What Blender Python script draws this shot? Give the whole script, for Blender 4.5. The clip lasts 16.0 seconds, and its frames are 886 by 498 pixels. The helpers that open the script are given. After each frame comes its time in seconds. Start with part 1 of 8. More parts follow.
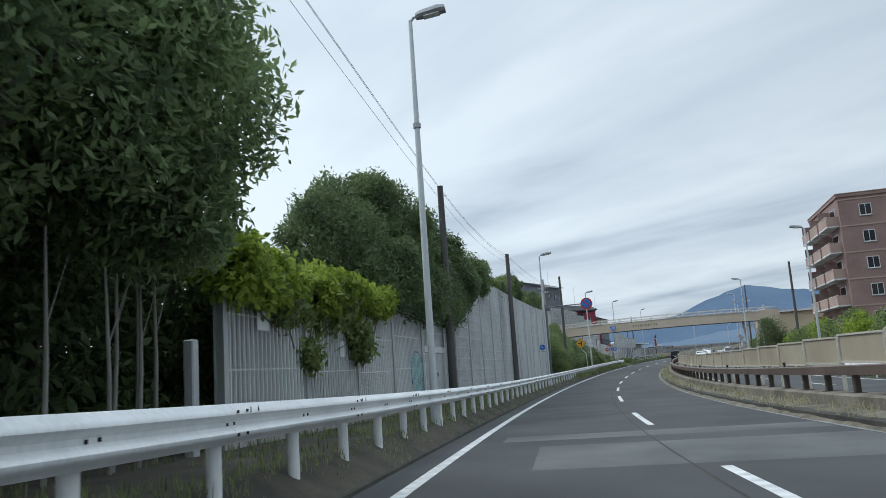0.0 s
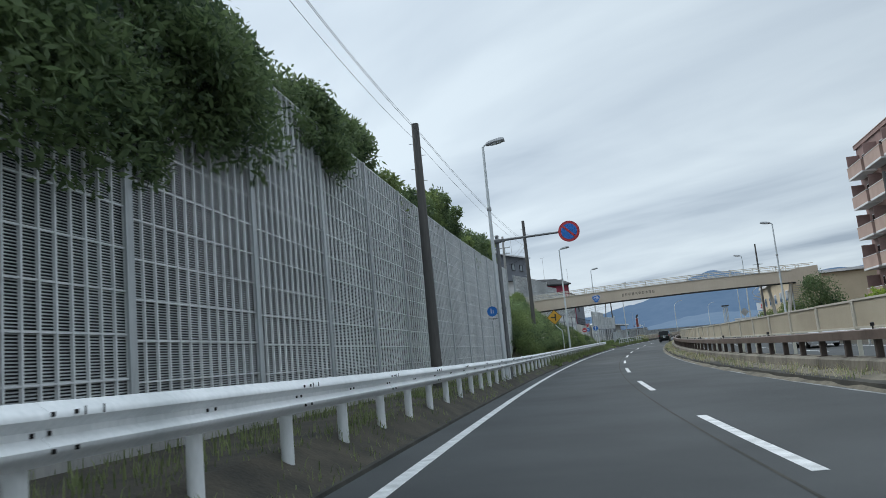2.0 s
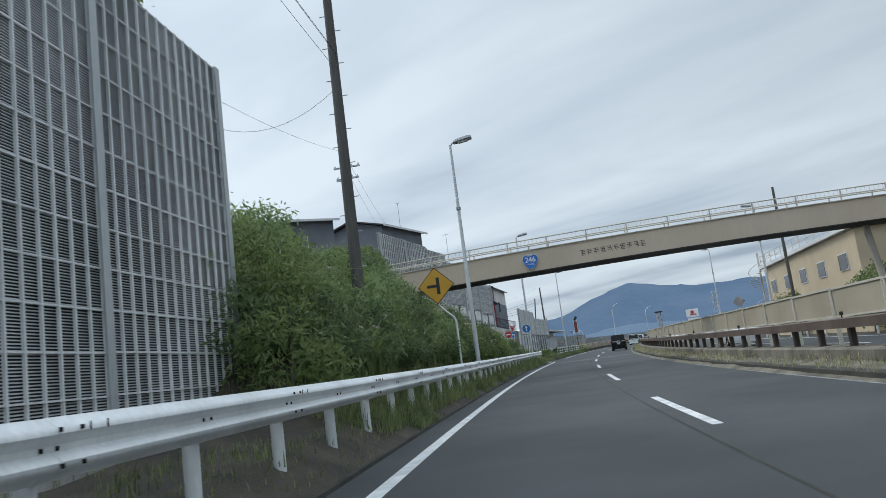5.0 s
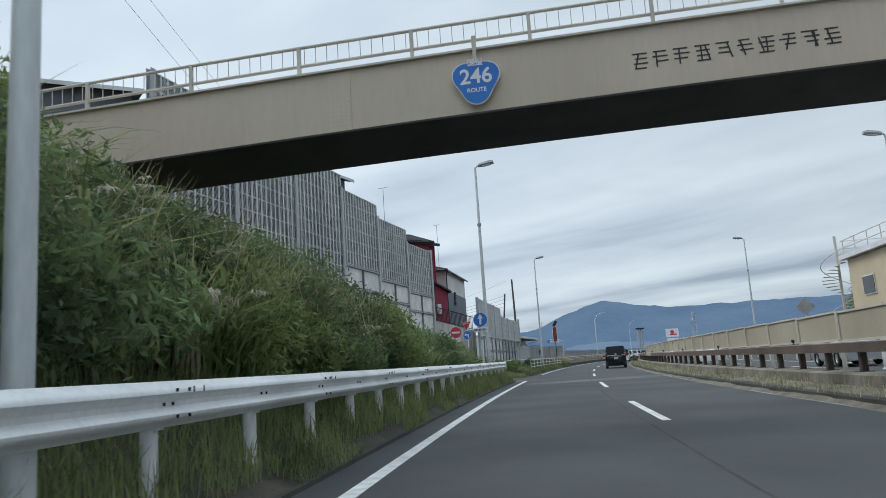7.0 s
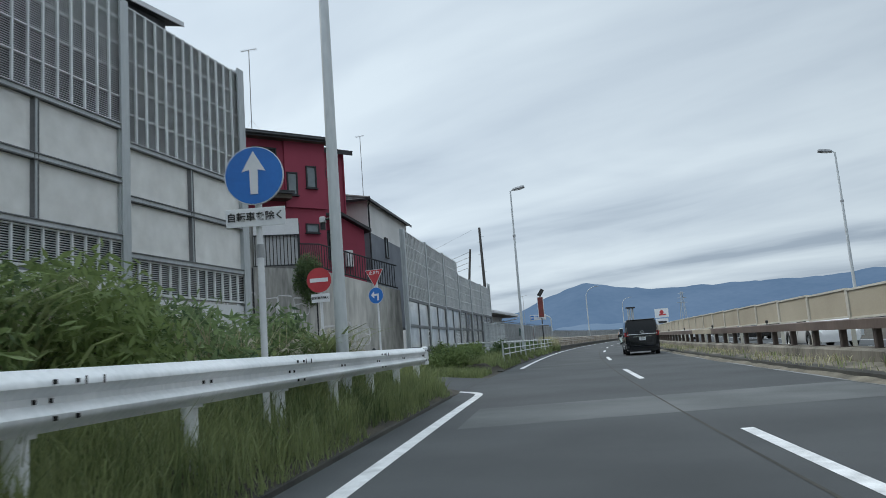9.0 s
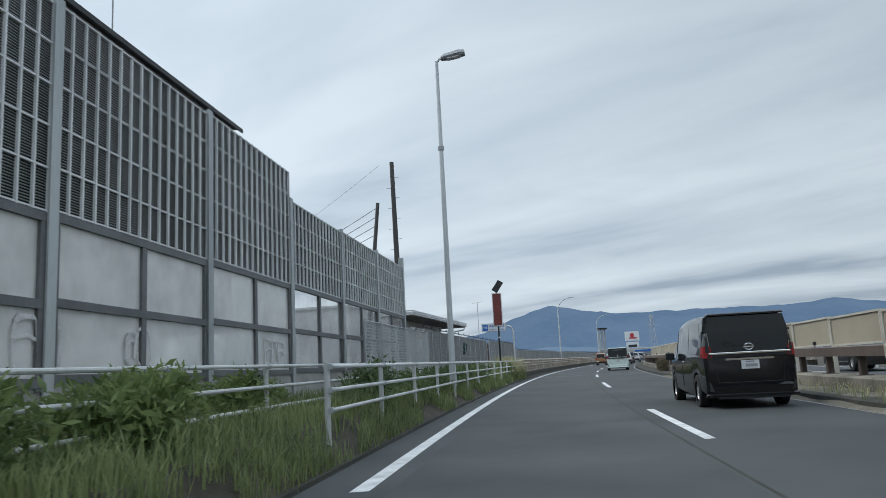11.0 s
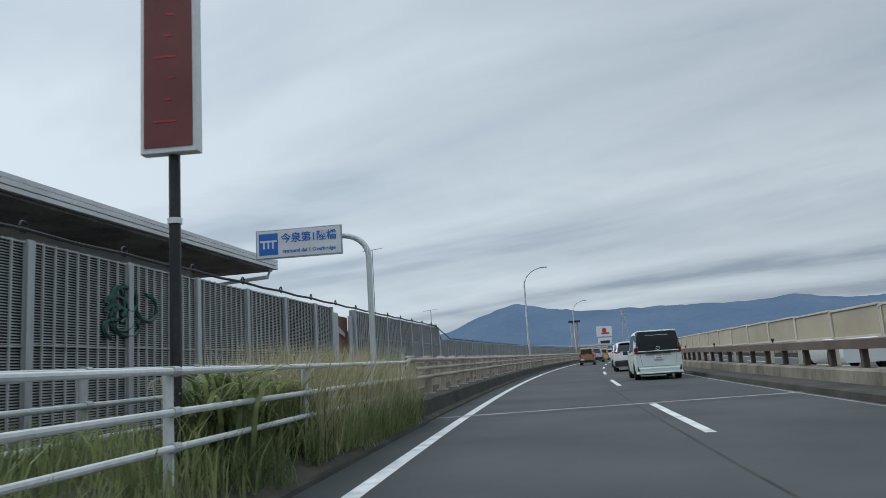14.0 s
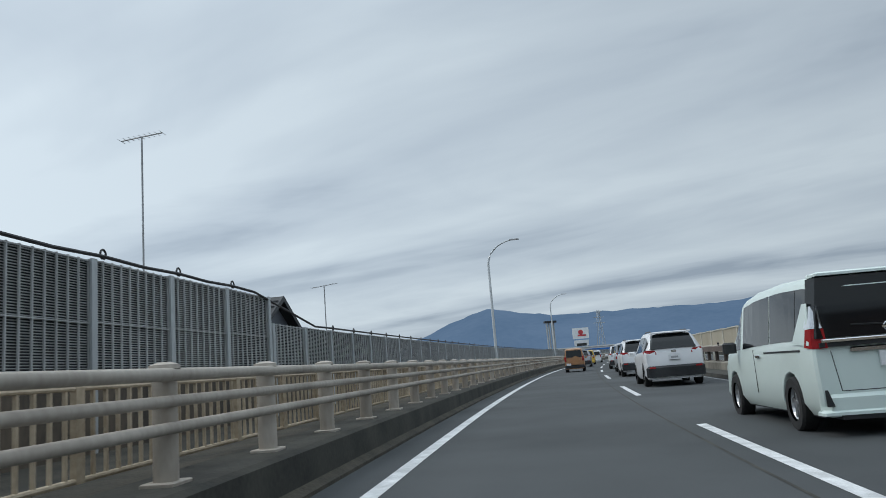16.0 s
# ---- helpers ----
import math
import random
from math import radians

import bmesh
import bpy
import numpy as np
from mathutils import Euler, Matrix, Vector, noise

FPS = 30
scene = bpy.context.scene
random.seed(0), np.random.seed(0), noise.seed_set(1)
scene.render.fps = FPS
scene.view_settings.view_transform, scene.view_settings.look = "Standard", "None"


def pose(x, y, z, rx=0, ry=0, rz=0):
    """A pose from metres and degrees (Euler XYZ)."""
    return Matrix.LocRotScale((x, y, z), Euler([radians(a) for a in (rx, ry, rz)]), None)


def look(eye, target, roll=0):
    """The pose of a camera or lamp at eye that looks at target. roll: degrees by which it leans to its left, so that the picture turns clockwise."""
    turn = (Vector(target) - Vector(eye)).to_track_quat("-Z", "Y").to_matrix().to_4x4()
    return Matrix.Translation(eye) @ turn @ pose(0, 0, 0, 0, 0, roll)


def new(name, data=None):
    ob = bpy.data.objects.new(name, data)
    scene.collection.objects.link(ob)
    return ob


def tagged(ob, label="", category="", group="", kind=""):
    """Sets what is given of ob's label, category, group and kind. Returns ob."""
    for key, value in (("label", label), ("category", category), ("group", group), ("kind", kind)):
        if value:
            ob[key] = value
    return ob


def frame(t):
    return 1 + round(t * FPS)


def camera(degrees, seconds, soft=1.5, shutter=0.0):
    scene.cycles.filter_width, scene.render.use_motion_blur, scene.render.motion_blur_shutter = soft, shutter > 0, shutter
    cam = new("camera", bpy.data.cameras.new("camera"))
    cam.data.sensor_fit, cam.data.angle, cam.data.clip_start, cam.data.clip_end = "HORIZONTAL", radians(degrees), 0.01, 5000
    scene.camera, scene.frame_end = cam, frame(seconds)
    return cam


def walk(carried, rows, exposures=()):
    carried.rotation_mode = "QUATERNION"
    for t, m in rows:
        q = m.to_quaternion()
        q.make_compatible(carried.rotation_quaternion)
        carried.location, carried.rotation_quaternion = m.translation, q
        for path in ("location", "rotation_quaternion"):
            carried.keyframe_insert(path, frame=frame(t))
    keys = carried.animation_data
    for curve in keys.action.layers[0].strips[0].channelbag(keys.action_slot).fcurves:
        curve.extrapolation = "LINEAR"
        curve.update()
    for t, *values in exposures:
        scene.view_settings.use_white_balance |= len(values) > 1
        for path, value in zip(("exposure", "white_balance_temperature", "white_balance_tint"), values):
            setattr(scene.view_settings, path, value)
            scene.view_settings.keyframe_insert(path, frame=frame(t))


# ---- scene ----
cam = camera(60.5, 16.0, soft=0.8, shutter=0.06)
PATH = [
    (0, (0.000, 0.000, 1.100), (-1.561, 9.753, 2.665), -3.90),
    (0.5, (-0.222, 6.748, 0.894), (-1.846, 16.472, 2.566), -5.76),
    (1, (-0.324, 13.399, 0.723), (-1.813, 23.171, 2.232), -5.63),
    (1.5, (-0.442, 19.980, 0.582), (-1.735, 29.796, 1.983), -5.37),
    (2, (-0.320, 26.427, 0.470), (-1.473, 36.258, 1.893), -5.34),
    (2.5, (-0.154, 32.979, 0.379), (-1.176, 42.813, 1.880), -5.78),
    (3, (0.106, 39.574, 0.309), (-0.677, 49.431, 1.805), -8.01),
    (3.5, (0.377, 46.237, 0.259), (-0.186, 56.121, 1.670), -10.14),
    (4, (0.686, 52.853, 0.227), (0.334, 62.740, 1.682), -9.33),
    (6.5, (3.765, 85.606, 0.271), (3.828, 95.476, 1.874), -4.65),
    (7, (4.564, 92.136, 0.309), (4.752, 102.003, 1.922), -3.78),
    (7.5, (5.434, 98.612, 0.353), (5.754, 108.488, 1.891), -4.80),
    (8, (6.319, 105.006, 0.402), (6.645, 114.925, 1.633), -7.02),
    (8.5, (7.271, 111.202, 0.454), (7.597, 121.127, 1.637), -6.77),
    (9, (8.196, 117.474, 0.510), (8.598, 127.370, 1.897), -4.25),
    (9.5, (9.267, 123.662, 0.568), (9.746, 133.542, 2.040), -3.39),
    (10, (10.285, 129.606, 0.625), (10.908, 139.471, 2.142), -2.89),
    (12.5, (16.636, 160.823, 0.937), (17.761, 170.616, 2.619), -3.99),
    (13, (17.886, 166.145, 0.991), (19.123, 175.931, 2.633), -4.09),
    (13.5, (19.170, 171.464, 1.044), (20.471, 181.243, 2.680), -4.00),
    (14, (20.491, 176.783, 1.097), (21.787, 186.572, 2.678), -3.64),
    (14.5, (21.783, 181.908, 1.148), (23.047, 191.718, 2.618), -3.61),
    (15, (23.117, 186.966, 1.198), (24.517, 196.757, 2.671), -4.29),
    (15.5, (24.424, 191.809, 1.246), (25.993, 201.567, 2.772), -4.53),
    (16, (25.745, 196.692, 1.294), (27.398, 206.418, 2.926), -4.60),
]
walk(cam, [(t, look(eye, target, roll)) for t, eye, target, roll in PATH], [(0, 0.05), (4, -0.02), (7, 0.0), (10, 0.0), (13, -0.2), (16, -0.22)])

# world, sun and sky
world = bpy.data.worlds.new("world")
scene.world = world
world.use_nodes = True
wt = world.node_tree
wt.nodes.clear()


def wnode(kind, **values):
    n = wt.nodes.new(kind)
    for k, v in values.items():
        n.inputs[k].default_value = v
    return n


def wmath(op, a, b=None, c=None):
    n = wt.nodes.new("ShaderNodeMath")
    n.operation = op
    for i, v in enumerate((a, b, c)):
        if v is None:
            continue
        if isinstance(v, (int, float)):
            n.inputs[i].default_value = v
        else:
            wt.links.new(v, n.inputs[i])
    return n.outputs[0]


SUN_EL, SUN_AZ = radians(48), radians(-62)  # high, on the left, seen along the road
sky = wt.nodes.new("ShaderNodeTexSky")
sky.sky_type = "NISHITA"
sky.sun_disc = False
sky.sun_elevation, sky.sun_rotation = SUN_EL, SUN_AZ
sky.dust_density = 2.0
coord = wt.nodes.new("ShaderNodeTexCoord")
sep = wt.nodes.new("ShaderNodeSeparateXYZ")
wt.links.new(coord.outputs["Generated"], sep.inputs[0])
dx, dy, dz = sep.outputs
high = wmath("ADD", wmath("MAXIMUM", dz, 0.0), 0.075)
ROLLS = radians(50)  # the cloud rolls run 50 degrees left of ahead
along = wmath("ADD", wmath("MULTIPLY", dx, -math.sin(ROLLS)), wmath("MULTIPLY", dy, math.cos(ROLLS)))
across = wmath("ADD", wmath("MULTIPLY", dx, math.cos(ROLLS)), wmath("MULTIPLY", dy, math.sin(ROLLS)))
u_al, u_ac = wmath("DIVIDE", along, high), wmath("DIVIDE", across, high)


def cloud_noise(sa, sc, detail, seed, rough=0.55, distort=0.3):
    comb = wt.nodes.new("ShaderNodeCombineXYZ")
    wt.links.new(wmath("MULTIPLY", u_al, sa), comb.inputs[0])
    wt.links.new(wmath("MULTIPLY", u_ac, sc), comb.inputs[1])
    comb.inputs[2].default_value = seed
    n = wnode("ShaderNodeTexNoise", Scale=1.0, Detail=detail, Roughness=rough, Distortion=distort)
    wt.links.new(comb.outputs[0], n.inputs["Vector"])
    return n.outputs["Fac"]


rolls = cloud_noise(0.19, 0.48, 4, 3.1, 0.5, 0.9)
wisps = cloud_noise(0.8, 1.0, 5, 8.7, 0.55, 1.2)
blotch = cloud_noise(0.34, 0.60, 5, 15.2, 0.55, 0.6)
mask = wmath("ADD", wmath("ADD", wmath("MULTIPLY", rolls, 0.50), wmath("MULTIPLY", wisps, 0.14)), wmath("MULTIPLY", blotch, 0.36))
ramp = wt.nodes.new("ShaderNodeValToRGB")
wt.links.new(mask, ramp.inputs[0])
els = ramp.color_ramp.elements
els[0].position, els[0].color = 0.40, (0.37, 0.455, 0.555, 1)
els[1].position, els[1].color = 0.585, (0.73, 0.84, 0.92, 1)
mid = els.new(0.485)
mid.color = (0.575, 0.675, 0.77, 1)
thin = wt.nodes.new("ShaderNodeMix")
thin.data_type = "RGBA"
skymul = wt.nodes.new("ShaderNodeMix")
skymul.data_type, skymul.blend_type = "RGBA", "MULTIPLY"
skymul.inputs["Factor"].default_value = 1.0
wt.links.new(sky.outputs[0], skymul.inputs["A"])
skymul.inputs["B"].default_value = (0.1, 0.1, 0.1, 1)
thin.inputs["Factor"].default_value = 0.9
wt.links.new(skymul.outputs["Result"], thin.inputs["A"])
wt.links.new(ramp.outputs[0], thin.inputs["B"])
back = wnode("ShaderNodeBackground", Strength=1.0)
wt.links.new(thin.outputs["Result"], back.inputs[0])
# an overcast sky is brightest overhead
zen = wt.nodes.new("ShaderNodeMapRange")
zen.interpolation_type = "SMOOTHSTEP"
for k, v in (("From Min", 0.42), ("From Max", 0.95), ("To Min", 1.0), ("To Max", 2.2)):
    zen.inputs[k].default_value = v
wt.links.new(dz, zen.inputs["Value"])
# and brighter on the sun's side than away from it
sunward = wmath("MULTIPLY_ADD", wmath("ADD", wmath("MULTIPLY", dx, math.sin(SUN_AZ)), wmath("MULTIPLY", dy, 0.3 * math.cos(SUN_AZ))), 0.28, 1.0)
wt.links.new(wmath("MULTIPLY", zen.outputs[0], sunward), back.inputs[1])
out = wt.nodes.new("ShaderNodeOutputWorld")
wt.links.new(back.outputs[0], out.inputs[0])

sun = new("sun", bpy.data.lights.new("sun", "SUN"))
sun.data.energy, sun.data.angle, sun.data.color = 1.1, radians(25), (1.0, 0.95, 0.87)
sun.matrix_world = look((0, 0, 0), (-math.sin(SUN_AZ) * math.cos(SUN_EL), -math.cos(SUN_AZ) * math.cos(SUN_EL), -math.sin(SUN_EL)))

# ---- materials ----


def rgb(c):
    return (*c, 1) if len(c) == 3 else c


def material(name, low, high_, rough=0.7, metal=0.0, scale=3.0, fine=40.0, bump=0.2, streak=1.0, spec=0.5, leafy=0.0, distance=0.01, varied=0.0, alpha=1.0):
    """Two colours mixed by a coarse and a fine noise in world metres; streak < 1 draws the noise out upright."""
    m = bpy.data.materials.new(name)
    m.use_nodes = True
    nt = m.node_tree
    b = nt.nodes["Principled BSDF"]
    geo = nt.nodes.new("ShaderNodeNewGeometry")
    mp = nt.nodes.new("ShaderNodeMapping")
    mp.inputs["Scale"].default_value = (1, 1, streak)
    nt.links.new(geo.outputs["Position"], mp.inputs[0])
    n1 = nt.nodes.new("ShaderNodeTexNoise")
    n1.inputs["Scale"].default_value, n1.inputs["Detail"].default_value = scale, 5
    n2 = nt.nodes.new("ShaderNodeTexNoise")
    n2.inputs["Scale"].default_value, n2.inputs["Detail"].default_value = fine, 3
    for n in (n1, n2):
        nt.links.new(mp.outputs[0], n.inputs["Vector"])
    add = nt.nodes.new("ShaderNodeMath")
    add.operation = "MULTIPLY_ADD"
    nt.links.new(n2.outputs["Fac"], add.inputs[0])
    add.inputs[1].default_value = 0.45
    nt.links.new(n1.outputs["Fac"], add.inputs[2])
    value = add.outputs[0]
    if varied:
        info = nt.nodes.new("ShaderNodeObjectInfo")
        more = nt.nodes.new("ShaderNodeMath")
        more.operation = "MULTIPLY_ADD"
        nt.links.new(info.outputs["Random"], more.inputs[0])
        more.inputs[1].default_value = varied
        nt.links.new(value, more.inputs[2])
        value = more.outputs[0]
    r = nt.nodes.new("ShaderNodeValToRGB")
    r.color_ramp.elements[0].position, r.color_ramp.elements[0].color = 0.5, rgb(low)
    r.color_ramp.elements[1].position, r.color_ramp.elements[1].color = 0.95 + varied, rgb(high_)
    nt.links.new(value, r.inputs[0])
    nt.links.new(r.outputs[0], b.inputs["Base Color"])
    b.inputs["Roughness"].default_value, b.inputs["Metallic"].default_value = rough, metal
    b.inputs["Specular IOR Level"].default_value = spec
    b.inputs["Alpha"].default_value = alpha
    if bump:
        bn = nt.nodes.new("ShaderNodeBump")
        bn.inputs["Strength"].default_value, bn.inputs["Distance"].default_value = bump, distance
        nt.links.new(value, bn.inputs["Height"])
        nt.links.new(bn.outputs[0], b.inputs["Normal"])
    if leafy:
        tr = nt.nodes.new("ShaderNodeBsdfTranslucent")
        nt.links.new(r.outputs[0], tr.inputs[0])
        mix = nt.nodes.new("ShaderNodeMixShader")
        mix.inputs[0].default_value = leafy
        nt.links.new(b.outputs[0], mix.inputs[1])
        nt.links.new(tr.outputs[0], mix.inputs[2])
        nt.links.new(mix.outputs[0], nt.nodes["Material Output"].inputs[0])
    return m


def leaf_material(name, low, high_, leafy=0.3):
    """Leaves vary one by one."""
    m = material(name, low, high_, 0.55, 0, 0.9, 9, 0, leafy=leafy, spec=0.3)
    nt = m.node_tree
    geo = nt.nodes.new("ShaderNodeNewGeometry")
    ramp_ = next(n for n in nt.nodes if n.type == "VALTORGB")
    old = ramp_.inputs[0].links[0].from_socket
    add = nt.nodes.new("ShaderNodeMath")
    add.operation = "MULTIPLY_ADD"
    nt.links.new(geo.outputs["Random Per Island"], add.inputs[0])
    add.inputs[1].default_value = 0.35
    nt.links.new(old, add.inputs[2])
    nt.links.new(add.outputs[0], ramp_.inputs[0])
    ramp_.color_ramp.elements[0].position, ramp_.color_ramp.elements[1].position = 0.6, 1.2
    return m


def glass_material(name, tint, rough=0.05, alpha=1.0):
    m = material(name, tint, tuple(c * 1.3 for c in tint), rough, 0, 1.0, 8, 0.0, spec=0.8)
    m.node_tree.nodes["Principled BSDF"].inputs["Alpha"].default_value = alpha
    return m


def clear_material(name, tint, dirt):
    """A dusty clear sheet: sees through, with grime in patches."""
    m = bpy.data.materials.new(name)
    m.use_nodes = True
    nt = m.node_tree
    b = nt.nodes["Principled BSDF"]
    b.inputs["Roughness"].default_value = 0.12
    geo = nt.nodes.new("ShaderNodeNewGeometry")
    n = nt.nodes.new("ShaderNodeTexNoise")
    n.inputs["Scale"].default_value, n.inputs["Detail"].default_value = 1.4, 5
    nt.links.new(geo.outputs["Position"], n.inputs["Vector"])
    r = nt.nodes.new("ShaderNodeMapRange")
    r.inputs["From Min"].default_value, r.inputs["From Max"].default_value = 0.3, 0.7
    r.inputs["To Min"].default_value, r.inputs["To Max"].default_value = dirt[0], dirt[1]
    nt.links.new(n.outputs["Fac"], r.inputs["Value"])
    nt.links.new(r.outputs[0], b.inputs["Alpha"])
    b.inputs["Base Color"].default_value = rgb(tint)
    return m


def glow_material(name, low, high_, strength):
    """For the far hills: haze is painted into their colour, which is emitted."""
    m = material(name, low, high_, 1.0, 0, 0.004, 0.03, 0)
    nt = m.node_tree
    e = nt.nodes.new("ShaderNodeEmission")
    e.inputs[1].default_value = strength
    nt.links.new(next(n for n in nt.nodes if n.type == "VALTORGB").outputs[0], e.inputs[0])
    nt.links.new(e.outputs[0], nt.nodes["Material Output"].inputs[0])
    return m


ASPHALT = material("asphalt", (0.030, 0.034, 0.036), (0.064, 0.070, 0.073), 0.85, 0, 0.35, 90, 0.6, distance=0.005)
PATCH = material("asphalt patch", (0.032, 0.036, 0.037), (0.066, 0.072, 0.073), 0.85, 0, 0.5, 140, 0.5, distance=0.006)
PAINT = material("road paint", (0.42, 0.43, 0.43), (0.78, 0.79, 0.79), 0.65, 0, 4, 60, 0.2)
RAILW = material("white coated steel", (0.62, 0.65, 0.655), (0.88, 0.895, 0.90), 0.4, 0.0, 0.9, 22, 0.15, streak=0.3)
BOLT = material("dark bolt", (0.008, 0.008, 0.008), (0.02, 0.018, 0.016), 0.6, 0.5, 8, 60, 0)
POLEG = material("pole steel", (0.46, 0.50, 0.52), (0.66, 0.69, 0.70), 0.5, 0.2, 1.0, 25, 0.1, streak=0.2)
POLED = material("dark sign post", (0.12, 0.125, 0.13), (0.20, 0.205, 0.21), 0.5, 0.2, 1.0, 25, 0.1, streak=0.2)
POLEB = material("brown pole", (0.055, 0.053, 0.052), (0.115, 0.11, 0.104), 0.8, 0, 2, 20, 0.3, streak=0.1)
BARPOST = material("barrier post steel", (0.34, 0.365, 0.38), (0.52, 0.55, 0.56), 0.5, 0.2, 1.0, 20, 0.1, streak=0.2)
GRID = material("barrier bars", (0.60, 0.62, 0.63), (0.84, 0.855, 0.86), 0.5, 0.0, 0.8, 20, 0.1, streak=0.4)
LOUV = material("barrier blades", (0.40, 0.42, 0.43), (0.78, 0.80, 0.81), 0.5, 0.1, 0.55, 7, 0.1, streak=0.35)
LOUVM = material("mid-grey barrier blades", (0.22, 0.23, 0.235), (0.44, 0.455, 0.46), 0.5, 0.1, 0.55, 7, 0.1, streak=0.35)
LOUVD = material("bridge barrier blades", (0.32, 0.33, 0.335), (0.56, 0.575, 0.58), 0.5, 0.1, 0.5, 7, 0.1, streak=0.35)
BACKING = material("dark sound-absorbing backing", (0.02, 0.021, 0.023), (0.05, 0.053, 0.055), 0.9, 0, 1.0, 20, 0.1)
GRIDD = material("dull barrier bars", (0.36, 0.37, 0.375), (0.50, 0.51, 0.515), 0.5, 0.0, 0.8, 20, 0.1, streak=0.4)
GREENS = material("dark green spray paint", (0.008, 0.05, 0.04), (0.02, 0.10, 0.08), 0.6, 0, 3, 15, 0)
# paler copy of the asphalt, with sunlight put into its colour
PALE = material("pale asphalt", (0.06, 0.066, 0.066), (0.125, 0.134, 0.134), 0.85, 0, 0.6, 60, 0.6, distance=0.006)
CONC = material("stained concrete", (0.10, 0.10, 0.097), (0.34, 0.335, 0.315), 0.9, 0, 0.9, 14, 0.4, streak=0.25)
CONCW = material("streaked retaining concrete", (0.15, 0.15, 0.14), (0.66, 0.65, 0.61), 0.9, 0, 0.38, 7, 0.4, streak=0.16)
CLAY = material("bare brown clay", (0.085, 0.06, 0.04), (0.21, 0.155, 0.105), 1.0, 0, 1.3, 18, 0.6, distance=0.04)
PIPEW = material("dull white pipe paint", (0.44, 0.46, 0.46), (0.68, 0.70, 0.70), 0.5, 0, 1.2, 20, 0.15, streak=0.4)
WITHER = leaf_material("withered leaves", (0.045, 0.04, 0.028), (0.15, 0.125, 0.08), 0.3)
CONCL = material("pale concrete", (0.26, 0.26, 0.25), (0.45, 0.44, 0.42), 0.9, 0, 0.7, 18, 0.3, streak=0.4)
KERB = material("mossy kerb concrete", (0.07, 0.07, 0.05), (0.24, 0.225, 0.175), 0.95, 0, 1.4, 20, 0.5)
BROWN = material("brown beam steel", (0.085, 0.062, 0.050), (0.16, 0.12, 0.10), 0.6, 0.1, 0.9, 18, 0.2, streak=0.4)
TAN = material("tan panel", (0.33, 0.29, 0.22), (0.44, 0.40, 0.31), 0.75, 0, 0.5, 30, 0.2)
TANF = material("panel frame", (0.48, 0.46, 0.39), (0.62, 0.60, 0.53), 0.6, 0.1, 1.0, 20, 0.1)
CREAM = material("bridge paint", (0.52, 0.435, 0.34), (0.60, 0.505, 0.40), 0.6, 0, 0.6, 12, 0.1, streak=0.2)
CREAMR = material("bridge railing paint", (0.48, 0.44, 0.38), (0.62, 0.58, 0.50), 0.6, 0, 1.5, 20, 0.1)
# near-black: the shade beneath the cream bridge is put into the colour
UNDER = material("shade-dark bridge underside", (0.022, 0.021, 0.021), (0.05, 0.047, 0.045), 0.8, 0, 1.0, 20, 0.1)
BARK = material("bark", (0.08, 0.07, 0.06), (0.20, 0.175, 0.15), 0.95, 0, 3, 30, 0.6, streak=0.2, distance=0.03)
BARKP = material("pale smooth bark", (0.16, 0.155, 0.14), (0.34, 0.33, 0.30), 0.85, 0, 3, 30, 0.4, streak=0.2, distance=0.01)
SOIL = material("verge soil", (0.030, 0.028, 0.023), (0.085, 0.074, 0.055), 1.0, 0, 1.5, 20, 0.6, distance=0.04)
LEAFD = leaf_material("dark leaves", (0.042, 0.074, 0.042), (0.17, 0.235, 0.105), 0.5)
# lit copy of the dark leaves: brightness put into colour against deep shade
LEAFN = leaf_material("lightened dark leaves", (0.068, 0.114, 0.06), (0.26, 0.35, 0.16), 0.52)
LEAFM = leaf_material("green leaves", (0.06, 0.102, 0.036), (0.235, 0.305, 0.115), 0.45)
LEAFL = leaf_material("bright leaves", (0.09, 0.15, 0.02), (0.32, 0.42, 0.07), 0.5)
GRASS = leaf_material("grass blades", (0.070, 0.102, 0.040), (0.28, 0.325, 0.145), 0.45)
PLUME = leaf_material("silvery grass plumes", (0.34, 0.32, 0.26), (0.62, 0.58, 0.48), 0.4)
STRAW = leaf_material("dry grass", (0.22, 0.205, 0.11), (0.48, 0.45, 0.29), 0.35)
REDW = material("red house wall", (0.26, 0.036, 0.066), (0.32, 0.048, 0.084), 0.75, 0, 0.7, 30, 0.25)
ROOFD = material("dark roof tiles", (0.03, 0.032, 0.035), (0.065, 0.067, 0.07), 0.7, 0, 1.5, 25, 0.3)
WALLW = material("pale house wall", (0.58, 0.575, 0.56), (0.72, 0.71, 0.695), 0.8, 0, 0.8, 25, 0.15)
WALLG = material("grey house wall", (0.13, 0.145, 0.17), (0.19, 0.205, 0.235), 0.75, 0, 0.8, 25, 0.15)
WALLT = material("brown tiled wall", (0.22, 0.14, 0.125), (0.31, 0.205, 0.185), 0.7, 0, 0.5, 6, 0.2)
WALLP = material("peach balcony wall", (0.36, 0.255, 0.215), (0.45, 0.33, 0.28), 0.75, 0, 0.8, 20, 0.1)
WALLO = material("ochre wall", (0.50, 0.415, 0.29), (0.60, 0.50, 0.36), 0.8, 0, 0.6, 14, 0.1)
METALW = material("white sheet metal", (0.58, 0.59, 0.60), (0.74, 0.75, 0.76), 0.5, 0.0, 0.8, 20, 0.1)
DARK = material("dark metal", (0.015, 0.016, 0.018), (0.04, 0.042, 0.045), 0.5, 0.2, 2, 25, 0.1)
CABLE = material("black cable", (0.02, 0.02, 0.022), (0.04, 0.04, 0.044), 0.6, 0, 3, 30, 0)
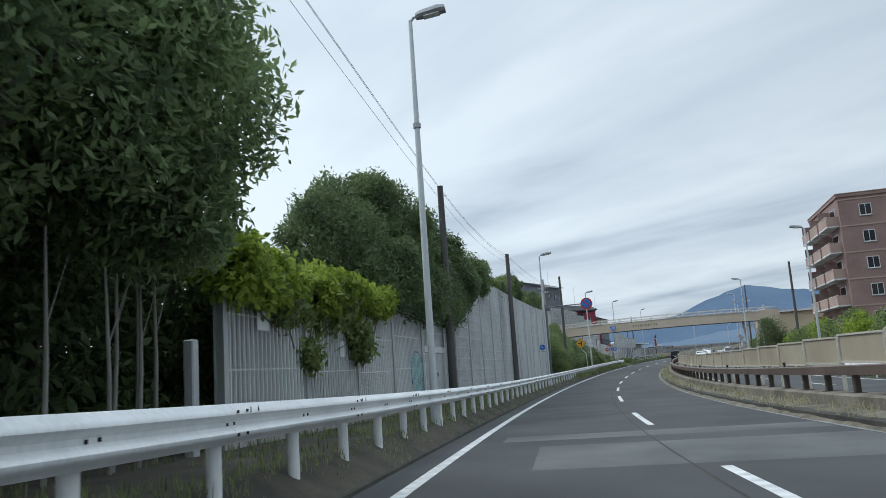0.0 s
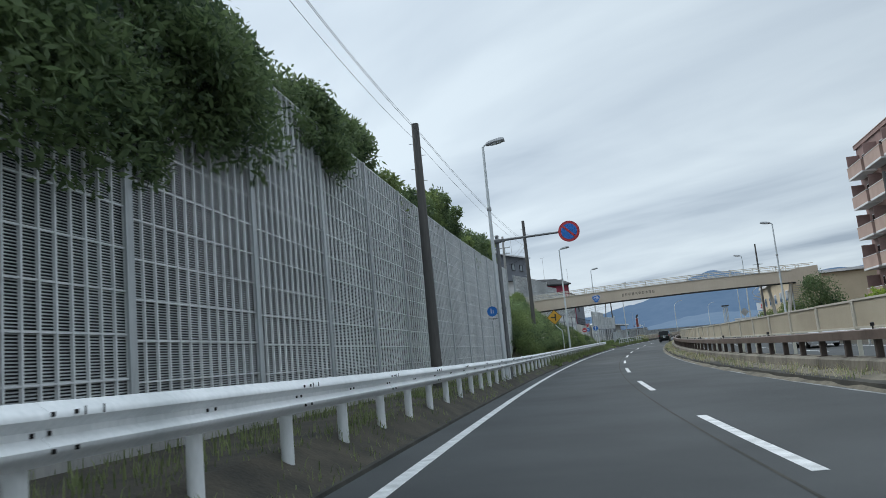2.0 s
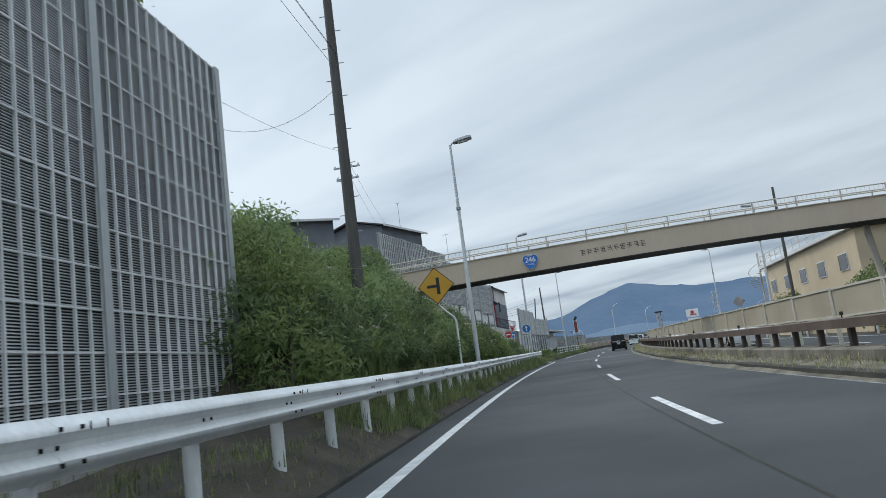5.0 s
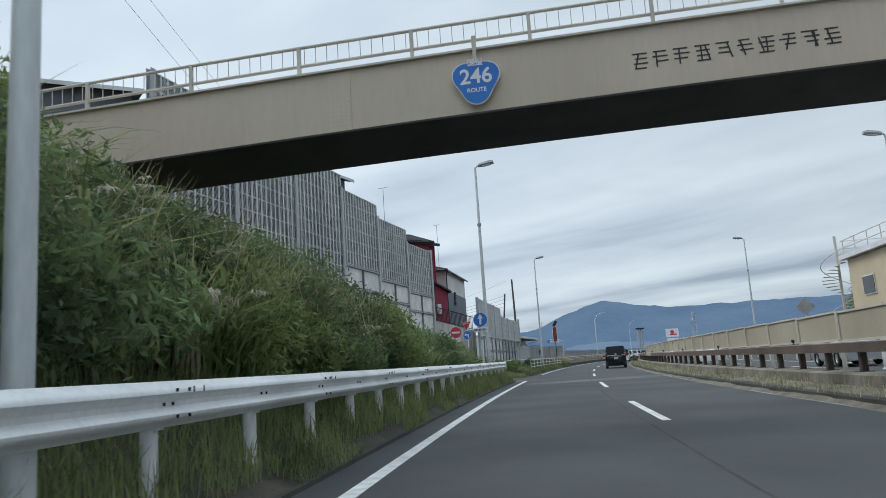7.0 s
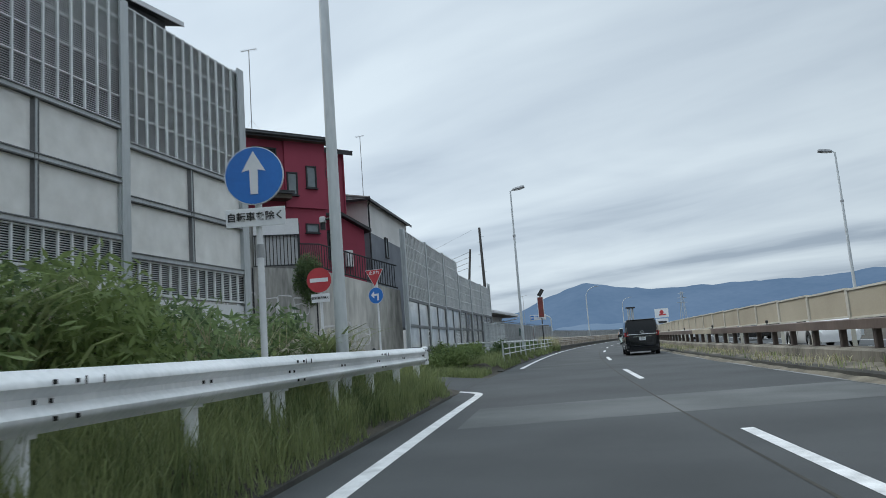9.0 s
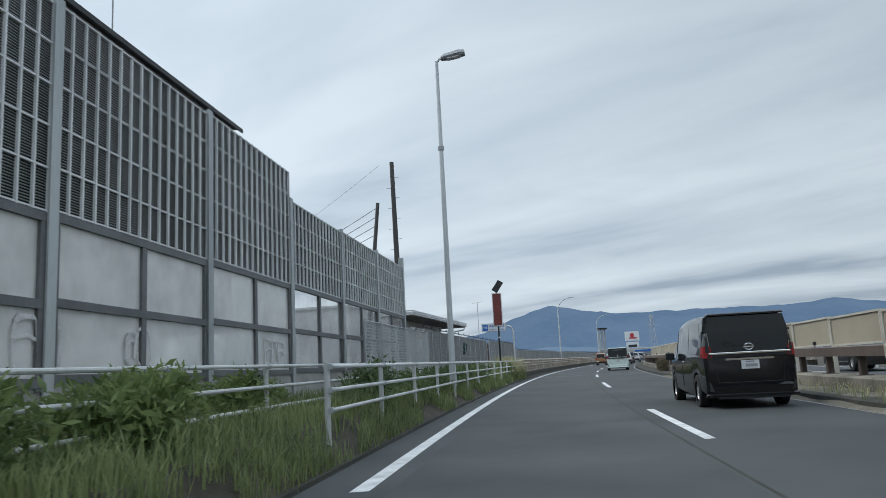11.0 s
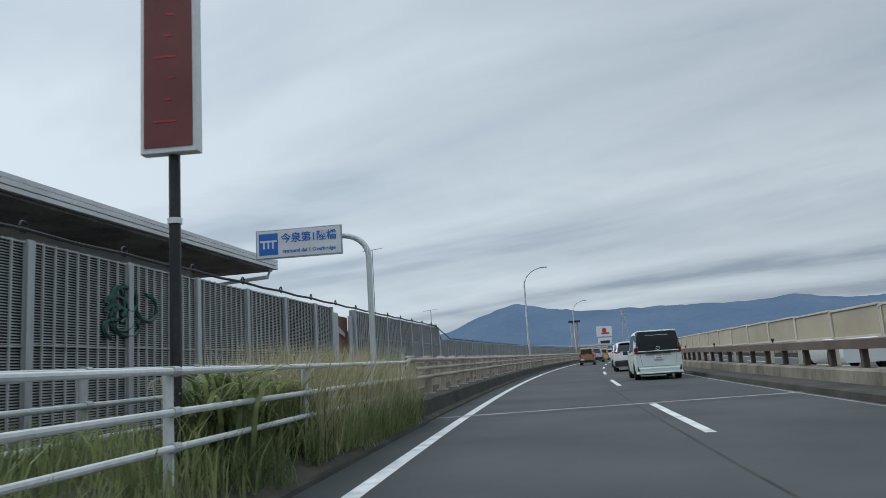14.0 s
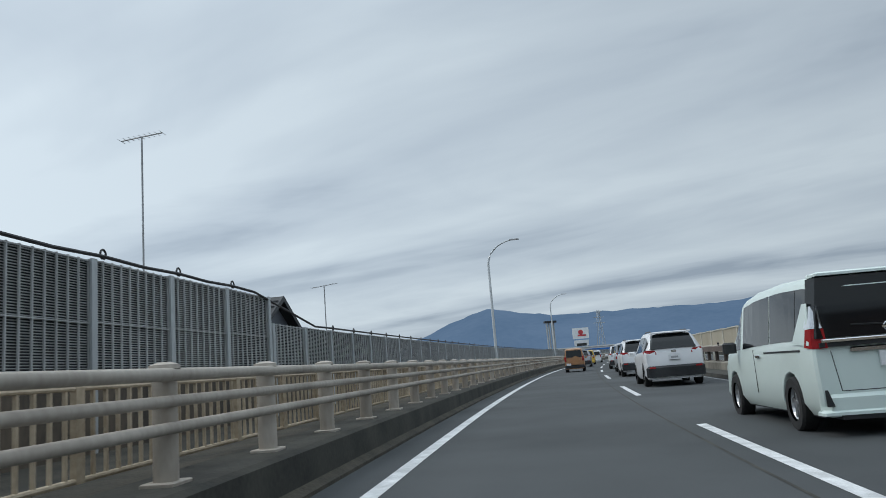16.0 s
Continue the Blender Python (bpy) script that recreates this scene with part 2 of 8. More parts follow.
GLASS = glass_material("house window glass", (0.16, 0.19, 0.20))
GLASSD = glass_material("dark glass", (0.006, 0.008, 0.009), 0.04)
GLASSD.node_tree.nodes["Principled BSDF"].inputs["Specular IOR Level"].default_value = 0.4
MEDW = material("grimy median concrete", (0.085, 0.078, 0.064), (0.27, 0.25, 0.205), 0.95, 0, 0.8, 12, 0.5, streak=0.3)
PAINTF = material("faded road paint", (0.10, 0.105, 0.105), (0.30, 0.31, 0.31), 0.7, 0, 2.5, 40, 0.2)
SHEET = clear_material("dusty clear sheet", (0.80, 0.80, 0.78), (0.60, 0.94))
DIRT = material("dry median dirt", (0.07, 0.064, 0.05), (0.21, 0.19, 0.145), 0.98, 0, 1.6, 24, 0.6, distance=0.03)
POSTB = material("dark barrier post steel", (0.045, 0.036, 0.032), (0.11, 0.085, 0.075), 0.65, 0.1, 1.2, 18, 0.2, streak=0.3)
CLEAR = clear_material("clear sheet", (0.50, 0.52, 0.52), (0.14, 0.28))
FRAMED = material("dark window frame", (0.10, 0.105, 0.11), (0.18, 0.185, 0.19), 0.5, 0.1, 1.0, 20, 0.1)
KERBD = material("dark kerb", (0.020, 0.020, 0.017), (0.06, 0.058, 0.047), 0.95, 0, 1.2, 20, 0.5)
SBLUE = material("sign blue", (0.014, 0.14, 0.48), (0.02, 0.18, 0.58), 0.4, 0, 1.5, 20, 0)
SRED = material("sign red", (0.42, 0.03, 0.04), (0.52, 0.05, 0.06), 0.4, 0, 1.5, 20, 0)
SWHITE = material("sign white", (0.66, 0.68, 0.70), (0.80, 0.81, 0.82), 0.4, 0, 1.5, 20, 0)
SORANGE = material("sign orange", (0.56, 0.30, 0.03), (0.66, 0.37, 0.05), 0.4, 0, 1.5, 20, 0)
SBLACK = material("sign black", (0.012, 0.012, 0.013), (0.03, 0.03, 0.03), 0.5, 0, 2, 20, 0)
SGREY = material("sign back", (0.30, 0.31, 0.32), (0.42, 0.43, 0.44), 0.5, 0.3, 2, 20, 0)
LEDRED = material("display panel red", (0.15, 0.033, 0.028), (0.20, 0.05, 0.042), 0.5, 0, 3, 90, 0.1)
TEAL = material("teal spray paint", (0.03, 0.36, 0.34), (0.16, 0.60, 0.56), 0.6, 0, 3, 15, 0)
NAVY = material("dark blue spray paint", (0.012, 0.05, 0.16), (0.03, 0.12, 0.30), 0.6, 0, 3, 15, 0)
SPRAY = material("pale spray paint", (0.50, 0.50, 0.50), (0.75, 0.75, 0.75), 0.8, 0, 3, 25, 0)
RUST = material("rusty sheet", (0.12, 0.05, 0.03), (0.24, 0.11, 0.07), 0.8, 0.1, 1.2, 15, 0.3, streak=0.4)
STAINB = material("dark brown board", (0.045, 0.037, 0.030), (0.14, 0.11, 0.08), 0.8, 0, 0.7, 14, 0.2, streak=0.5)
OCHRE = material("yellowed railing paint", (0.28, 0.215, 0.14), (0.54, 0.45, 0.33), 0.6, 0, 1.2, 20, 0.1)
BEIGE = material("beige railing paint", (0.26, 0.225, 0.185), (0.46, 0.415, 0.36), 0.6, 0, 0.9, 16, 0.15, streak=0.3)
CARW = material("mint white car paint", (0.66, 0.76, 0.72), (0.70, 0.80, 0.76), 0.25, 0, 0.5, 5, 0, spec=0.7)
CARS = material("white car paint", (0.66, 0.67, 0.68), (0.72, 0.73, 0.74), 0.25, 0, 0.5, 5, 0, spec=0.7)
CARK = material("black car paint", (0.004, 0.005, 0.007), (0.008, 0.009, 0.012), 0.10, 0, 0.5, 5, 0, spec=0.5)
CARO = material("orange car paint", (0.36, 0.175, 0.075), (0.42, 0.215, 0.10), 0.3, 0, 0.5, 5, 0, spec=0.6)
CARY = material("yellow car paint", (0.60, 0.38, 0.04), (0.66, 0.43, 0.06), 0.3, 0, 0.5, 5, 0, spec=0.6)
CARG = material("silver car paint", (0.36, 0.37, 0.39), (0.42, 0.43, 0.45), 0.3, 0.4, 0.5, 5, 0, spec=0.6)
TYRE = material("tyre rubber", (0.012, 0.012, 0.012), (0.03, 0.03, 0.03), 0.9, 0, 5, 40, 0.1)
RIM = material("alloy rim", (0.42, 0.43, 0.44), (0.6, 0.61, 0.62), 0.3, 0.8, 3, 30, 0)
CHROME = material("chrome", (0.6, 0.61, 0.62), (0.75, 0.76, 0.77), 0.12, 1.0, 3, 30, 0)
TAIL = material("tail light red", (0.30, 0.012, 0.016), (0.42, 0.03, 0.03), 0.2, 0, 3, 30, 0)
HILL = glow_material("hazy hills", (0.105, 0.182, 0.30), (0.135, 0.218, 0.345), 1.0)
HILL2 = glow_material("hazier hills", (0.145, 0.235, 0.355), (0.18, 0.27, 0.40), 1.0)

# ---- mesh helpers ----


class Shape:
    """Corners and faces to be made into one mesh."""

    def __init__(self):
        self.v, self.f = [], []

    def add(self, verts, faces, m=None):
        k = len(self.v)
        self.v.extend([(m @ Vector(p)) if m else Vector(p) for p in verts])
        self.f.extend([tuple(i + k for i in q) for q in faces])
        return self

    def box(self, c, s, m=None):
        x, y, z = (a / 2 for a in s)
        p = [(c[0] + i * x, c[1] + j * y, c[2] + k * z) for k in (-1, 1) for j in (-1, 1) for i in (-1, 1)]
        return self.add(p, [(0, 2, 3, 1), (4, 5, 7, 6), (0, 1, 5, 4), (2, 6, 7, 3), (0, 4, 6, 2), (1, 3, 7, 5)], m)

    def soft_box(self, c, s, b, m=None):
        """A box with its upright edges and its top cut off by b."""
        x, y, z = (a / 2 for a in s)
        ring = lambda e, h: [(c[0] + px, c[1] + py, c[2] + h) for px, py in ((-x + e, -y), (x - e, -y), (x, -y + e), (x, y - e), (x - e, y), (-x + e, y), (-x, y - e), (-x, -y + e))]
        inner = [(c[0] + (p[0] - c[0]) * (1 - b / x), c[1] + (p[1] - c[1]) * (1 - b / y), c[2] + z) for p in ring(b, z)]
        return self.loft([ring(b, -z), ring(b, z - b), inner], m, caps=True)

    def loft(self, rings, m=None, caps=False, closed=True):
        n, k = len(rings[0]), len(self.v)
        self.v.extend([(m @ Vector(p)) if m else Vector(p) for r in rings for p in r])
        for a in range(len(rings) - 1):
            for b in range(n if closed else n - 1):
                c = (b + 1) % n
                self.f.append((k + a * n + b, k + a * n + c, k + (a + 1) * n + c, k + (a + 1) * n + b))
        if caps:
            self.f.append(tuple(k + i for i in reversed(range(n))))
            self.f.append(tuple(k + (len(rings) - 1) * n + i for i in range(n)))
        return self

    def tube(self, pts, r, n=8, caps=True, m=None):
        """A round tube along points; r is one radius or one for each point."""
        pts = [Vector(p) for p in pts]
        rs = r if isinstance(r, (list, tuple)) else [r] * len(pts)
        rings = []
        for i, p in enumerate(pts):
            way = (pts[min(i + 1, len(pts) - 1)] - pts[max(i - 1, 0)]).normalized()
            side = way.cross(Vector((0, 0, 1)) if abs(way.z) < 0.9 else Vector((1, 0, 0))).normalized()
            up = side.cross(way)
            rings.append([p + rs[i] * (math.cos(a) * side + math.sin(a) * up) for a in (2 * math.pi * j / n for j in range(n))])
        return self.loft(rings, m, caps)

    def disc(self, c, r, thick, n=32, m=None):
        """A round plate that faces -y."""
        rings = [[(c[0] + r * math.cos(a), c[1] + y, c[2] + r * math.sin(a)) for a in (2 * math.pi * j / n for j in range(n))] for y in (0, thick)]
        return self.loft(rings, m, True)

    def plate(self, outline, y0, thick, m=None):
        """A flat plate from an outline in x and z; its face is at y0 and looks to -y."""
        return self.loft([[(x, y0 + d, z) for x, z in outline] for d in (0, thick)], m, True)


def mesh_of(shape, name, mat, smooth=False):
    me = bpy.data.meshes.new(name)
    me.from_pydata([tuple(p) for p in shape.v], [], shape.f)
    me.materials.append(mat)
    if smooth:
        me.shade_smooth()
        me.set_sharp_from_angle(angle=radians(38))
    bm = bmesh.new()
    bm.from_mesh(me)
    bmesh.ops.recalc_face_normals(bm, faces=bm.faces)
    bm.to_mesh(me)
    bm.free()
    return me


def part(name, shape, mat, parent, label="", smooth=False, at=None):
    """One mesh under a thing or a part, in the thing's own axes (at: its pose in them)."""
    ob = new(name, shape if isinstance(shape, bpy.types.Mesh) else mesh_of(shape, name, mat, smooth))
    ob.parent = parent
    if at is not None:
        ob.matrix_local = at
    return tagged(ob, label)


def thing(name, m, label, category, group="", kind=""):
    ob = new(name)
    ob.empty_display_size = 0.3
    ob.matrix_world = m
    return tagged(ob, label, category, group, kind)


def solid(name, shape, mat, label, category, kind="", smooth=False, group=""):
    return tagged(new(name, mesh_of(shape, name, mat, smooth)), label, category, group, kind)


# ---- the road's line: Y is the world's y, d metres to the right of the edge line, z above the road ----


def road_x(y):
    yy = min(max(y, -10.0), 220.0)
    u = yy / 100
    x = -1.7617 - 4.3120 * u + 11.9379 * u**2 - 2.6122 * u**3 + 0.5322 * u**4
    bend = min(max(y - 220.0, 0.0), 150.0)
    return x + (y - yy) * line_slope(yy) + 0.00066 * bend * (2 * max(y - 220.0, 0.0) - bend)


def line_slope(y):
    u = min(max(y, -10.0), 220.0) / 100
    return (-4.3120 + 23.8758 * u - 7.8366 * u**2 + 2.1288 * u**3) / 100


def road_slope(y):
    return line_slope(y) + 0.00132 * min(max(y - 220.0, 0.0), 150.0)


def road_z(y):
    yy = min(max(y, -10.0), 220.0)
    u = yy / 100
    s = (-3.3068 + 7.7636 * u - 4.6113 * u**2 + 0.9028 * u**3) / 100
    z = -3.3068 * u + 3.8818 * u**2 - 1.5371 * u**3 + 0.2257 * u**4
    return z + (max(y - yy, 0) * s if y > yy else (y - yy) * s)


def R(y, d, z=0.0):
    return Vector((road_x(y) + d * math.sqrt(1 + road_slope(y) ** 2), y, road_z(y) + z))


def at_road(y, d, z=0.0, turn=0.0):
    """A pose beside the road: x to the right across it, y along it."""
    return Matrix.Translation(R(y, d, z)) @ pose(0, 0, 0, 0, 0, -math.degrees(math.atan(road_slope(y))) + turn)


def stations(y0, y1, step):
    """Y values whose places lie step metres apart along the road."""
    ys, y = [], y0
    while y <= y1 + 1e-6:
        ys.append(y)
        y += step / math.sqrt(1 + road_slope(y) ** 2)
    return ys


def sweep(y0, y1, step, profile, closed=True, shape=None):
    n = max(1, math.ceil((y1 - y0) / step))
    shape = shape or Shape()
    return shape.loft([[R(y0 + (y1 - y0) * i / n, d, z) for d, z in profile] for i in range(n + 1)], None, closed, closed)


# ---- ground, road and markings ----
def side_rise(d):
    """The side road climbs away from the main road."""
    return 0.11 * min(max(-d - 0.9, 0.0), 9.0)


def ground_z(y, d):
    """Lift of the ground over the road's level."""
    if d > 0:
        return -0.25 if d < 30 else -0.25 - min((d - 30) * 0.02, 1.5)
    if d > -0.61:
        return -0.25
    verge = min(0.03 + (-d - 0.61) * 0.68, 0.40)
    bank = 0.0
    if 76.5 < y < 133.5 and d < -1.3:
        rise = min(1, (y - 76.5) / 4, max(0, (133.5 - y) / 22))
        rise *= max(0.0, min(1.0, 1 - (-d - 14) / 22))
        bank = rise * min((-d - 1.3) * (0.95 if y < 101 else 0.75), 4.2 if y < 101 else 3.0)
    if 135 <= y <= 147:
        return -0.02 + side_rise(d)
    return verge + bank


ys = [-900, -300, -120] + list(range(-40, 262, 3)) + [300, 360, 500, 900, 2000, 4200]
ds = [-3500, -900, -300, -120, -60, -30, -16, -12, -9, -7.5, -6, -5, -4, -3, -2, -1.3, -0.62, -0.6, 4, 12, 18, 22, 30, 45, 70, 120, 300, 900, 3500]
g = Shape()
g.loft([[R(y, d, ground_z(y, d)) for d in ds] for y in ys], None, False, False)
solid("ground", g, SOIL, "bare brown verge soil reaching to the horizon", "ground", "structure")

road = sweep(-60, 560, 4, [(-0.62, 0.0), (7.25, 0.0), (7.25, -0.3), (-0.62, -0.3)])
solid("road", road, ASPHALT, "worn grey asphalt carriageway with two lanes", "road", "structure")
road2 = sweep(-60, 560, 4, [(9.9, 0.0), (16.9, 0.0), (16.9, -0.3), (9.9, -0.3)])
solid("road_opposite", road2, ASPHALT, "grey asphalt carriageway for oncoming traffic", "road", "structure")
side = Shape()
side.loft([[R(y, d, 0.004 + side_rise(d)) for d in (-0.63, -0.9, -2.0, -4.0, -9.0, -14.0)] for y in (135.4, 137, 139, 141, 143.2)], None, False, False)
solid("side_road", side, ASPHALT, "asphalt mouth of a narrow side road", "road", "structure")


def marking(y0, y1, d0, d1, lab):
    s = sweep(y0, y1, 3, [(d0, 0.004), (d1, 0.004)], False)
    return solid("road_marking", s, PAINT, lab, "road marking", "structure")


marking(-30, 134.4, -0.09, 0.09, "worn white edge line on the asphalt")
hook = Shape()
arc = [(134.4, 0.0), (134.9, -0.02), (135.3, -0.1), (135.7, -0.26), (136.1, -0.48), (136.5, -0.72), (136.9, -0.95), (137.2, -1.12), (137.4, -1.22)]
hrow = []
for i, (y, d) in enumerate(arc):
    p, q = arc[max(i - 1, 0)], arc[min(i + 1, len(arc) - 1)]
    n = Vector((q[0] - p[0], q[1] - p[1])).normalized() * 0.09
    hrow.append([R(y + n.y, d - n.x, 0.009 + side_rise(d)), R(y - n.y, d + n.x, 0.009 + side_rise(d))])
hook.loft(hrow, None, False, False)
solid("road_marking", hook, PAINT, "white edge line bending into the side road", "road marking", "structure")
marking(149.5, 520, -0.09, 0.09, "white edge line along the bridge approach")
solid("road_marking", sweep(-30, 520, 3, [(6.93, 0.004), (7.02, 0.004)], False), PAINTF, "thin faded white line beside the median kerb", "road marking", "structure")
marking(-30, 520, 16.1, 16.25, "white edge line of the opposite carriageway")
marking(-30, 520, 10.35, 10.5, "white inner line of the opposite carriageway")
DASHES = [-24.5, -10, 4.2, 18.6, 33.2, 47.0, 61.3, 75.8, 90.4, 105.0, 120.0, 136.3, 152.0, 170.1, 186.4, 201.4, 215.4]
DASHES += [229.8 + 14.3 * k for k in range(18)]
for y in DASHES:
    marking(y, y + 5.85, 3.72, 3.87, "white lane dash on the asphalt")
    marking(y + 4, y + 9.8, 13.2, 13.34, "white lane dash of the opposite carriageway")
seam = sweep(-40, 400, 4, [(3.44, 0.003), (3.475, 0.003)], False)
solid("road_seam", seam, KERBD, "dark tar seam beside the lane dashes", "road seam", "structure")
for y0, y1, d0, d1 in ((24, 31, -0.4, 3.3), (62, 66.5, 0.3, 7.0), (111, 117.5, 0.2, 3.4), (147, 158, 0.3, 3.4), (178, 181, 0.2, 7.1)):
    solid("road_patch", sweep(y0, y1, 2, [(d0, 0.002), (d1, 0.002)], False), PATCH, "darker repaired strip of asphalt", "road patch", "structure")
# first two: sunlight between trees painted as paler asphalt; third: a pale band
for y0, y1, d0, d1 in ((10.5, 14.2, 1.4, 6.9), (15.6, 17.0, 0.6, 6.9), (128, 131, 0.4, 6.9)):
    solid("road_patch", sweep(y0, y1, 2, [(d0, 0.002), (d1, 0.002)], False), PALE, "paler strip painted on the asphalt", "road patch", "structure")
joint = sweep(192.35, 192.6, 1, [(-0.6, 0.006), (7.2, 0.006)], False)
solid("expansion_joint", joint, PAINTF, "pale concrete expansion joint across the lanes", "road joint", "structure")
for a, b in ((191.8, 192.35), (192.6, 193.2)):
    solid("road_patch", sweep(a, b, 0.5, [(-0.5, 0.003), (7.1, 0.003)], False), PATCH, "dark strip beside the expansion joint", "road patch", "structure")

# left kerb and verge edge
for y0, y1 in ((-40, 134.6), (147.5, 191.5)):
    solid("kerb", sweep(y0, y1, 3, [(-0.58, 0.0), (-0.59, 0.045), (-0.72, 0.06), (-0.78, 0.055), (-0.78, -0.2), (-0.58, -0.2)]), KERBD, "grimy concrete kerb under the verge", "kerb", "structure")
solid("kerb", sweep(191.5, 420, 3, [(-0.72, 0.0), (-0.74, 0.39), (-0.82, 0.42), (-1.5, 0.42), (-1.5, -0.3), (-0.72, -0.3)]), KERBD, "dark concrete kerb of the bridge", "kerb", "structure")

# median: kerb, low wall, brown beam on posts, tan panels
solid("median_kerb", sweep(-60, 520, 3, [(7.12, 0.0), (7.15, 0.13), (7.25, 0.15), (7.95, 0.16), (7.95, -0.2), (7.12, -0.2)]), KERBD, "mossy concrete kerb along the median", "kerb", "structure")
solid("median_wall", sweep(-60, 520, 3, [(7.92, -0.2), (7.95, 0.42), (8.02, 0.46), (8.62, 0.46), (8.68, 0.42), (8.72, -0.2)]), MEDW, "low stained concrete wall on the median", "wall", "structure")
solid("median_floor", sweep(-60, 520, 5, [(8.7, 0.12), (9.9, 0.12), (9.9, -0.2), (8.7, -0.2)]), KERB, "dirty concrete strip of the median", "kerb", "structure")

# drifts of dirt over the median kerb
drift = Shape()
rows_d = []
for k in range(460):
    y = -12 + 0.42 * k
    wob = [noise.noise(Vector((y * f, 3.7, q))) for q, f in enumerate((0.35, 0.9, 0.7, 1.6))]
    rows_d.append([R(y, 6.98 + 0.16 * wob[0] + 0.06 * wob[1], 0.001), R(y, 7.16 + 0.08 * wob[1], 0.075 + 0.03 * wob[2]), R(y, 7.38, 0.155 + 0.035 * wob[2]), R(y, 7.7, 0.185 + 0.05 * wob[1]), R(y, 7.97, 0.205 + 0.06 * wob[3])])
drift.loft(rows_d, None, False, False)
solid("median_dirt", drift, DIRT, "dry brown dirt drifted over the median kerb", "dirt", "structure", True)

# ---- guard rails and barriers ----
def w_profile(d, top, depth=0.085, h=0.34):
    """The rounded two-wave section of a guard rail beam, facing the road."""
    pts = []
    for k in range(19):
        t = k / 18
        pts.append((depth * (0.5 - 0.5 * math.cos(4 * math.pi * t)) ** 0.75 * (1.0 if 0.25 < t < 0.75 else 0.97), h * t))
    pts = [(a if not 0.42 < b / h < 0.58 else max(a, depth * 0.28), b) for a, b in pts]
    front = [(d + a, top - b) for a, b in pts]
    return front + [(d + a - 0.012, top - b) for a, b in reversed(pts)]


RAIL_D = -0.98


def rail_top(y):
    """The rail stands a little higher past the footbridge."""
    return 1.125 + 0.02 * min(max((y - 70) / 40, 0.0), 1.0)


guard = thing("guard_rail", Matrix.Translation(R(60, RAIL_D, 0.38)), "long white corrugated steel guard rail on round posts", "guard rail", kind="")
gi = guard.matrix_world.inverted()


def world_part(name, shape, mat, parent, label="", smooth=False):
    inv = parent.matrix_world.inverted()
    shape.v = [inv @ p for p in shape.v]
    return part(name, shape, mat, parent, label, smooth)


posts = stations(-5.75, 133.9, 2.0)
for i in range(0, len(posts) - 1, 2):
    a, b = posts[i], posts[min(i + 2, len(posts) - 1)]
    world_part("beam", sweep(a + 0.004, b + 0.15, 1.0, w_profile(RAIL_D, rail_top(a) + (0.002 if i % 4 else 0.0), 0.085 + (0.003 if i % 4 else 0))), RAILW, guard, smooth=True)
post_mesh = mesh_of(Shape().tube([(0, 0, -0.3), (0, 0, 0.60)], 0.068, 14).box((0.06, 0, 0.48), (0.07, 0.09, 0.12)), "rail_post", RAILW, True)
bolt_mesh = mesh_of(Shape().box((0, 0, 0), (0.014, 0.020, 0.026)), "bolt", BOLT)
slot_mesh = mesh_of(Shape().box((0, 0, 0), (0.008, 0.007, 0.05)), "slot", BOLT)
for i, y in enumerate(posts):
    m = gi @ at_road(y, RAIL_D - 0.13, 0.36)
    part("rail_post", post_mesh, RAILW, guard, at=m)
    lift = rail_top(y) - 0.36
    part("bolt", bolt_mesh, BOLT, guard, at=m @ Matrix.Translation((0.160, 0.07, lift - 0.17)))
    part("bolt", bolt_mesh, BOLT, guard, at=m @ Matrix.Translation((0.160, -0.07, lift - 0.17)))
    if i % 2 == 0:
        for dy in (-0.08, 0.12):
            for dz in (0.07, 0.265):
                part("bolt", bolt_mesh, BOLT, guard, at=m @ Matrix.Translation((0.222, dy + 0.1, lift - dz)))
        for dy in (0.30, 0.48):
            part("slot", slot_mesh, BOLT, guard, at=m @ Matrix.Translation((0.222, dy, lift - 0.07)))
end = Shape().soft_box((0, 0, 0), (0.10, 0.34, 0.38), 0.03)
part("end_cap", end, RAILW, guard, at=gi @ at_road(posts[-1] + 0.2, RAIL_D + 0.03, rail_top(134) - 0.17), smooth=True)

# median barrier
median = thing("median_barrier", Matrix.Translation(R(110, 8.3, 0.45)), "brown steel box beam barrier on stout posts along the median", "barrier")
mi = median.matrix_world.inverted()
joints = sorted([y for y in range(-40, 401, 12) if y != 152] + [150.5, 156.2])
for y0, y1 in zip(joints, joints[1:]):
    world_part("beam", sweep(y0 + 0.01, y1, 3, [(8.16, 0.86), (8.16, 1.06), (8.19, 1.08), (8.42, 1.08), (8.45, 1.06), (8.45, 0.86)]), TAN if y0 == 150.5 else BROWN, median, "pale replaced length of beam" if y0 == 150.5 else "")
mp_mesh = mesh_of(Shape().soft_box((0, 0, 0.22), (0.14, 0.15, 0.46), 0.02).box((0, 0, 0.01), (0.3, 0.3, 0.02)), "barrier_post", POSTB)
for y in stations(-38, 330, 1.95):
    part("barrier_post", mp_mesh, POSTB, median, at=mi @ at_road(y, 8.31, 0.45))
studs = mesh_of(Shape().tube([(0, 0, 0), (0, 0, 0.06)], 0.016, 8).soft_box((0, 0, 0.10), (0.085, 0.03, 0.085), 0.012), "delineator", DARK)
for y in stations(-5, 260, 9.8):
    ob = tagged(new("delineator", studs), "small dark round delineator on the brown beam", "delineator", "delineators on the median")
    ob.matrix_world = at_road(y, 8.31, 1.08)

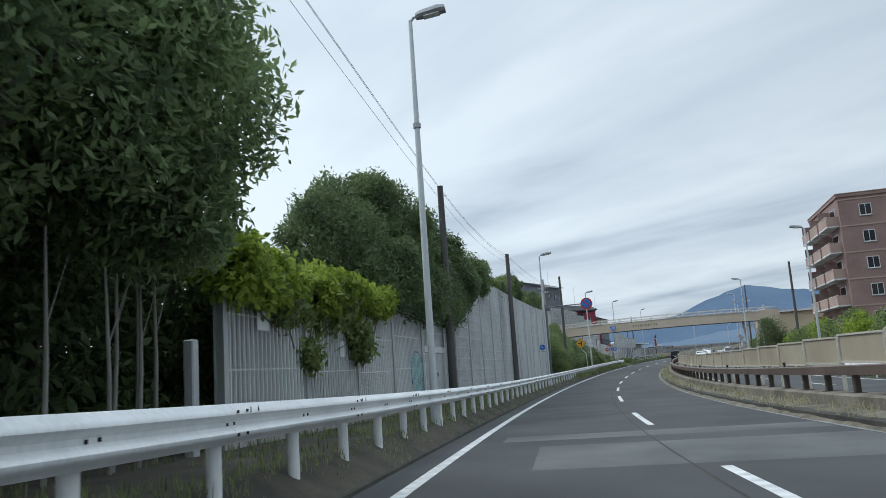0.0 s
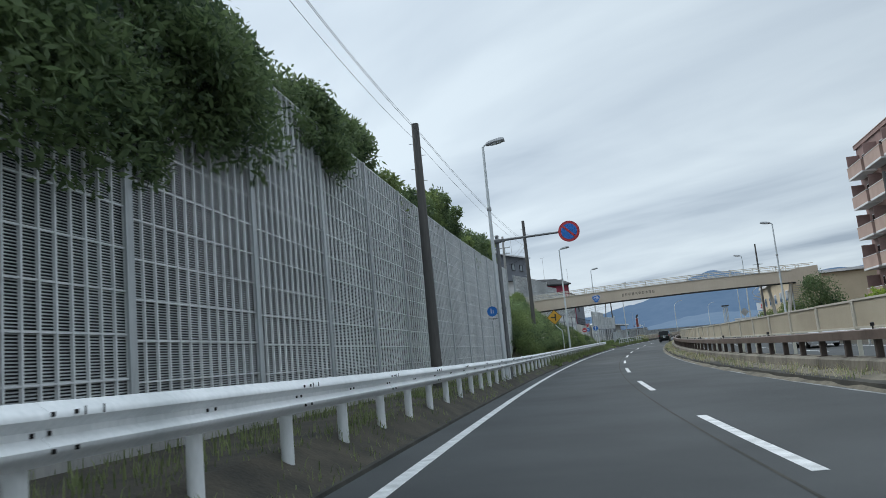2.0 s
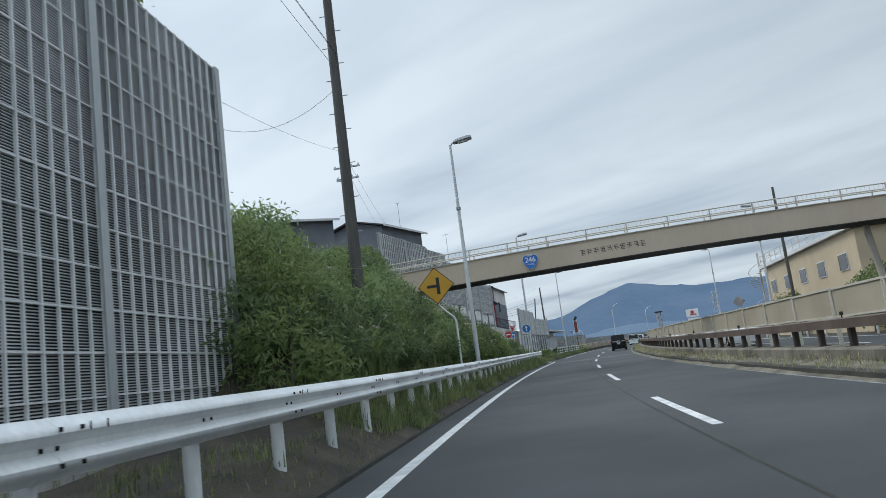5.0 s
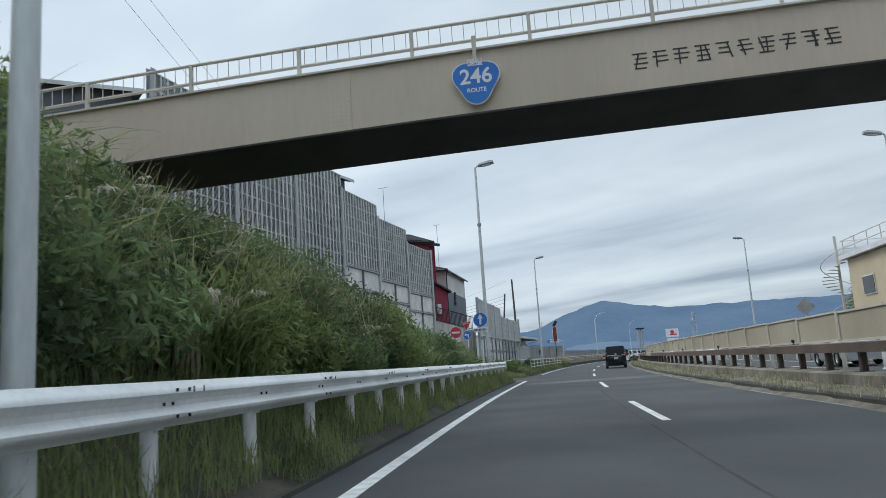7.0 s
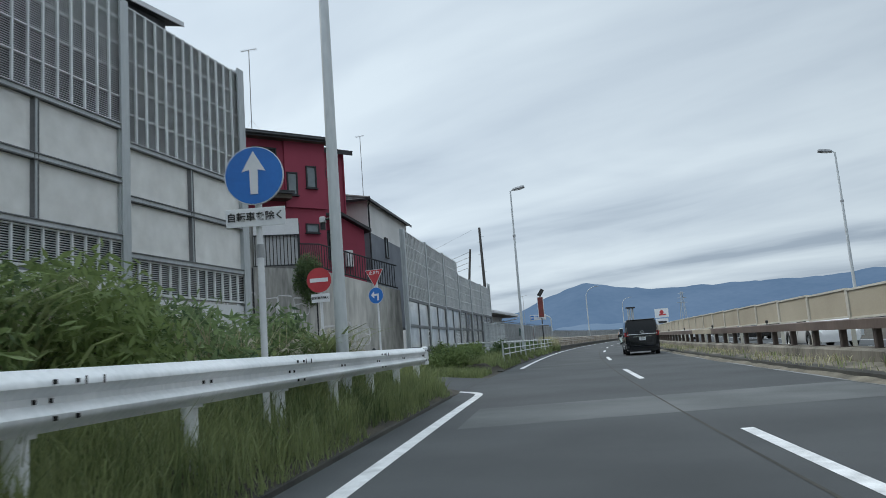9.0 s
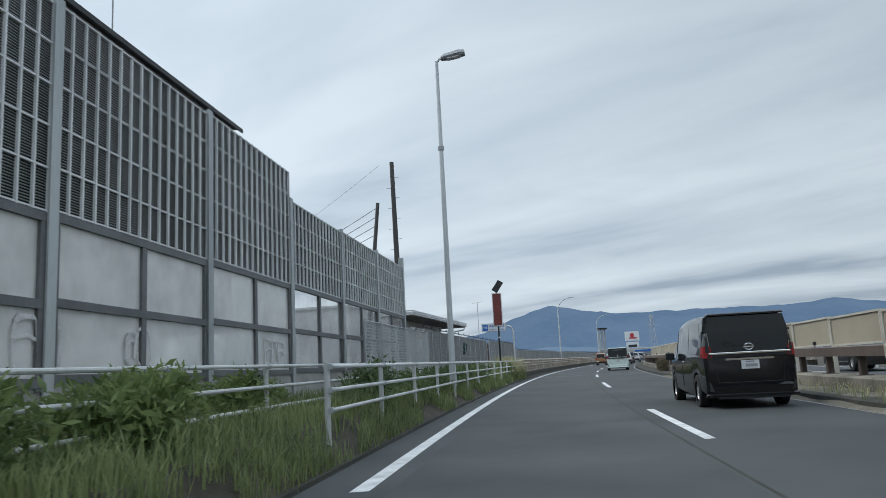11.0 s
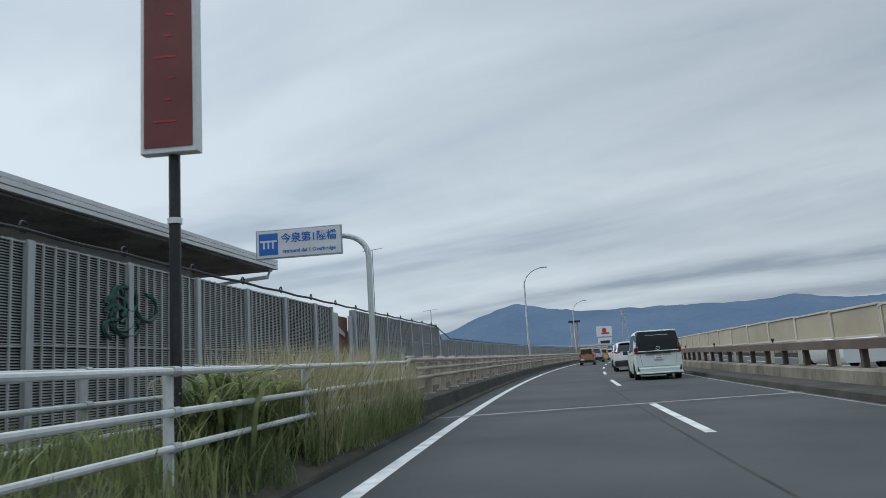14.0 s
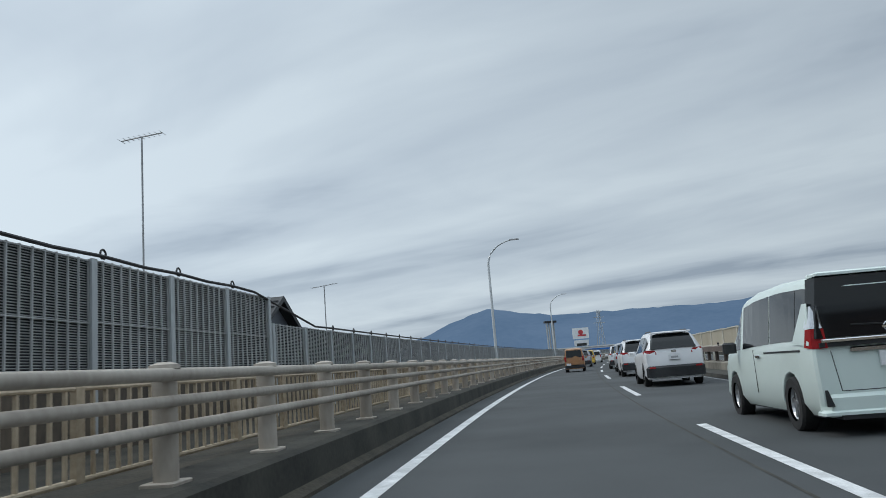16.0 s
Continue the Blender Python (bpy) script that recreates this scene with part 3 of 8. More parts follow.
screen = thing("median_screen", Matrix.Translation(R(110, 9.1, 0.12)), "long tan panel screen with pale frames along the median", "screen wall")
si = screen.matrix_world.inverted()
L = 3.2
pan = mesh_of(Shape().box((0, 0, 0), (0.03, L - 0.16, 0.66)), "panel", TAN)
frm = Shape()
for z in (-0.35, 0.35):
    frm.box((-0.02, 0, z), (0.06, L - 0.10, 0.05))
for y in (-L / 2 + 0.075, L / 2 - 0.075):
    frm.box((-0.02, y, 0), (0.06, 0.045, 0.70))
frm = mesh_of(frm, "panel_frame", TANF)
scp = mesh_of(Shape().box((0, 0, 0.86), (0.10, 0.045, 1.74)), "screen_post", TANF)
for y in stations(-39, 300, L):
    part("screen_post", scp, TANF, screen, at=si @ at_road(y, 9.1, 0.12))
    mid_y = y + L / 2 / math.sqrt(1 + road_slope(y) ** 2)
    p = part("panel", pan, TAN, screen, at=si @ at_road(mid_y, 9.1, 1.47))
    part("panel_frame", frm, TANF, p)

# far side of the opposite carriageway
far_rail = thing("far_guard_rail", Matrix.Translation(R(110, 17.1, 0)), "white guard rail beyond the opposite carriageway", "guard rail")
for y0 in range(-20, 180, 16):
    world_part("beam", sweep(y0 + 0.01, y0 + 16, 4, [(17.06, 0.5), (17.0, 0.62), (17.06, 0.85), (17.12, 0.85), (17.12, 0.5)]), RAILW, far_rail)
fpm = mesh_of(Shape().tube([(0, 0, -0.3), (0, 0, 0.75)], 0.06, 8), "rail_post", RAILW)
for y in stations(-20, 187, 4):
    part("rail_post", fpm, RAILW, far_rail, at=far_rail.matrix_world.inverted() @ at_road(y, 17.2))


# ---- noise barriers ----
def louvre_panel(name, length, height, bar=0.30, row=0.55, mat=None, wide=0.034):
    """Mesh data of a board with real blades and of the bars over it; the road lies at +x, the foot at z 0."""
    mat = mat or LOUV
    s = Shape().box((-0.012, 0, height / 2), (0.05, length, height))
    pitch = 0.032 if mat is LOUVD else 0.036
    k = int(height / pitch)
    for i in range(k):
        z = pitch * i
        s.loft([[(0.0, y, z + 0.003), (0.036, y, z), (0.036, y, z + pitch * 0.26), (0.0, y, z + pitch * 0.66)] for y in (-length / 2, length / 2)], None, False)
    board = mesh_of(s, "louvre_board", BACKING)
    board.materials.append(mat)
    for i, f in enumerate(board.polygons):
        f.material_index = 1 if i > 5 else 0
    s = Shape()
    n = round(length / bar)
    for i in range(n + 1):
        s.box((0.055, -length / 2 + 0.02 + (length - 0.04) * i / n, height / 2), (wide * 1.1, wide, height))
    k = max(1, round(height / row))
    for i in range(k + 1):
        s.box((0.052, 0, 0.02 + (height - 0.04) * i / k), (0.03, length, wide * 0.7))
    return board, mesh_of(s, "bars", GRIDD if mat is LOUVD else GRID)


def h_post(height, w=0.17):
    h, k, a, b = w / 2, 0.016, 0.105, -0.075
    o = [(b, -h), (b + 0.03, -h), (b + 0.03, -k), (a - 0.03, -k), (a - 0.03, -h), (a, -h), (a, h), (a - 0.03, h), (a - 0.03, k), (b + 0.03, k), (b + 0.03, h), (b, h)]
    return mesh_of(Shape().loft([[(x, y, z) for x, y in o] for z in (0, height)], None, True), "post", BARPOST)


def louvre_run(root, y0, n, d, z0, height, step=4.0, base=0.0, last_post=True, bar=0.30, row=0.55, mat=None):
    """n bays of louvre panels from z0 up to height."""
    inv = root.matrix_world.inverted()
    board, bars = louvre_panel("p", step - 0.06, height - z0, bar, row, mat, 0.022 if mat is LOUVD else 0.034)
    post = h_post(height - base, 0.12 if mat is LOUVD else 0.17)
    ys = stations(y0, y0 + n * step, step)
    for i, y in enumerate(ys[: n + 1]):
        if i < n or last_post:
            part("post", post, BARPOST, root, at=inv @ at_road(y, d, base))
        if i < n:
            k = (y + ys[i + 1]) / 2 if i + 1 < len(ys) else y + step / 2
            p = part("louvre_board", board, LOUV, root, at=inv @ at_road(k, d, z0))
            part("grille", bars, GRID, p)
    return ys[min(n, len(ys) - 1)]


first = thing("noise_barrier", at_road(60, -3.55, 0.3), "tall grey louvred steel noise barrier behind the verge", "noise barrier", "noise barriers")
louvre_run(first, 35.4, 11, -3.55, 0.75, 7.1, base=0.25)
low = thing("noise_barrier", at_road(20, -3.55, 0.3), "lower grey louvred noise barrier under dark trees", "noise barrier", "noise barriers")
louvre_run(low, 11.7, 3, -3.55, 0.75, 3.62, base=0.25, last_post=True, bar=0.2, row=1.1)
louvre_run(low, 23.75, 1, -3.55, 0.75, 4.0, step=4.4, base=0.25, bar=0.2, row=1.1)
louvre_run(low, 32.6, 1, -3.55, 0.75, 4.6, step=2.8, base=0.25, last_post=False, bar=0.28)
solid("barrier_footing", sweep(11.5, 79, 4, [(-3.41, 0.2), (-3.41, 0.74), (-3.7, 0.74), (-3.7, 0.2)]), CONCL, "concrete footing under the noise barrier", "wall", "structure")
# gate in the barrier
gate = thing("barrier_gate", at_road(30.45, -3.55, 0.3), "grey louvred steel double door in the noise barrier", "gate")
louvre_run(low, 28.3, 1, -3.55, 2.7, 4.4, step=4.25, base=0.25, last_post=True, bar=0.25)
gf = Shape().box((0.06, 0, 2.3), (0.12, 4.0, 0.22))
for y in (-1.98, 0.0, 1.98):
    gf.box((0.06, y, 1.25), (0.08, 0.10 if y else 0.06, 2.0))
gf.box((0.06, 0, 0.3), (0.08, 4.0, 0.1))
part("door_frame", gf, GRID, gate)
leaf_b, leaf_g = louvre_panel("leaf", 1.86, 1.8, 0.155, 1.8)
for y in (-1.0, 1.0):
    p = part("door_leaf", leaf_b, LOUV, gate, at=Matrix.Translation((0.02, y, 0.36)))
    part("grille", leaf_g, GRID, p)
    part("handle", Shape().box((0.11, -y * 0.82, 0.95), (0.04, 0.03, 0.16)), DARK, p)


# stepped barrier with window strips behind the bank; it draws nearer to the road in one straight line
def tall_at(y):
    return Vector((2.22 + (y - 126.54) * 0.3324, y, 0))


tall = thing("stepped_noise_barrier", Matrix.Translation((2.2, 126.5, 0.6)), "stepped grey louvred noise barrier with dusty clear panes below", "noise barrier", "noise barriers")
ti = tall.matrix_world.inverted()
BAYS = ((111.8, 115.55, 9.55, 3.0), (115.55, 119.25, 9.5, 3.0), (119.25, 122.95, 9.3, 3.0), (122.95, 126.54, 8.7, 5.55), (126.54, 130.1, 8.1, 5.25), (130.1, 133.65, 7.42, 4.95))
for y, nxt, top, foot in BAYS:
    a, b = tall_at(y), tall_at(nxt)
    a.z = b.z = road_z((y + nxt) / 2)
    ln = (b - a).length
    m = ti @ Matrix.Translation((a + b) / 2) @ pose(0, 0, 0, 0, 0, -math.degrees(math.atan2(b.x - a.x, b.y - a.y)))
    board, bars = louvre_panel("p", ln - 0.06, top - foot, 0.29, 0.50)
    p = part("louvre_board", board, LOUV, tall, at=m @ Matrix.Translation((0, 0, foot)))
    part("grille", bars, GRID, p)
    part("post", h_post(top + 0.05 - 0.3, 0.2), BARPOST, tall, at=m @ Matrix.Translation((0, -ln / 2, 0.3)))
    if foot > 4:
        fr = Shape()
        for z in (foot - 0.05, foot - 0.98, foot - 1.95):
            fr.box((0.03, 0, z), (0.10, ln - 0.1, 0.08))
        for yy in (-ln / 2 + 0.1, 0, ln / 2 - 0.1):
            fr.box((0.03, yy, foot - 1.0), (0.09, 0.06, 1.9))
        pane_frame = part("window_frame", fr, BARPOST, tall, at=m)
        for z in (foot - 0.05, foot - 0.98, foot - 1.95):
            for dz in (-0.045, 0.045):
                part("seal", Shape().box((0.05, 0, z + dz), (0.10, ln - 0.12, 0.018)), FRAMED, pane_frame)
        for yy in (-0.036, 0.036):
            part("seal", Shape().box((0.046, yy, foot - 1.0), (0.085, 0.014, 1.8)), FRAMED, pane_frame)
        w = ln / 2 - 0.14
        for yy in (-ln / 4, ln / 4):
            for z in (foot - 0.515, foot - 1.465):
                part("pane", Shape().box((0.02, yy, z), (0.012, w, 0.9)), SHEET, tall, at=m)
        b2, g2 = louvre_panel("p", ln - 0.08, 0.6, 0.29, 0.6)
        p = part("louvre_board", b2, LOUV, tall, at=m @ Matrix.Translation((0, 0, foot - 2.6)))
        part("grille", g2, GRID, p)
        part("lower_board", Shape().box((0, 0, (foot - 2.65) / 2 + 0.15), (0.10, ln - 0.1, foot - 2.95)), METALW, tall, at=m)
e_ = tall_at(133.65)
e_.z = road_z(133.65)
part("post", h_post(7.2, 0.24), BARPOST, tall, at=ti @ Matrix.Translation(e_ + Vector((0, 0, 0.3))) @ pose(0, 0, 0, 0, 0, -18.4))

# barrier past the side road
third = thing("noise_barrier", at_road(160, -4.05, 0.3), "grey noise barrier with louvres over two rows of clear panes", "noise barrier", "noise barriers")
hi = third.matrix_world.inverted()
ys = stations(147.3, 173.6, 4.36)
for i, y in enumerate(ys[:-1]):
    top = 5.86 if i < 3 else 5.15
    k = (y + ys[i + 1]) / 2
    board, bars = louvre_panel("p", 4.28, top - 3.16, 0.28, 0.55, LOUVM)
    p = part("louvre_board", board, LOUV, third, at=hi @ at_road(k, -4.05, 3.16))
    part("grille", bars, GRID, p)
    part("post", h_post(top - 0.25, 0.18), BARPOST, third, at=hi @ at_road(y, -4.05, 0.3))
    fr = Shape()
    for z in (3.1, 2.06, 1.15):
        fr.box((0.03, 0, z), (0.09, 4.25, 0.11))
    for yy in (-2.06, 0, 2.06):
        fr.box((0.03, yy, 2.1), (0.08, 0.13, 2.1))
    part("window_frame", fr, FRAMED, third, at=hi @ at_road(k, -4.05, 0))
    for yy in (-1.04, 1.04):
        for z, h in ((2.58, 0.95), (1.6, 0.82)):
            part("pane", Shape().box((0.02, yy, z), (0.012, 1.98, h)), SHEET if i < 3 else CLEAR, third, at=hi @ at_road(k, -4.05, 0))
    part("lower_board", Shape().box((0, 0, 0.72), (0.10, 4.25, 0.8)), CONCL, third, at=hi @ at_road(k, -4.05, 0))
part("post", h_post(5.2, 0.18), BARPOST, third, at=hi @ at_road(ys[-1], -4.05, 0.3))

# long barrier beside the bridge
fourth = thing("noise_barrier", at_road(190, -3.9, 0.3), "long grey louvred noise barrier topped by a black cable", "noise barrier", "noise barriers")
bay_end = louvre_run(fourth, 173.7, 11, -3.88, 0.4, 2.73, step=2.05, base=0.0, last_post=False, bar=0.22, row=0.95, mat=LOUVD)
louvre_run(fourth, bay_end, 1, -3.88, 0.4, 2.73, step=196.9 - bay_end, base=0.0, bar=0.22, row=0.95, mat=LOUVD)
louvre_run(fourth, 199.0, 7, -3.88, 0.4, 2.78, step=2.0, base=0.0, bar=0.22, row=0.95, mat=LOUVD)
louvre_run(fourth, 212.6, 105, -3.88, 0.4, 2.25, step=2.0, base=0.0, bar=0.22, row=0.95, mat=LOUVD)
# boards added over the louvres to darken the gaps between the balusters
for y in stations(190.0, 262, 3.0):
    part("dark_board", Shape().box((0.075, 0, 0.78), (0.05, 2.98, 0.9)), STAINB, fourth, at=fourth.matrix_world.inverted() @ at_road(y, -3.88, 0))
sheet_ = thing("rusty_sheet", at_road(198.0, -3.98, 0.3), "rusty brown steel sheet closing a gap in the barrier", "sheet")
part("plate", Shape().box((0, 0.13, 1.13), (0.04, 1.3, 2.26)), RUST, sheet_)
part("end_plate", Shape().soft_box((0.10, -0.70, 1.15), (0.05, 0.56, 2.32), 0.012), BARPOST, sheet_, "grey steel end plate streaked with rust")
part("end_plate", Shape().soft_box((0.10, 0.82, 1.15), (0.05, 0.34, 2.3), 0.012), BARPOST, sheet_, "grey steel end plate streaked with rust")
part("rust_patch", Shape().box((0.127, -0.62, 0.74), (0.006, 0.38, 0.26)), RUST, sheet_)
part("rust_patch", Shape().box((0.127, 0.84, 0.72), (0.006, 0.26, 0.30)), RUST, sheet_)
part("torn_strip", Shape().loft([[(0.03, -0.42, 1.86), (0.03, -0.42, 2.06), (0.036, -0.42, 2.06), (0.036, -0.42, 1.86)], [(0.05, 0.38, 1.70), (0.05, 0.38, 1.80), (0.056, 0.38, 1.80), (0.056, 0.38, 1.70)]], None, True), BARPOST, sheet_)

# a small gabled shed looking over the step in the barrier
shed = thing("shed", at_road(214.9, -4.45, 0), "small dark-roofed shed behind the stepped barrier", "shed")
part("wall", Shape().loft([[(x, -1.45, -0.3), (x, 1.45, -0.3), (x, 1.45, 2.1), (x, 0, 2.93), (x, -1.45, 2.1)] for x in (-4.5, -0.15)], None, True), WALLG, shed)
for sgn in (1, -1):
    part("roof", Shape().loft([[(x, 0, 3.04), (x, sgn * 1.75, 2.02), (x, sgn * 1.75, 1.95), (x, 0, 2.96)] for x in (-4.7, 0.06)], None, True), ROOFD, shed)
    part("bargeboard", Shape().loft([[(x, 0, 3.05), (x, sgn * 1.77, 2.02), (x, sgn * 1.77, 1.90), (x, 0, 2.92)] for x in (0.065, 0.10)], None, True), DARK, shed)
    for k in range(1, 7):
        part("tile_course", Shape().box((-2.3, sgn * 1.75 * k / 7, 3.055 - 1.02 * k / 7), (4.7, 0.05, 0.03)), ROOFD, shed)

# teal spray paint on the bars beside the gate, and white cards tied to the low barrier
tl = thing("spray_patch", at_road(27.2, -3.55, 0.3), "teal green spray paint with dark blue outlines across the barrier", "graffiti")


def blob(cy, cz, ry, rz, power=0.72, n=30):
    """A squarish sprayed outline in y and z."""
    return [(cy + ry * math.copysign(abs(math.cos(a)) ** power, math.cos(a)) * (1 + 0.05 * math.sin(5 * a)), cz + rz * math.copysign(abs(math.sin(a)) ** power, math.sin(a)) * (1 + 0.05 * math.cos(4 * a))) for a in np.linspace(0, 2 * math.pi, n, endpoint=False)]


for q in range(34):
    # the paint lies on the blades: one level strip on each
    z = 0.72 + 0.036 * q * 1.5
    span = [y for y, zz in blob(0.0, 1.36, 0.90, 0.72) if abs(zz - z) < 0.12]
    if len(span) > 1:
        part("stroke", Shape().box((0.0385, (min(span) + max(span)) / 2, z), (0.005, max(span) - min(span), 0.034)), TEAL, tl)
for cy, cz, ry, rz in ((-0.28, 1.74, 0.2, 0.15), (0.22, 1.72, 0.17, 0.16), (0.05, 1.25, 0.12, 0.18), (-0.45, 0.95, 0.2, 0.09), (0.55, 1.0, 0.16, 0.2)):
    part("stroke", Shape().loft([[(x, y, z) for y, z in blob(cy, cz, ry, rz, 0.9, 18)] for x in (0.042, 0.046)], None, True), NAVY, tl)
rim = [(0.044, y, z) for y, z in blob(0.0, 1.36, 0.94, 0.75)]
part("outline", Shape().tube(rim[4:] + rim[:6], 0.03, 5), NAVY, tl)
for k in range(-4, 5):
    part("stroke", Shape().box((0.079, k * 0.2, 1.36), (0.006, 0.038, 1.36 - 0.05 * abs(k))), TEAL, tl)
for y, z, w, h in ((13.33, 2.69, 0.55, 0.56), (18.3, 2.26, 0.36, 0.40)):
    cd = thing("notice_card", at_road(y, -3.46, z), "blank white card tied to the barrier", "notice")
    part("card", Shape().soft_box((0, 0, 0), (0.012, w, h), 0.004), SWHITE, cd)
    for q in (-1, 1):
        part("tie", Shape().box((0.008, q * (w / 2 - 0.04), h / 2 - 0.04), (0.012, 0.02, 0.02)), DARK, cd)

# dark green spray on the long barrier
dgp = thing("spray_patch", at_road(187.65, -3.88, 0.0), "dark green sprayed scrawl across the long barrier", "graffiti")
rt = random.Random(9)
for k in range(9):
    a0, cy, cz = rt.uniform(0, 6), rt.uniform(-0.45, 0.45), rt.uniform(1.75, 2.4)
    ry, rz = rt.uniform(0.12, 0.32), rt.uniform(0.12, 0.30)
    part("stroke", Shape().tube([(0.08, cy + ry * math.cos(a), cz + rz * math.sin(a)) for a in np.linspace(a0, a0 + rt.uniform(3, 5.5), 14)], 0.03, 5), GREENS, dgp)

# ---- leaves ----
def leaf_mesh(name, mat, blobs, n, size, seed, flat=0.35, shell=0.45, droop=0.0):
    """n pointed leaves about lumpy clumps; blobs are (centre, radii)."""
    rng = np.random.default_rng(seed)
    c = np.array([b[0] for b in blobs], float)
    r = np.array([b[1] for b in blobs], float)
    w = (r[:, 0] * r[:, 1] + r[:, 1] * r[:, 2] + r[:, 0] * r[:, 2])
    k = rng.choice(len(blobs), n, p=w / w.sum())
    v = rng.normal(size=(n, 3))
    v /= np.linalg.norm(v, axis=1)[:, None]
    # lumps: leaves gather round twigs
    twigs = rng.normal(size=(max(8, n // 60), 3))
    twigs /= np.linalg.norm(twigs, axis=1)[:, None]
    tw = twigs[rng.integers(0, len(twigs), n)]
    v = v * 0.30 + tw * 0.70
    v /= np.linalg.norm(v, axis=1)[:, None]
    rad = (shell + (1.05 - shell) * rng.random(n) ** 0.6) * (1 + 0.16 * np.sin(7 * v[:, 0] + k) * np.cos(6 * v[:, 1] + 2 * v[:, 2] * 3))
    p = c[k] + v * rad[:, None] * r[k] + rng.normal(size=(n, 3)) * size * 0.8
    a = rng.normal(size=(n, 3)) + v * 0.6
    a[:, 2] -= droop
    a /= np.linalg.norm(a, axis=1)[:, None]
    b = np.cross(a, rng.normal(size=(n, 3)))
    b /= np.linalg.norm(b, axis=1)[:, None]
    s = size * (0.6 + 0.8 * rng.random(n))[:, None]
    co = np.stack([p - a * s, p + b * s * flat, p + a * s, p - b * s * flat], 1).reshape(-1, 3)
    me = bpy.data.meshes.new(name)
    me.vertices.add(4 * n)
    me.vertices.foreach_set("co", co.ravel())
    me.loops.add(4 * n)
    me.loops.foreach_set("vertex_index", np.arange(4 * n))
    me.polygons.add(n)
    me.polygons.foreach_set("loop_start", np.arange(0, 4 * n, 4))
    me.materials.append(mat)
    me.update()
    me.validate()
    return me


def blade_mesh(name, mat, spots, height, width, seed, lean=0.5):
    """Bent blades of grass from the spots (x, y, z)."""
    rng = np.random.default_rng(seed)
    p = np.array(spots, float)
    n = len(p)
    h = height * (0.45 + 0.8 * rng.random(n))
    ang = rng.random(n) * 2 * np.pi
    way = np.stack([np.cos(ang), np.sin(ang), 0 * ang], 1)
    sidev = np.stack([-np.sin(ang), np.cos(ang), 0 * ang], 1) * (width * (0.6 + 0.8 * rng.random(n)))[:, None]
    le = (lean * rng.random(n) * h)[:, None]
    up = np.array([0, 0, 1.0])
    m1 = p + way * le * 0.35 + up * (h * 0.6)[:, None]
    tip = p + way * le * 1.1 + up * h[:, None]
    co = np.stack([p - sidev, p + sidev, m1 + sidev * 0.7, m1 - sidev * 0.7, tip], 1).reshape(-1, 3)
    me = bpy.data.meshes.new(name)
    i = np.arange(n)[:, None] * 5
    faces = np.concatenate([i + np.array([[0, 1, 2, 3]]), ], 1).tolist() + (i + np.array([[3, 2, 4]])).tolist()
    me.from_pydata(co.tolist(), [], faces)
    me.materials.append(mat)
    return me


def trunk_shape(base, top, r, limbs, seed):
    rng = random.Random(seed)
    s = Shape()
    base, top = Vector(base), Vector(top)
    pts = [base.lerp(top, t) + Vector((rng.uniform(-0.12, 0.12), rng.uniform(-0.12, 0.12), 0)) * (1 if t else 0) for t in (0, 0.25, 0.5, 0.75, 1)]
    s.tube(pts, [r, r * 0.8, r * 0.66, r * 0.5, r * 0.3], 10)
    for e in limbs:
        st = base.lerp(top, rng.uniform(0.4, 0.85))
        e = Vector(e)
        s.tube([st, st.lerp(e, 0.5) + Vector((0, 0, 0.25)), e], [r * 0.42, r * 0.28, r * 0.1], 7)
    return s


def tree(y, d, height, blobs, n, size, mat, seed, label, r=0.17, base_z=0.3, name="tree"):
    """A tree at (y, d); blobs are (dy, dd, z, ry, rd, rz) about its foot."""
    m = at_road(y, d, base_z)
    root = thing(name, m, label, "tree" if name == "tree" else "shrub")
    bl = [((b[1], b[0], b[2]), (b[4], b[3], b[5])) for b in blobs]
    tops = [b[0] for b in bl]
    # smaller sprays break the outline
    rs = random.Random(seed + 900)
    for c, r_ in list(bl):
        for _ in range(7):
            v = Vector((rs.gauss(0, 1), rs.gauss(0, 1), rs.gauss(0.2, 1))).normalized()
            k = rs.uniform(0.22, 0.4)
            bl.append((tuple(c[i] + v[i] * r_[i] * rs.uniform(0.8, 0.98) for i in range(3)), tuple(q * k for q in r_)))
    part("trunk", trunk_shape((0, 0, -0.2), (0, 0, height * 0.7), r, tops, seed), BARK, root, smooth=True)
    part("crown", leaf_mesh("crown", mat, bl, n, size, seed), mat, root)
    return root


# the first two crowns take the lightened leaves to keep from going black
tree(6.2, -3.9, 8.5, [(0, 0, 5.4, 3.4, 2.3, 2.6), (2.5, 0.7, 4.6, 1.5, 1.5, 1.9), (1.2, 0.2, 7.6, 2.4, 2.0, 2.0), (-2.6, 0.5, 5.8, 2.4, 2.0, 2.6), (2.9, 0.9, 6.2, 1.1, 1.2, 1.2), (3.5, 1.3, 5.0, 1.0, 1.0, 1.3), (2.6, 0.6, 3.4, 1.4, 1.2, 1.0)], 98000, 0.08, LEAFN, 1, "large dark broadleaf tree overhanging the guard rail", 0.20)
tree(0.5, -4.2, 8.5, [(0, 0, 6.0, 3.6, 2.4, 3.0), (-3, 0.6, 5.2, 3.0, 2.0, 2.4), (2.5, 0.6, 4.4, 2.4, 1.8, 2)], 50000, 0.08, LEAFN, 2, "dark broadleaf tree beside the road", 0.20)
tree(-7, -4.4, 8.5, [(0, 0, 6.0, 3.6, 2.4, 3.0), (2, 0.6, 4.8, 3.0, 2.0, 2.4)], 16000, 0.12, LEAFD, 7, "dark broadleaf tree behind the start", 0.20)
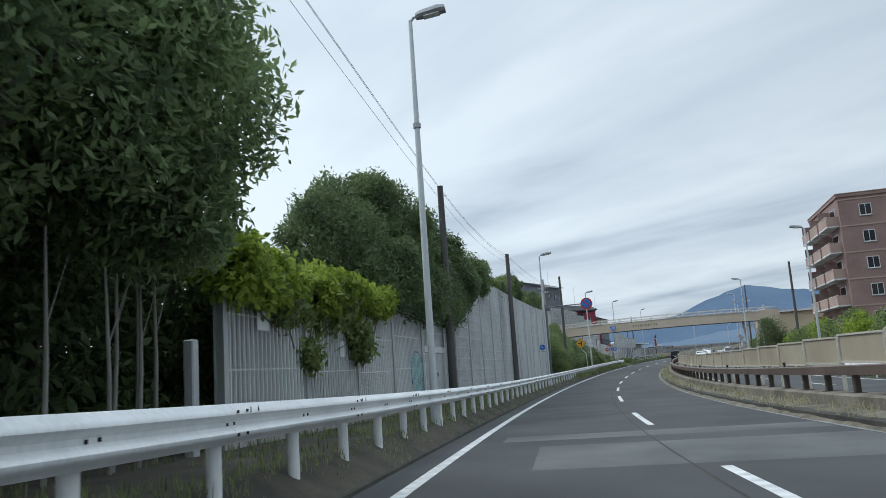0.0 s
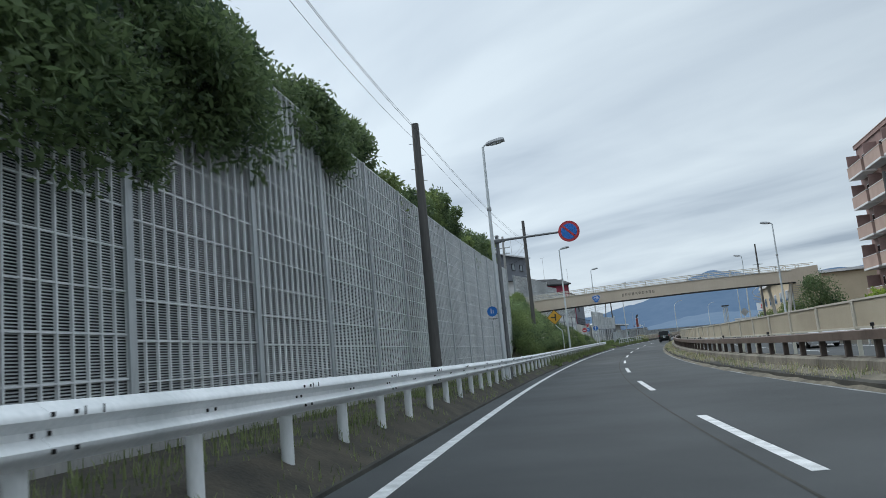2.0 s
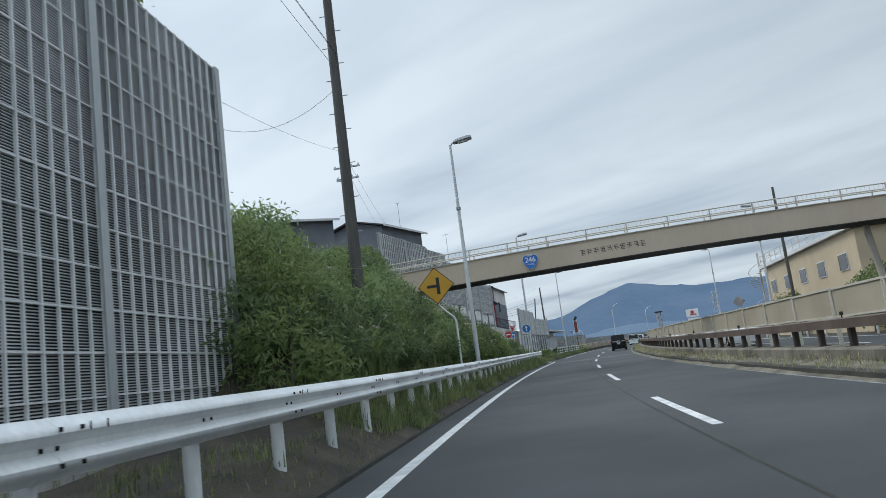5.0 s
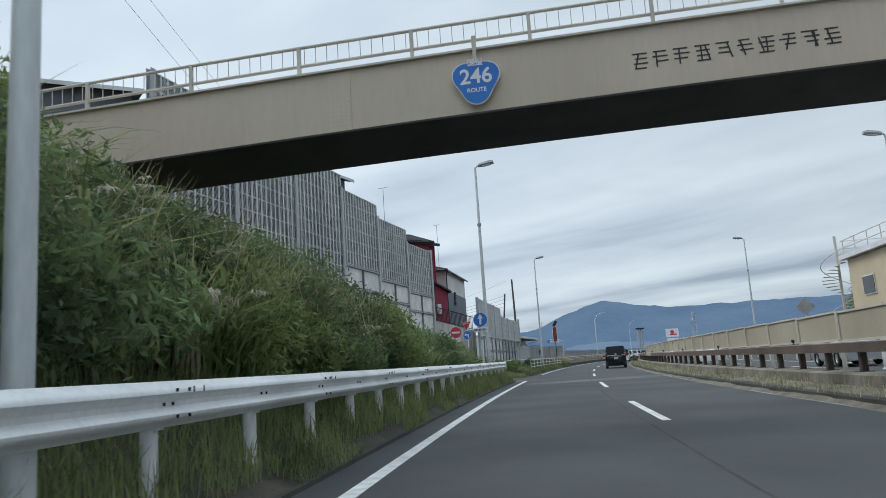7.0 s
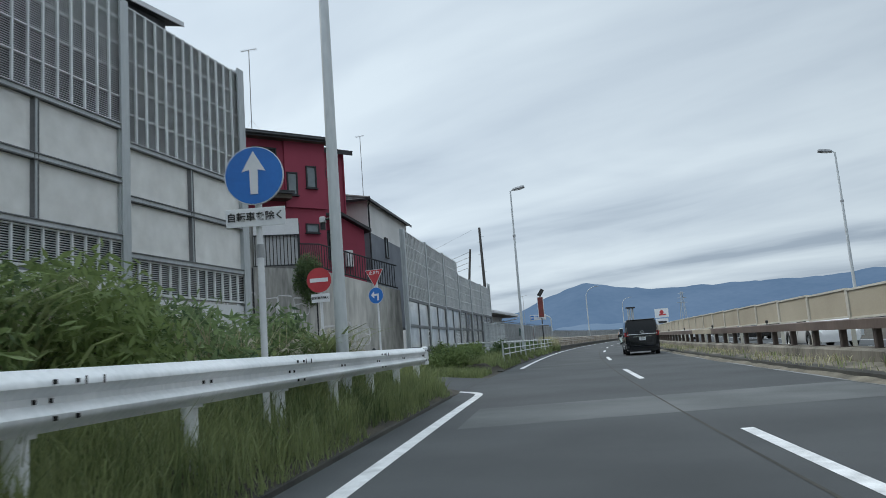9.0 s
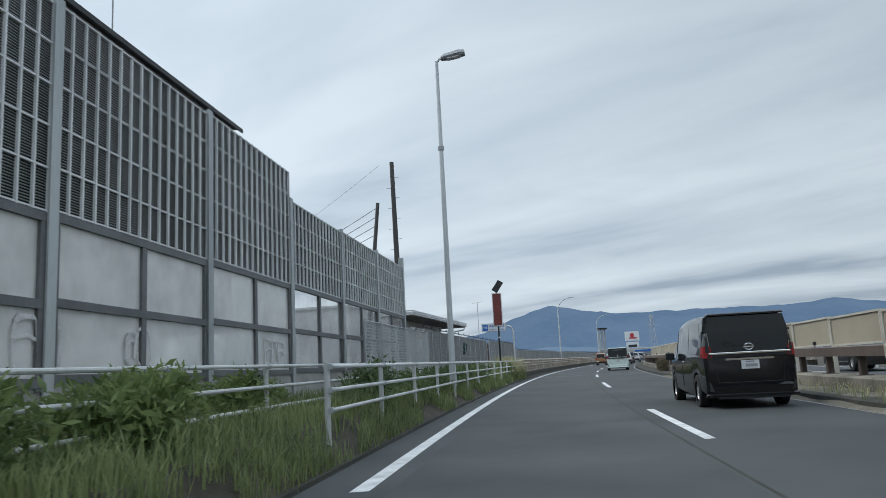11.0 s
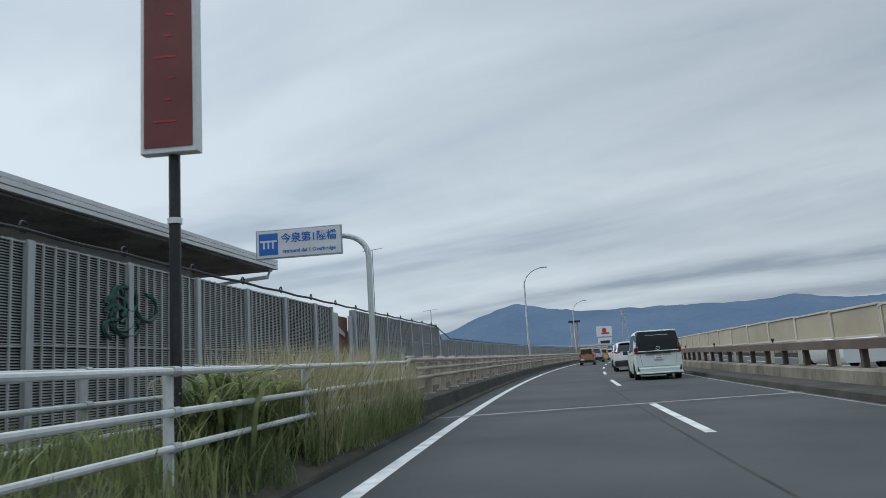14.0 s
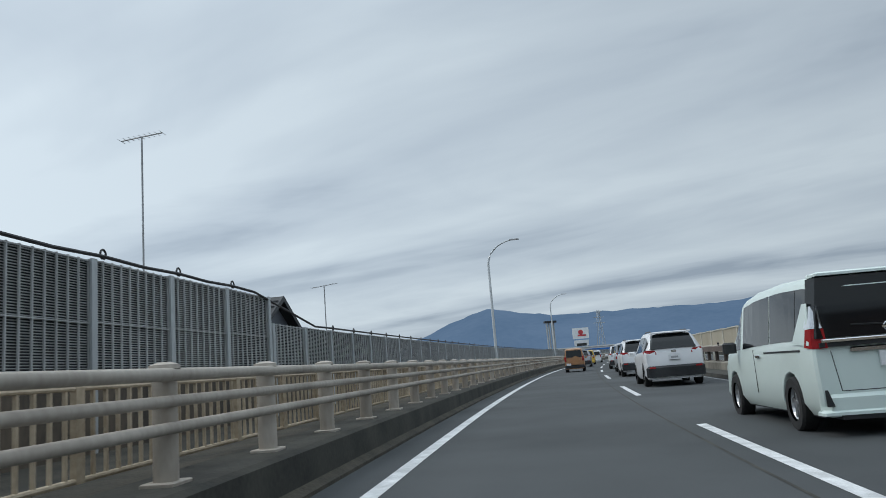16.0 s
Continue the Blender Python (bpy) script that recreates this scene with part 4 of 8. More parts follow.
tree(26.2, -5.4, 8, [(0, 0, 6.2, 3.2, 1.9, 2.2), (2.2, 0.7, 7.2, 2.4, 1.6, 1.5), (-2.4, 0.2, 5.6, 2.2, 1.7, 1.8), (2.8, 1.2, 4.6, 2.6, 1.2, 1.5), (-1.6, 1.8, 4.5, 2.6, 1.0, 1.3), (1.4, 2.0, 4.3, 2.6, 1.0, 1.2)], 95000, 0.08, LEAFD, 3, "dark rounded broadleaf tree behind the barrier", 0.2)
tree(32.8, -5.5, 8.5, [(0, 0, 6.9, 3.4, 1.9, 1.9), (0.5, 1.3, 5.2, 3.4, 1.3, 1.7), (-2.6, 1.2, 4.8, 2.4, 1.2, 1.5), (3, 0.6, 6.8, 2.4, 1.7, 1.8), (0.3, 2.0, 4.4, 3.0, 0.9, 1.2)], 95000, 0.08, LEAFD, 4, "dense dark tree overhanging the barrier gate", 0.2)
tree(39.6, -5.5, 8.5, [(0, 0, 6.8, 3.4, 1.8, 1.7), (-1, 1.5, 5.8, 3.0, 1.1, 1.4), (2.6, 0.8, 6.7, 2.6, 1.4, 1.3), (-3.2, 1.4, 5.2, 2.2, 1.1, 1.4), (-2.4, 2.1, 5.7, 2.2, 0.8, 1.2)], 85000, 0.08, LEAFD, 5, "dense dark tree leaning over the tall barrier", 0.2)
tree(46.3, -5.2, 8.4, [(0, 0, 7.4, 3.6, 1.6, 1.3), (3, 0.3, 7.6, 2.4, 1.2, 0.9), (-2, 1.2, 6.6, 2.0, 0.9, 1.1)], 40000, 0.09, LEAFD, 6, "dark tree showing over the barrier's edge", 0.16)
for i, (y, top) in enumerate(((51.8, 8.0), (54.9, 8.0), (57.4, 8.2), (60.2, 8.9), (62.4, 9.3), (64.2, 9.0), (67.2, 7.8), (70.0, 8.5), (73.2, 8.8), (76.2, 8.8))):
    rr = random.Random(i)
    tree(y, -4.6, top, [(0, 0, top - 1.25, 1.5, 0.8, 0.9), (rr.uniform(-1, 1), 0.3, top - 1.6, 1.4, 0.7, 0.7), (rr.uniform(-0.8, 0.8), 0.55, top - 0.75, 0.8, 0.5, 0.45)], 6000, 0.09, LEAFD if i % 3 else LEAFM, 20 + i, "leafy tree top peeping over the tall barrier", 0.09)
# the wood before the barrier begins: slim trunks and dark undergrowth down to the rail
# pale glare over the wood is put in as lighter leaf colour
wood = random.Random(8)
for i in range(15):
    y, d = wood.uniform(-5.0, 8.8), wood.uniform(-5.4, -2.9)
    h = wood.uniform(5.0, 6.5)
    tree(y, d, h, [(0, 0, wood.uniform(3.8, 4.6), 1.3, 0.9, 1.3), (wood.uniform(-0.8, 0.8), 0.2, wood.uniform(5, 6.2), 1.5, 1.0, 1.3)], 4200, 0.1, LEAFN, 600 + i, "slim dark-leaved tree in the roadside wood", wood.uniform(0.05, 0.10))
for i in range(9):
    y = -7 + i * 2.05
    root = thing("wood_shrub", at_road(y, -5.2 + wood.uniform(-0.4, 0.4), 0.3), "dark undergrowth in the roadside wood", "shrub", "shrubs in the wood")
    bl = [((0.1, wood.uniform(-0.6, 0.6), 2.9), (0.9, 1.4, 0.8)), ((0, 0.4, 3.6), (0.9, 1.4, 1.0))]
    part("stem", Shape().tube([(0, 0, -0.2), (0.1, 0, 2.4)], [0.05, 0.02], 6), BARK, root)
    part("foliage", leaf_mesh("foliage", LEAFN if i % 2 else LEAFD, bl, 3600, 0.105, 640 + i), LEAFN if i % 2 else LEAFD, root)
for i in range(11):
    y = -9 + i * 2.0
    root = thing("wood_shrub", at_road(y, -7.0 + wood.uniform(-0.5, 0.5), 0.3), "tall dark thicket closing the roadside wood", "shrub", "shrubs in the wood")
    bl = [((0, 0, z), (1.1, 1.7, 1.1)) for z in (0.7, 1.9, 3.2, 4.4)]
    part("stem", Shape().tube([(0, 0, -0.2), (0.1, 0, 3.4)], [0.06, 0.02], 6), BARK, root)
    part("foliage", leaf_mesh("foliage", LEAFD, bl, 2800, 0.18, 670 + i), LEAFD, root)
for i in range(9):
    root = thing("wood_shrub", at_road(8.6 + i * 1.35, -5.5 + wood.uniform(-0.3, 0.3), 0.3), "dark thicket behind the barrier's start", "shrub", "shrubs in the wood")
    bl = [((0, 0, z), (0.9, 1.2, 0.9)) for z in (0.7, 1.9, 3.1)]
    part("stem", Shape().tube([(0, 0, -0.2), (0.1, 0, 2.6)], [0.06, 0.02], 6), BARK, root)
    part("foliage", leaf_mesh("foliage", LEAFD, bl, 2600, 0.145, 690 + i), LEAFD, root)
# bare pale stems standing at the wood's edge
for i, (y, d, h) in enumerate(((7.3, -3.5, 2.9), (8.35, -3.4, 2.6), (8.62, -3.55, 3.1), (9.05, -3.45, 2.8), (9.55, -3.5, 3.0), (9.75, -3.9, 2.7), (6.4, -3.6, 3.0), (5.2, -3.4, 2.8))):
    lean = wood.uniform(-0.12, 0.12)
    sapling = thing("sapling", at_road(y, d, 0.25), "bare pale stem in the shade of the wood", "sapling", "saplings in the wood")
    part("stem", Shape().tube([(0, 0, -0.2), (0.03, lean * 0.6, h * 0.5), (0, lean, h)], [0.035, 0.028, 0.015], 8), BARKP, sapling, smooth=True)
    part("twig", Shape().tube([(0.02, lean * 0.8, h * 0.62), (0.15, lean + 0.2, h * 0.9)], [0.012, 0.005], 5), BARKP, sapling)
# a short grey post at the barrier's start
ob = solid("steel_post", Shape().soft_box((0, 0, 0.9), (0.16, 0.2, 2.0), 0.02), BARPOST, "short grey steel post before the barrier's start", "post")
ob.matrix_world = at_road(10.6, -3.5, 0.2)

# the bright climber sprawling over the low barrier: many small sprays
climb = random.Random(21)


def climber(y0, y1, n, mat, label, seed, z_of, d=-3.45, count=420, size=0.085):
    root = thing("climbing_shrub", at_road((y0 + y1) / 2, d - 0.2, 0.3), label, "shrub")
    inv_ = root.matrix_world.inverted()
    bl = []
    for i in range(n):
        y = climb.uniform(y0, y1)
        lo, hi = z_of(y)
        z = climb.uniform(lo, hi)
        c = inv_ @ R(y, d + climb.uniform(-0.25, 0.30), z)
        bl.append((tuple(c), (climb.uniform(0.15, 0.38), climb.uniform(0.3, 0.8), climb.uniform(0.15, 0.42))))
    part("stem", trunk_shape((0, 0, -0.1), (0, 0, 2.6), 0.05, [b[0] for b in bl[:14]], seed), BARK, root)
    part("foliage", leaf_mesh("foliage", mat, bl, n * count, size, seed, 0.5, 0.2, droop=0.5), mat, root)


def main_drape(y):
    return (2.0 + 0.9 * abs(math.sin(y * 0.8)), 3.95 - 0.02 * abs(y - 17) ** 1.5)


climber(11.5, 20.6, 58, LEAFL, "bright yellow-green climber sprawling over the low barrier", 31, lambda y: (main_drape(y)[1] - 0.75, main_drape(y)[1]))
climber(13.0, 20.0, 44, LEAFM, "green inner leaves of the climber on the barrier", 32, lambda y: (main_drape(y)[0], main_drape(y)[1] - 0.3), -3.55)
climber(20.0, 22.6, 9, LEAFL, "bright climber tips along the barrier's top", 33, lambda y: (3.35, 4.0))
climber(11.5, 25.0, 34, LEAFM, "green leaves rising behind the climber", 34, lambda y: (3.55, 4.15), -4.4, 420, 0.08)

# the bank's undergrowth: shrub after shrub along the slope
bank = random.Random(77)
k = 0
for y in stations(79, 131.5, 2.1):
    for d, w in ((-2.3, 0.8), (-3.6, 1.1), (-5.0, 1.2)):
        fade = min(1, max(0.15, (134.5 - y) / 20))
        lift = ground_z(y, d)
        h = (1.25 if y < 104 else 1.2) * (0.6 + 0.4 * fade) * bank.uniform(0.75, 1.2)
        if d < -4 and (102.5 < y < 107.5 or y > 122):
            continue
        m = at_road(y + bank.uniform(-0.6, 0.6), d + bank.uniform(-0.3, 0.3), lift)
        root = thing("bank_shrub", m, "dense green undergrowth on the roadside bank", "shrub", "shrubs on the bank")
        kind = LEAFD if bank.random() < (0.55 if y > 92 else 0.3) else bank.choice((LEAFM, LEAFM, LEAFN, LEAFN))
        bl = [((0, 0, h * 0.5), (w, 1.4, h * 0.62)), ((bank.uniform(-0.4, 0.4), bank.uniform(-0.8, 0.8), h * 0.9), (w * 0.6, 0.8, h * 0.4)), ((0.5, bank.uniform(-0.7, 0.7), h * 0.3), (w * 0.6, 0.9, h * 0.35))]
        part("stem", Shape().tube([(0, 0, -0.2), (0.1, 0, h * 0.7)], [0.04, 0.015], 6), BARK, root)
        part("foliage", leaf_mesh("foliage", kind, bl, 3000, 0.078, 100 + k, 0.26, 0.4, droop=0.5), kind, root)
        k += 1

for i, (y, d, h) in enumerate(((99.2, -6.0, 2.0), (100.6, -6.2, 2.1), (102.0, -6.2, 3.0), (103.2, -6.4, 2.6), (97.6, -6.0, 1.7), (95.8, -6.2, 1.5))):
    root = thing("bank_shrub", at_road(y, d, ground_z(y, d)), "taller yellow-green bush crowning the bank", "shrub", "shrubs on the bank")
    part("stem", Shape().tube([(0, 0, -0.2), (0.1, 0, h * 0.7)], [0.05, 0.015], 6), BARK, root)
    part("foliage", leaf_mesh("foliage", LEAFM, [((0, 0, h * 0.5), (1.0, 1.0, h * 0.5)), ((0.2, 0.3, h * 0.8), (0.6, 0.7, h * 0.3))], 5000, 0.065, 880 + i, 0.3, 0.4), LEAFM, root)

# grass
rng = np.random.default_rng(5)


def grass_patch(name, y0, y1, d0, d1, n, height, width, mat, label, lean=0.5, thin=None):
    ys_, ds_ = rng.uniform(y0, y1, n), rng.uniform(d0, d1, n)
    if thin is not None:
        keep = np.array([noise.noise(Vector((a * 0.45, b * 1.2, thin))) > -0.05 for a, b in zip(ys_, ds_)])
        ys_, ds_ = ys_[keep], ds_[keep]
    spots = [R(a, b, ground_z(a, b) if b < 0 else 0.13 + 0.1 * (b - 7.1)) for a, b in zip(ys_, ds_)]
    ob = new(name, blade_mesh(name, mat, spots, height, width, int(rng.integers(1e6)), lean))
    return tagged(ob, label, "grass", kind="stuff")


grass_patch("verge_grass", -5, 90, -3.5, -1.0, 16000, 0.16, 0.008, GRASS, "thin short grass on the verge under the guard rail", thin=1.0)
grass_patch("verge_grass", 80, 134.9, -0.95, -0.6, 14000, 0.16, 0.006, GRASS, "short grass creeping over the kerb", 0.9, thin=8.0)
grass_patch("verge_grass", 147.8, 191, -1.1, -0.6, 12000, 0.26, 0.007, GRASS, "grass creeping over the kerb before the bridge", 0.9, thin=9.0)
grass_patch("verge_grass", -5, 80, -1.5, -0.62, 5000, 0.10, 0.006, GRASS, "sparse weeds along the verge edge", 0.9, thin=10.0)
grass_patch("verge_grass", 78, 134.4, -2.4, -0.8, 31000, 0.34, 0.007, GRASS, "long green grass under the guard rail", 0.8)
grass_patch("verge_grass", 143.3, 148.2, -4.6, -0.9, 9000, 0.28, 0.007, GRASS, "green grass at the side road's corner", 0.8)
grass_patch("verge_grass", 117, 134.8, -1.8, -0.7, 12000, 0.42, 0.007, GRASS, "tall green grass hanging over the kerb", 0.9)
grass_patch("bank_grass", 80, 107, -5.2, -1.9, 9000, 1.25, 0.020, GRASS, "strappy green grass over the bank's shrubs", 0.9, thin=11.0)
grass_patch("bank_grass", 99, 113, -5.4, -2.0, 7000, 1.45, 0.018, STRAW, "pale plumed grass on the bank", 0.7, thin=3.0)
grass_patch("bank_grass", 112, 130, -3.8, -1.9, 4200, 0.95, 0.014, STRAW, "pale grass along the bank's foot", 0.8, thin=3.5)
def plume_grass(y, d, h, blades, plumes, seed, label="arching clump of tall silver-plumed grass on the bank"):
    """A tuft of long arching blades with feathery plumes over them."""
    rr = np.random.default_rng(seed)
    root = thing("plume_grass", at_road(y, d, ground_z(y, d) - 0.05), label, "grass", "clumps of tall grass")
    s = Shape()

    def arch(length, reach, a, base):
        out = []
        for q in (0.0, 0.35, 0.65, 0.88, 1.0):
            r_ = reach * q**2.2
            out.append(Vector((base[0] + math.cos(a) * r_, base[1] + math.sin(a) * r_, length * (q - 0.42 * q**3.2))))
        return out

    for _ in range(blades):
        a, ln = rr.uniform(0, 6.283), h * rr.uniform(0.7, 1.5)
        pts = arch(ln, ln * rr.uniform(0.35, 0.8), a, rr.normal(0, 0.16, 2))
        w = rr.uniform(0.014, 0.030)
        sd = Vector((-math.sin(a), math.cos(a), 0))
        s.loft([[p - sd * w * k, p + sd * w * k] for p, k in zip(pts, (0.7, 1.0, 0.9, 0.5, 0.06))], None, False, False)
    part("blades", s, LEAFM if seed % 3 == 0 else GRASS, root)
    f = Shape()
    for _ in range(plumes):
        a, ln = rr.uniform(0, 6.283), h * rr.uniform(1.15, 1.6)
        pts = arch(ln, ln * rr.uniform(0.2, 0.5), a, rr.normal(0, 0.12, 2))
        f.tube(pts[:4], 0.005, 4, False)
        for k in range(34):
            t = k / 33
            p = pts[2].lerp(pts[3], t * 2) if t < 0.5 else pts[3].lerp(pts[4], t * 2 - 1)
            v = Vector((math.cos(a) * 0.6 + rr.normal(0, 0.5), math.sin(a) * 0.6 + rr.normal(0, 0.5), rr.normal(-0.5, 0.3))).normalized() * rr.uniform(0.06, 0.15)
            n_ = v.cross(Vector((0, 0, 1))).normalized() * 0.010
            f.add([p - n_, p + n_, p + v], [(0, 1, 2)])
    part("plumes", f, PLUME, root, "pale silvery plumes")


tuft = random.Random(55)
for i in range(44):
    y = 82.5 + i * 0.7 + tuft.uniform(-0.4, 0.4)
    plume_grass(y, tuft.uniform(-4.4, -1.9), tuft.uniform(1.15, 1.65) if y < 103 else tuft.uniform(0.85, 1.2), 150, 14 if y > 98 else 4, 3000 + i)
for i in range(6):
    plume_grass(184.0 + i * 0.85, tuft.uniform(-1.8, -1.2), tuft.uniform(0.75, 1.1) * (1 - 0.06 * i), 110, 5, 3200 + i, "tall pale-stalked grass clump before the bridge railing")
for i in range(16):
    y = 112.5 + i * 1.1 + tuft.uniform(-0.4, 0.4)
    plume_grass(y, tuft.uniform(-3.0, -1.7), tuft.uniform(0.95, 1.3), 130, 5, 3100 + i)

for i, (y, d) in enumerate(((145.4, -3.6), (146.6, -2.9), (147.4, -2.2), (146.2, -4.0), (148.6, -3.2), (150.2, -2.7), (152.0, -3.1), (153.6, -2.8), (155.4, -3.2), (157.2, -1.6), (160.0, -1.5), (163.2, -1.6), (149.4, -2.0), (166.6, -1.5), (169.8, -1.6), (173.0, -1.5), (176.2, -1.7))):
    h = bank.uniform(0.6, 0.9)
    root = thing("verge_shrub", at_road(y, d, ground_z(y, d) - 0.03), "low dark green bush on the verge", "shrub", "bushes on the verge")
    part("stem", Shape().tube([(0, 0, -0.2), (0.05, 0, h * 0.6)], [0.03, 0.012], 6), BARK, root)
    part("foliage", leaf_mesh("foliage", LEAFD if y > 156 else LEAFM, [((0, 0, h * 0.4), (0.6, 0.9, h * 0.5)), ((0.1, 0.4, h * 0.7), (0.4, 0.5, h * 0.35))], 2000, 0.07, 800 + i, 0.3, 0.2), LEAFD if y > 156 else LEAFM, root)
grass_patch("verge_grass", 147.6, 171, -3.7, -0.9, 9000, 0.34, 0.010, GRASS, "rough green grass beside the side road", 0.7)
grass_patch("verge_grass", 169, 191.5, -2.4, -0.7, 8500, 0.42, 0.010, GRASS, "overgrown green grass among the pipe railings", 0.8, thin=4.0)
grass_patch("dry_grass", 185.5, 191.6, -2.2, -0.75, 3600, 0.95, 0.010, STRAW, "tall dry grass at the bridge railing's end", 0.8)
grass_patch("verge_grass", 185.0, 191.8, -2.1, -0.7, 4500, 0.5, 0.011, GRASS, "green grass under the dry stalks", 0.9)
grass_patch("median_weeds", 0, 110, 7.15, 8.0, 4200, 0.17, 0.009, STRAW, "dry weeds along the median kerb", 0.9, thin=5.0)
grass_patch("median_weeds", 30, 180, 7.2, 8.0, 2400, 0.18, 0.009, GRASS, "green weeds in the median gutter", 0.9, thin=6.0)
grass_patch("median_weeds", 110, 180, 7.15, 8.0, 2600, 0.17, 0.009, STRAW, "dry weeds at the foot of the median wall", 0.9, thin=7.0)
for i, (y, h) in enumerate(((186.0, 0.8), (187.3, 0.65))):
    root = thing("median_shrub", at_road(y, 7.65, 0.15), "withered brown bush grown from the median kerb", "shrub", "bushes on the median")
    part("stem", Shape().tube([(0, 0, -0.1), (0.05, 0, h * 0.6)], [0.02, 0.008], 6), BARK, root)
    part("foliage", leaf_mesh("foliage", WITHER, [((0, 0, h * 0.45), (0.35, 0.7, h * 0.5)), ((-0.1, 0.3, h * 0.7), (0.25, 0.4, h * 0.3))], 1800, 0.05, 960 + i, 0.25, 0.2), WITHER, root)

# ---- signs, lamps, poles and wires ----
def word(text, size, m, parent, mat, name="lettering", lift=0.003):
    """Raised flat lettering, centred, facing -y of m."""
    cu = bpy.data.curves.new(name, "FONT")
    cu.body, cu.size, cu.align_x, cu.align_y, cu.extrude = text, size, "CENTER", "CENTER", 0.002
    cu.offset = size * 0.018
    ob = new(name, cu)
    me = bpy.data.meshes.new_from_object(ob.evaluated_get(bpy.context.evaluated_depsgraph_get()))
    bpy.data.objects.remove(ob)
    me.materials.clear()
    me.materials.append(mat)
    return part(name, me, mat, parent, at=m @ pose(0, -lift, 0, 90, 0, 0))


def street_lamp(y, d, height, label, arm=0.55, turn=0.0, head_tilt=8, group="street lamps"):
    root = thing("street_lamp", at_road(y, d, 0.2, turn), label, "street lamp", group)
    part("base", Shape().tube([(0, 0, -0.1), (0, 0, 0.9)], [0.115, 0.105], 14), POLEG, root, smooth=True)
    part("pole", Shape().tube([(0, 0, 0.9), (0, 0, height * 0.55), (0, 0, height)], [0.092, 0.076, 0.05], 14), POLEG, root, smooth=True)
    part("arm", Shape().tube([(0, 0, height - 0.05), (0.08, 0, height + 0.06), (arm * 0.5, 0, height + 0.1)], [0.04, 0.04, 0.035], 8), POLEG, root, smooth=True)
    hd = Shape()
    rings = [[(x, w * sy, z) for sy, z in ((-1, -0.02), (-0.8, 0.07 * w / 0.14), (0.8, 0.07 * w / 0.14), (1, -0.02), (0.7, -0.08), (-0.7, -0.08))] for x, w in ((-0.05, 0.08), (0.1, 0.15), (0.56, 0.18), (0.74, 0.13))]
    hd.loft(rings, None, True)
    h = part("head", hd, SGREY, root, smooth=True, at=Matrix.Translation((arm * 0.35, 0, height + 0.1)) @ pose(0, 0, 0, 0, -head_tilt, 0))
    part("lens", Shape().soft_box((0.36, 0, -0.085), (0.42, 0.22, 0.04), 0.012), METALW, h)
    part("clamp", Shape().tube([(0, 0, height * 0.72), (0, 0, height * 0.72 + 0.12)], 0.10, 10), SGREY, root)
    return root


street_lamp(18.1, -1.18, 10.3, "tall grey steel street lamp behind the guard rail")
street_lamp(57.4, -1.14, 9.75, "tall grey street lamp in front of the noise barrier")
street_lamp(96.6, -1.16, 9.9, "tall grey street lamp at the leafy bank")
street_lamp(128.5, -1.20, 10.5, "tall grey street lamp beside the guard rail")
# small grey box with a dark head, strapped to that lamp's pole
sensor = thing("sensor_box", Matrix.Translation((6.90, 128.61, 2.60)), "small grey box with a dark head strapped to the lamp pole", "sensor")
pole_foot = at_road(128.5, -1.20, 0).translation
part("housing", Shape().soft_box((0, 0, 0.03), (0.09, 0.11, 0.085), 0.012), METALW, sensor)
part("head", Shape().tube([(0, 0, -0.015), (0.0, 0, -0.12)], 0.04, 12), DARK, sensor, "dark round head")
part("bracket", Shape().tube([(0, 0, 0.03), (pole_foot.x - 6.90, pole_foot.y - 128.61, 0.03)], 0.018, 6), DARK, sensor)
street_lamp(165.4, -1.14, 10.6, "tall grey street lamp behind the pipe railing")
for y, d, h in ((20, 17.6, 9.8), (55.5, 17.4, 9.8), (92.6, 16.95, 9.7), (125.2, 17.6, 10.0), (160.0, 18.1, 10.55)):
    street_lamp(y, d, h, "street lamp on the far side of the opposite lanes", turn=180)


def curved_lamp(y, d, height):
    root = thing("street_lamp", at_road(y, d, 0.2), "curved-arm street lamp behind the long barrier", "street lamp", "curved street lamps")
    part("pole", Shape().tube([(0, 0, -0.2), (0, 0, height * 0.8)], [0.11, 0.08], 12), POLEG, root, smooth=True)
    pts = [(2.0 * (1 - math.cos(a)), 0, height * 0.8 + height * 0.17 * math.sin(a)) for a in np.linspace(0, 1.45, 9)]
    part("arm", Shape().tube(pts, [0.08 - 0.004 * i for i in range(9)], 10), POLEG, root, smooth=True)
    e = pts[-1]
    part("head", Shape().soft_box((e[0] + 0.25, 0, e[2] + 0.02), (0.7, 0.22, 0.10), 0.03), SGREY, root)


curved_lamp(250, -3.4, 9.9)
curved_lamp(299, -3.4, 9.9)


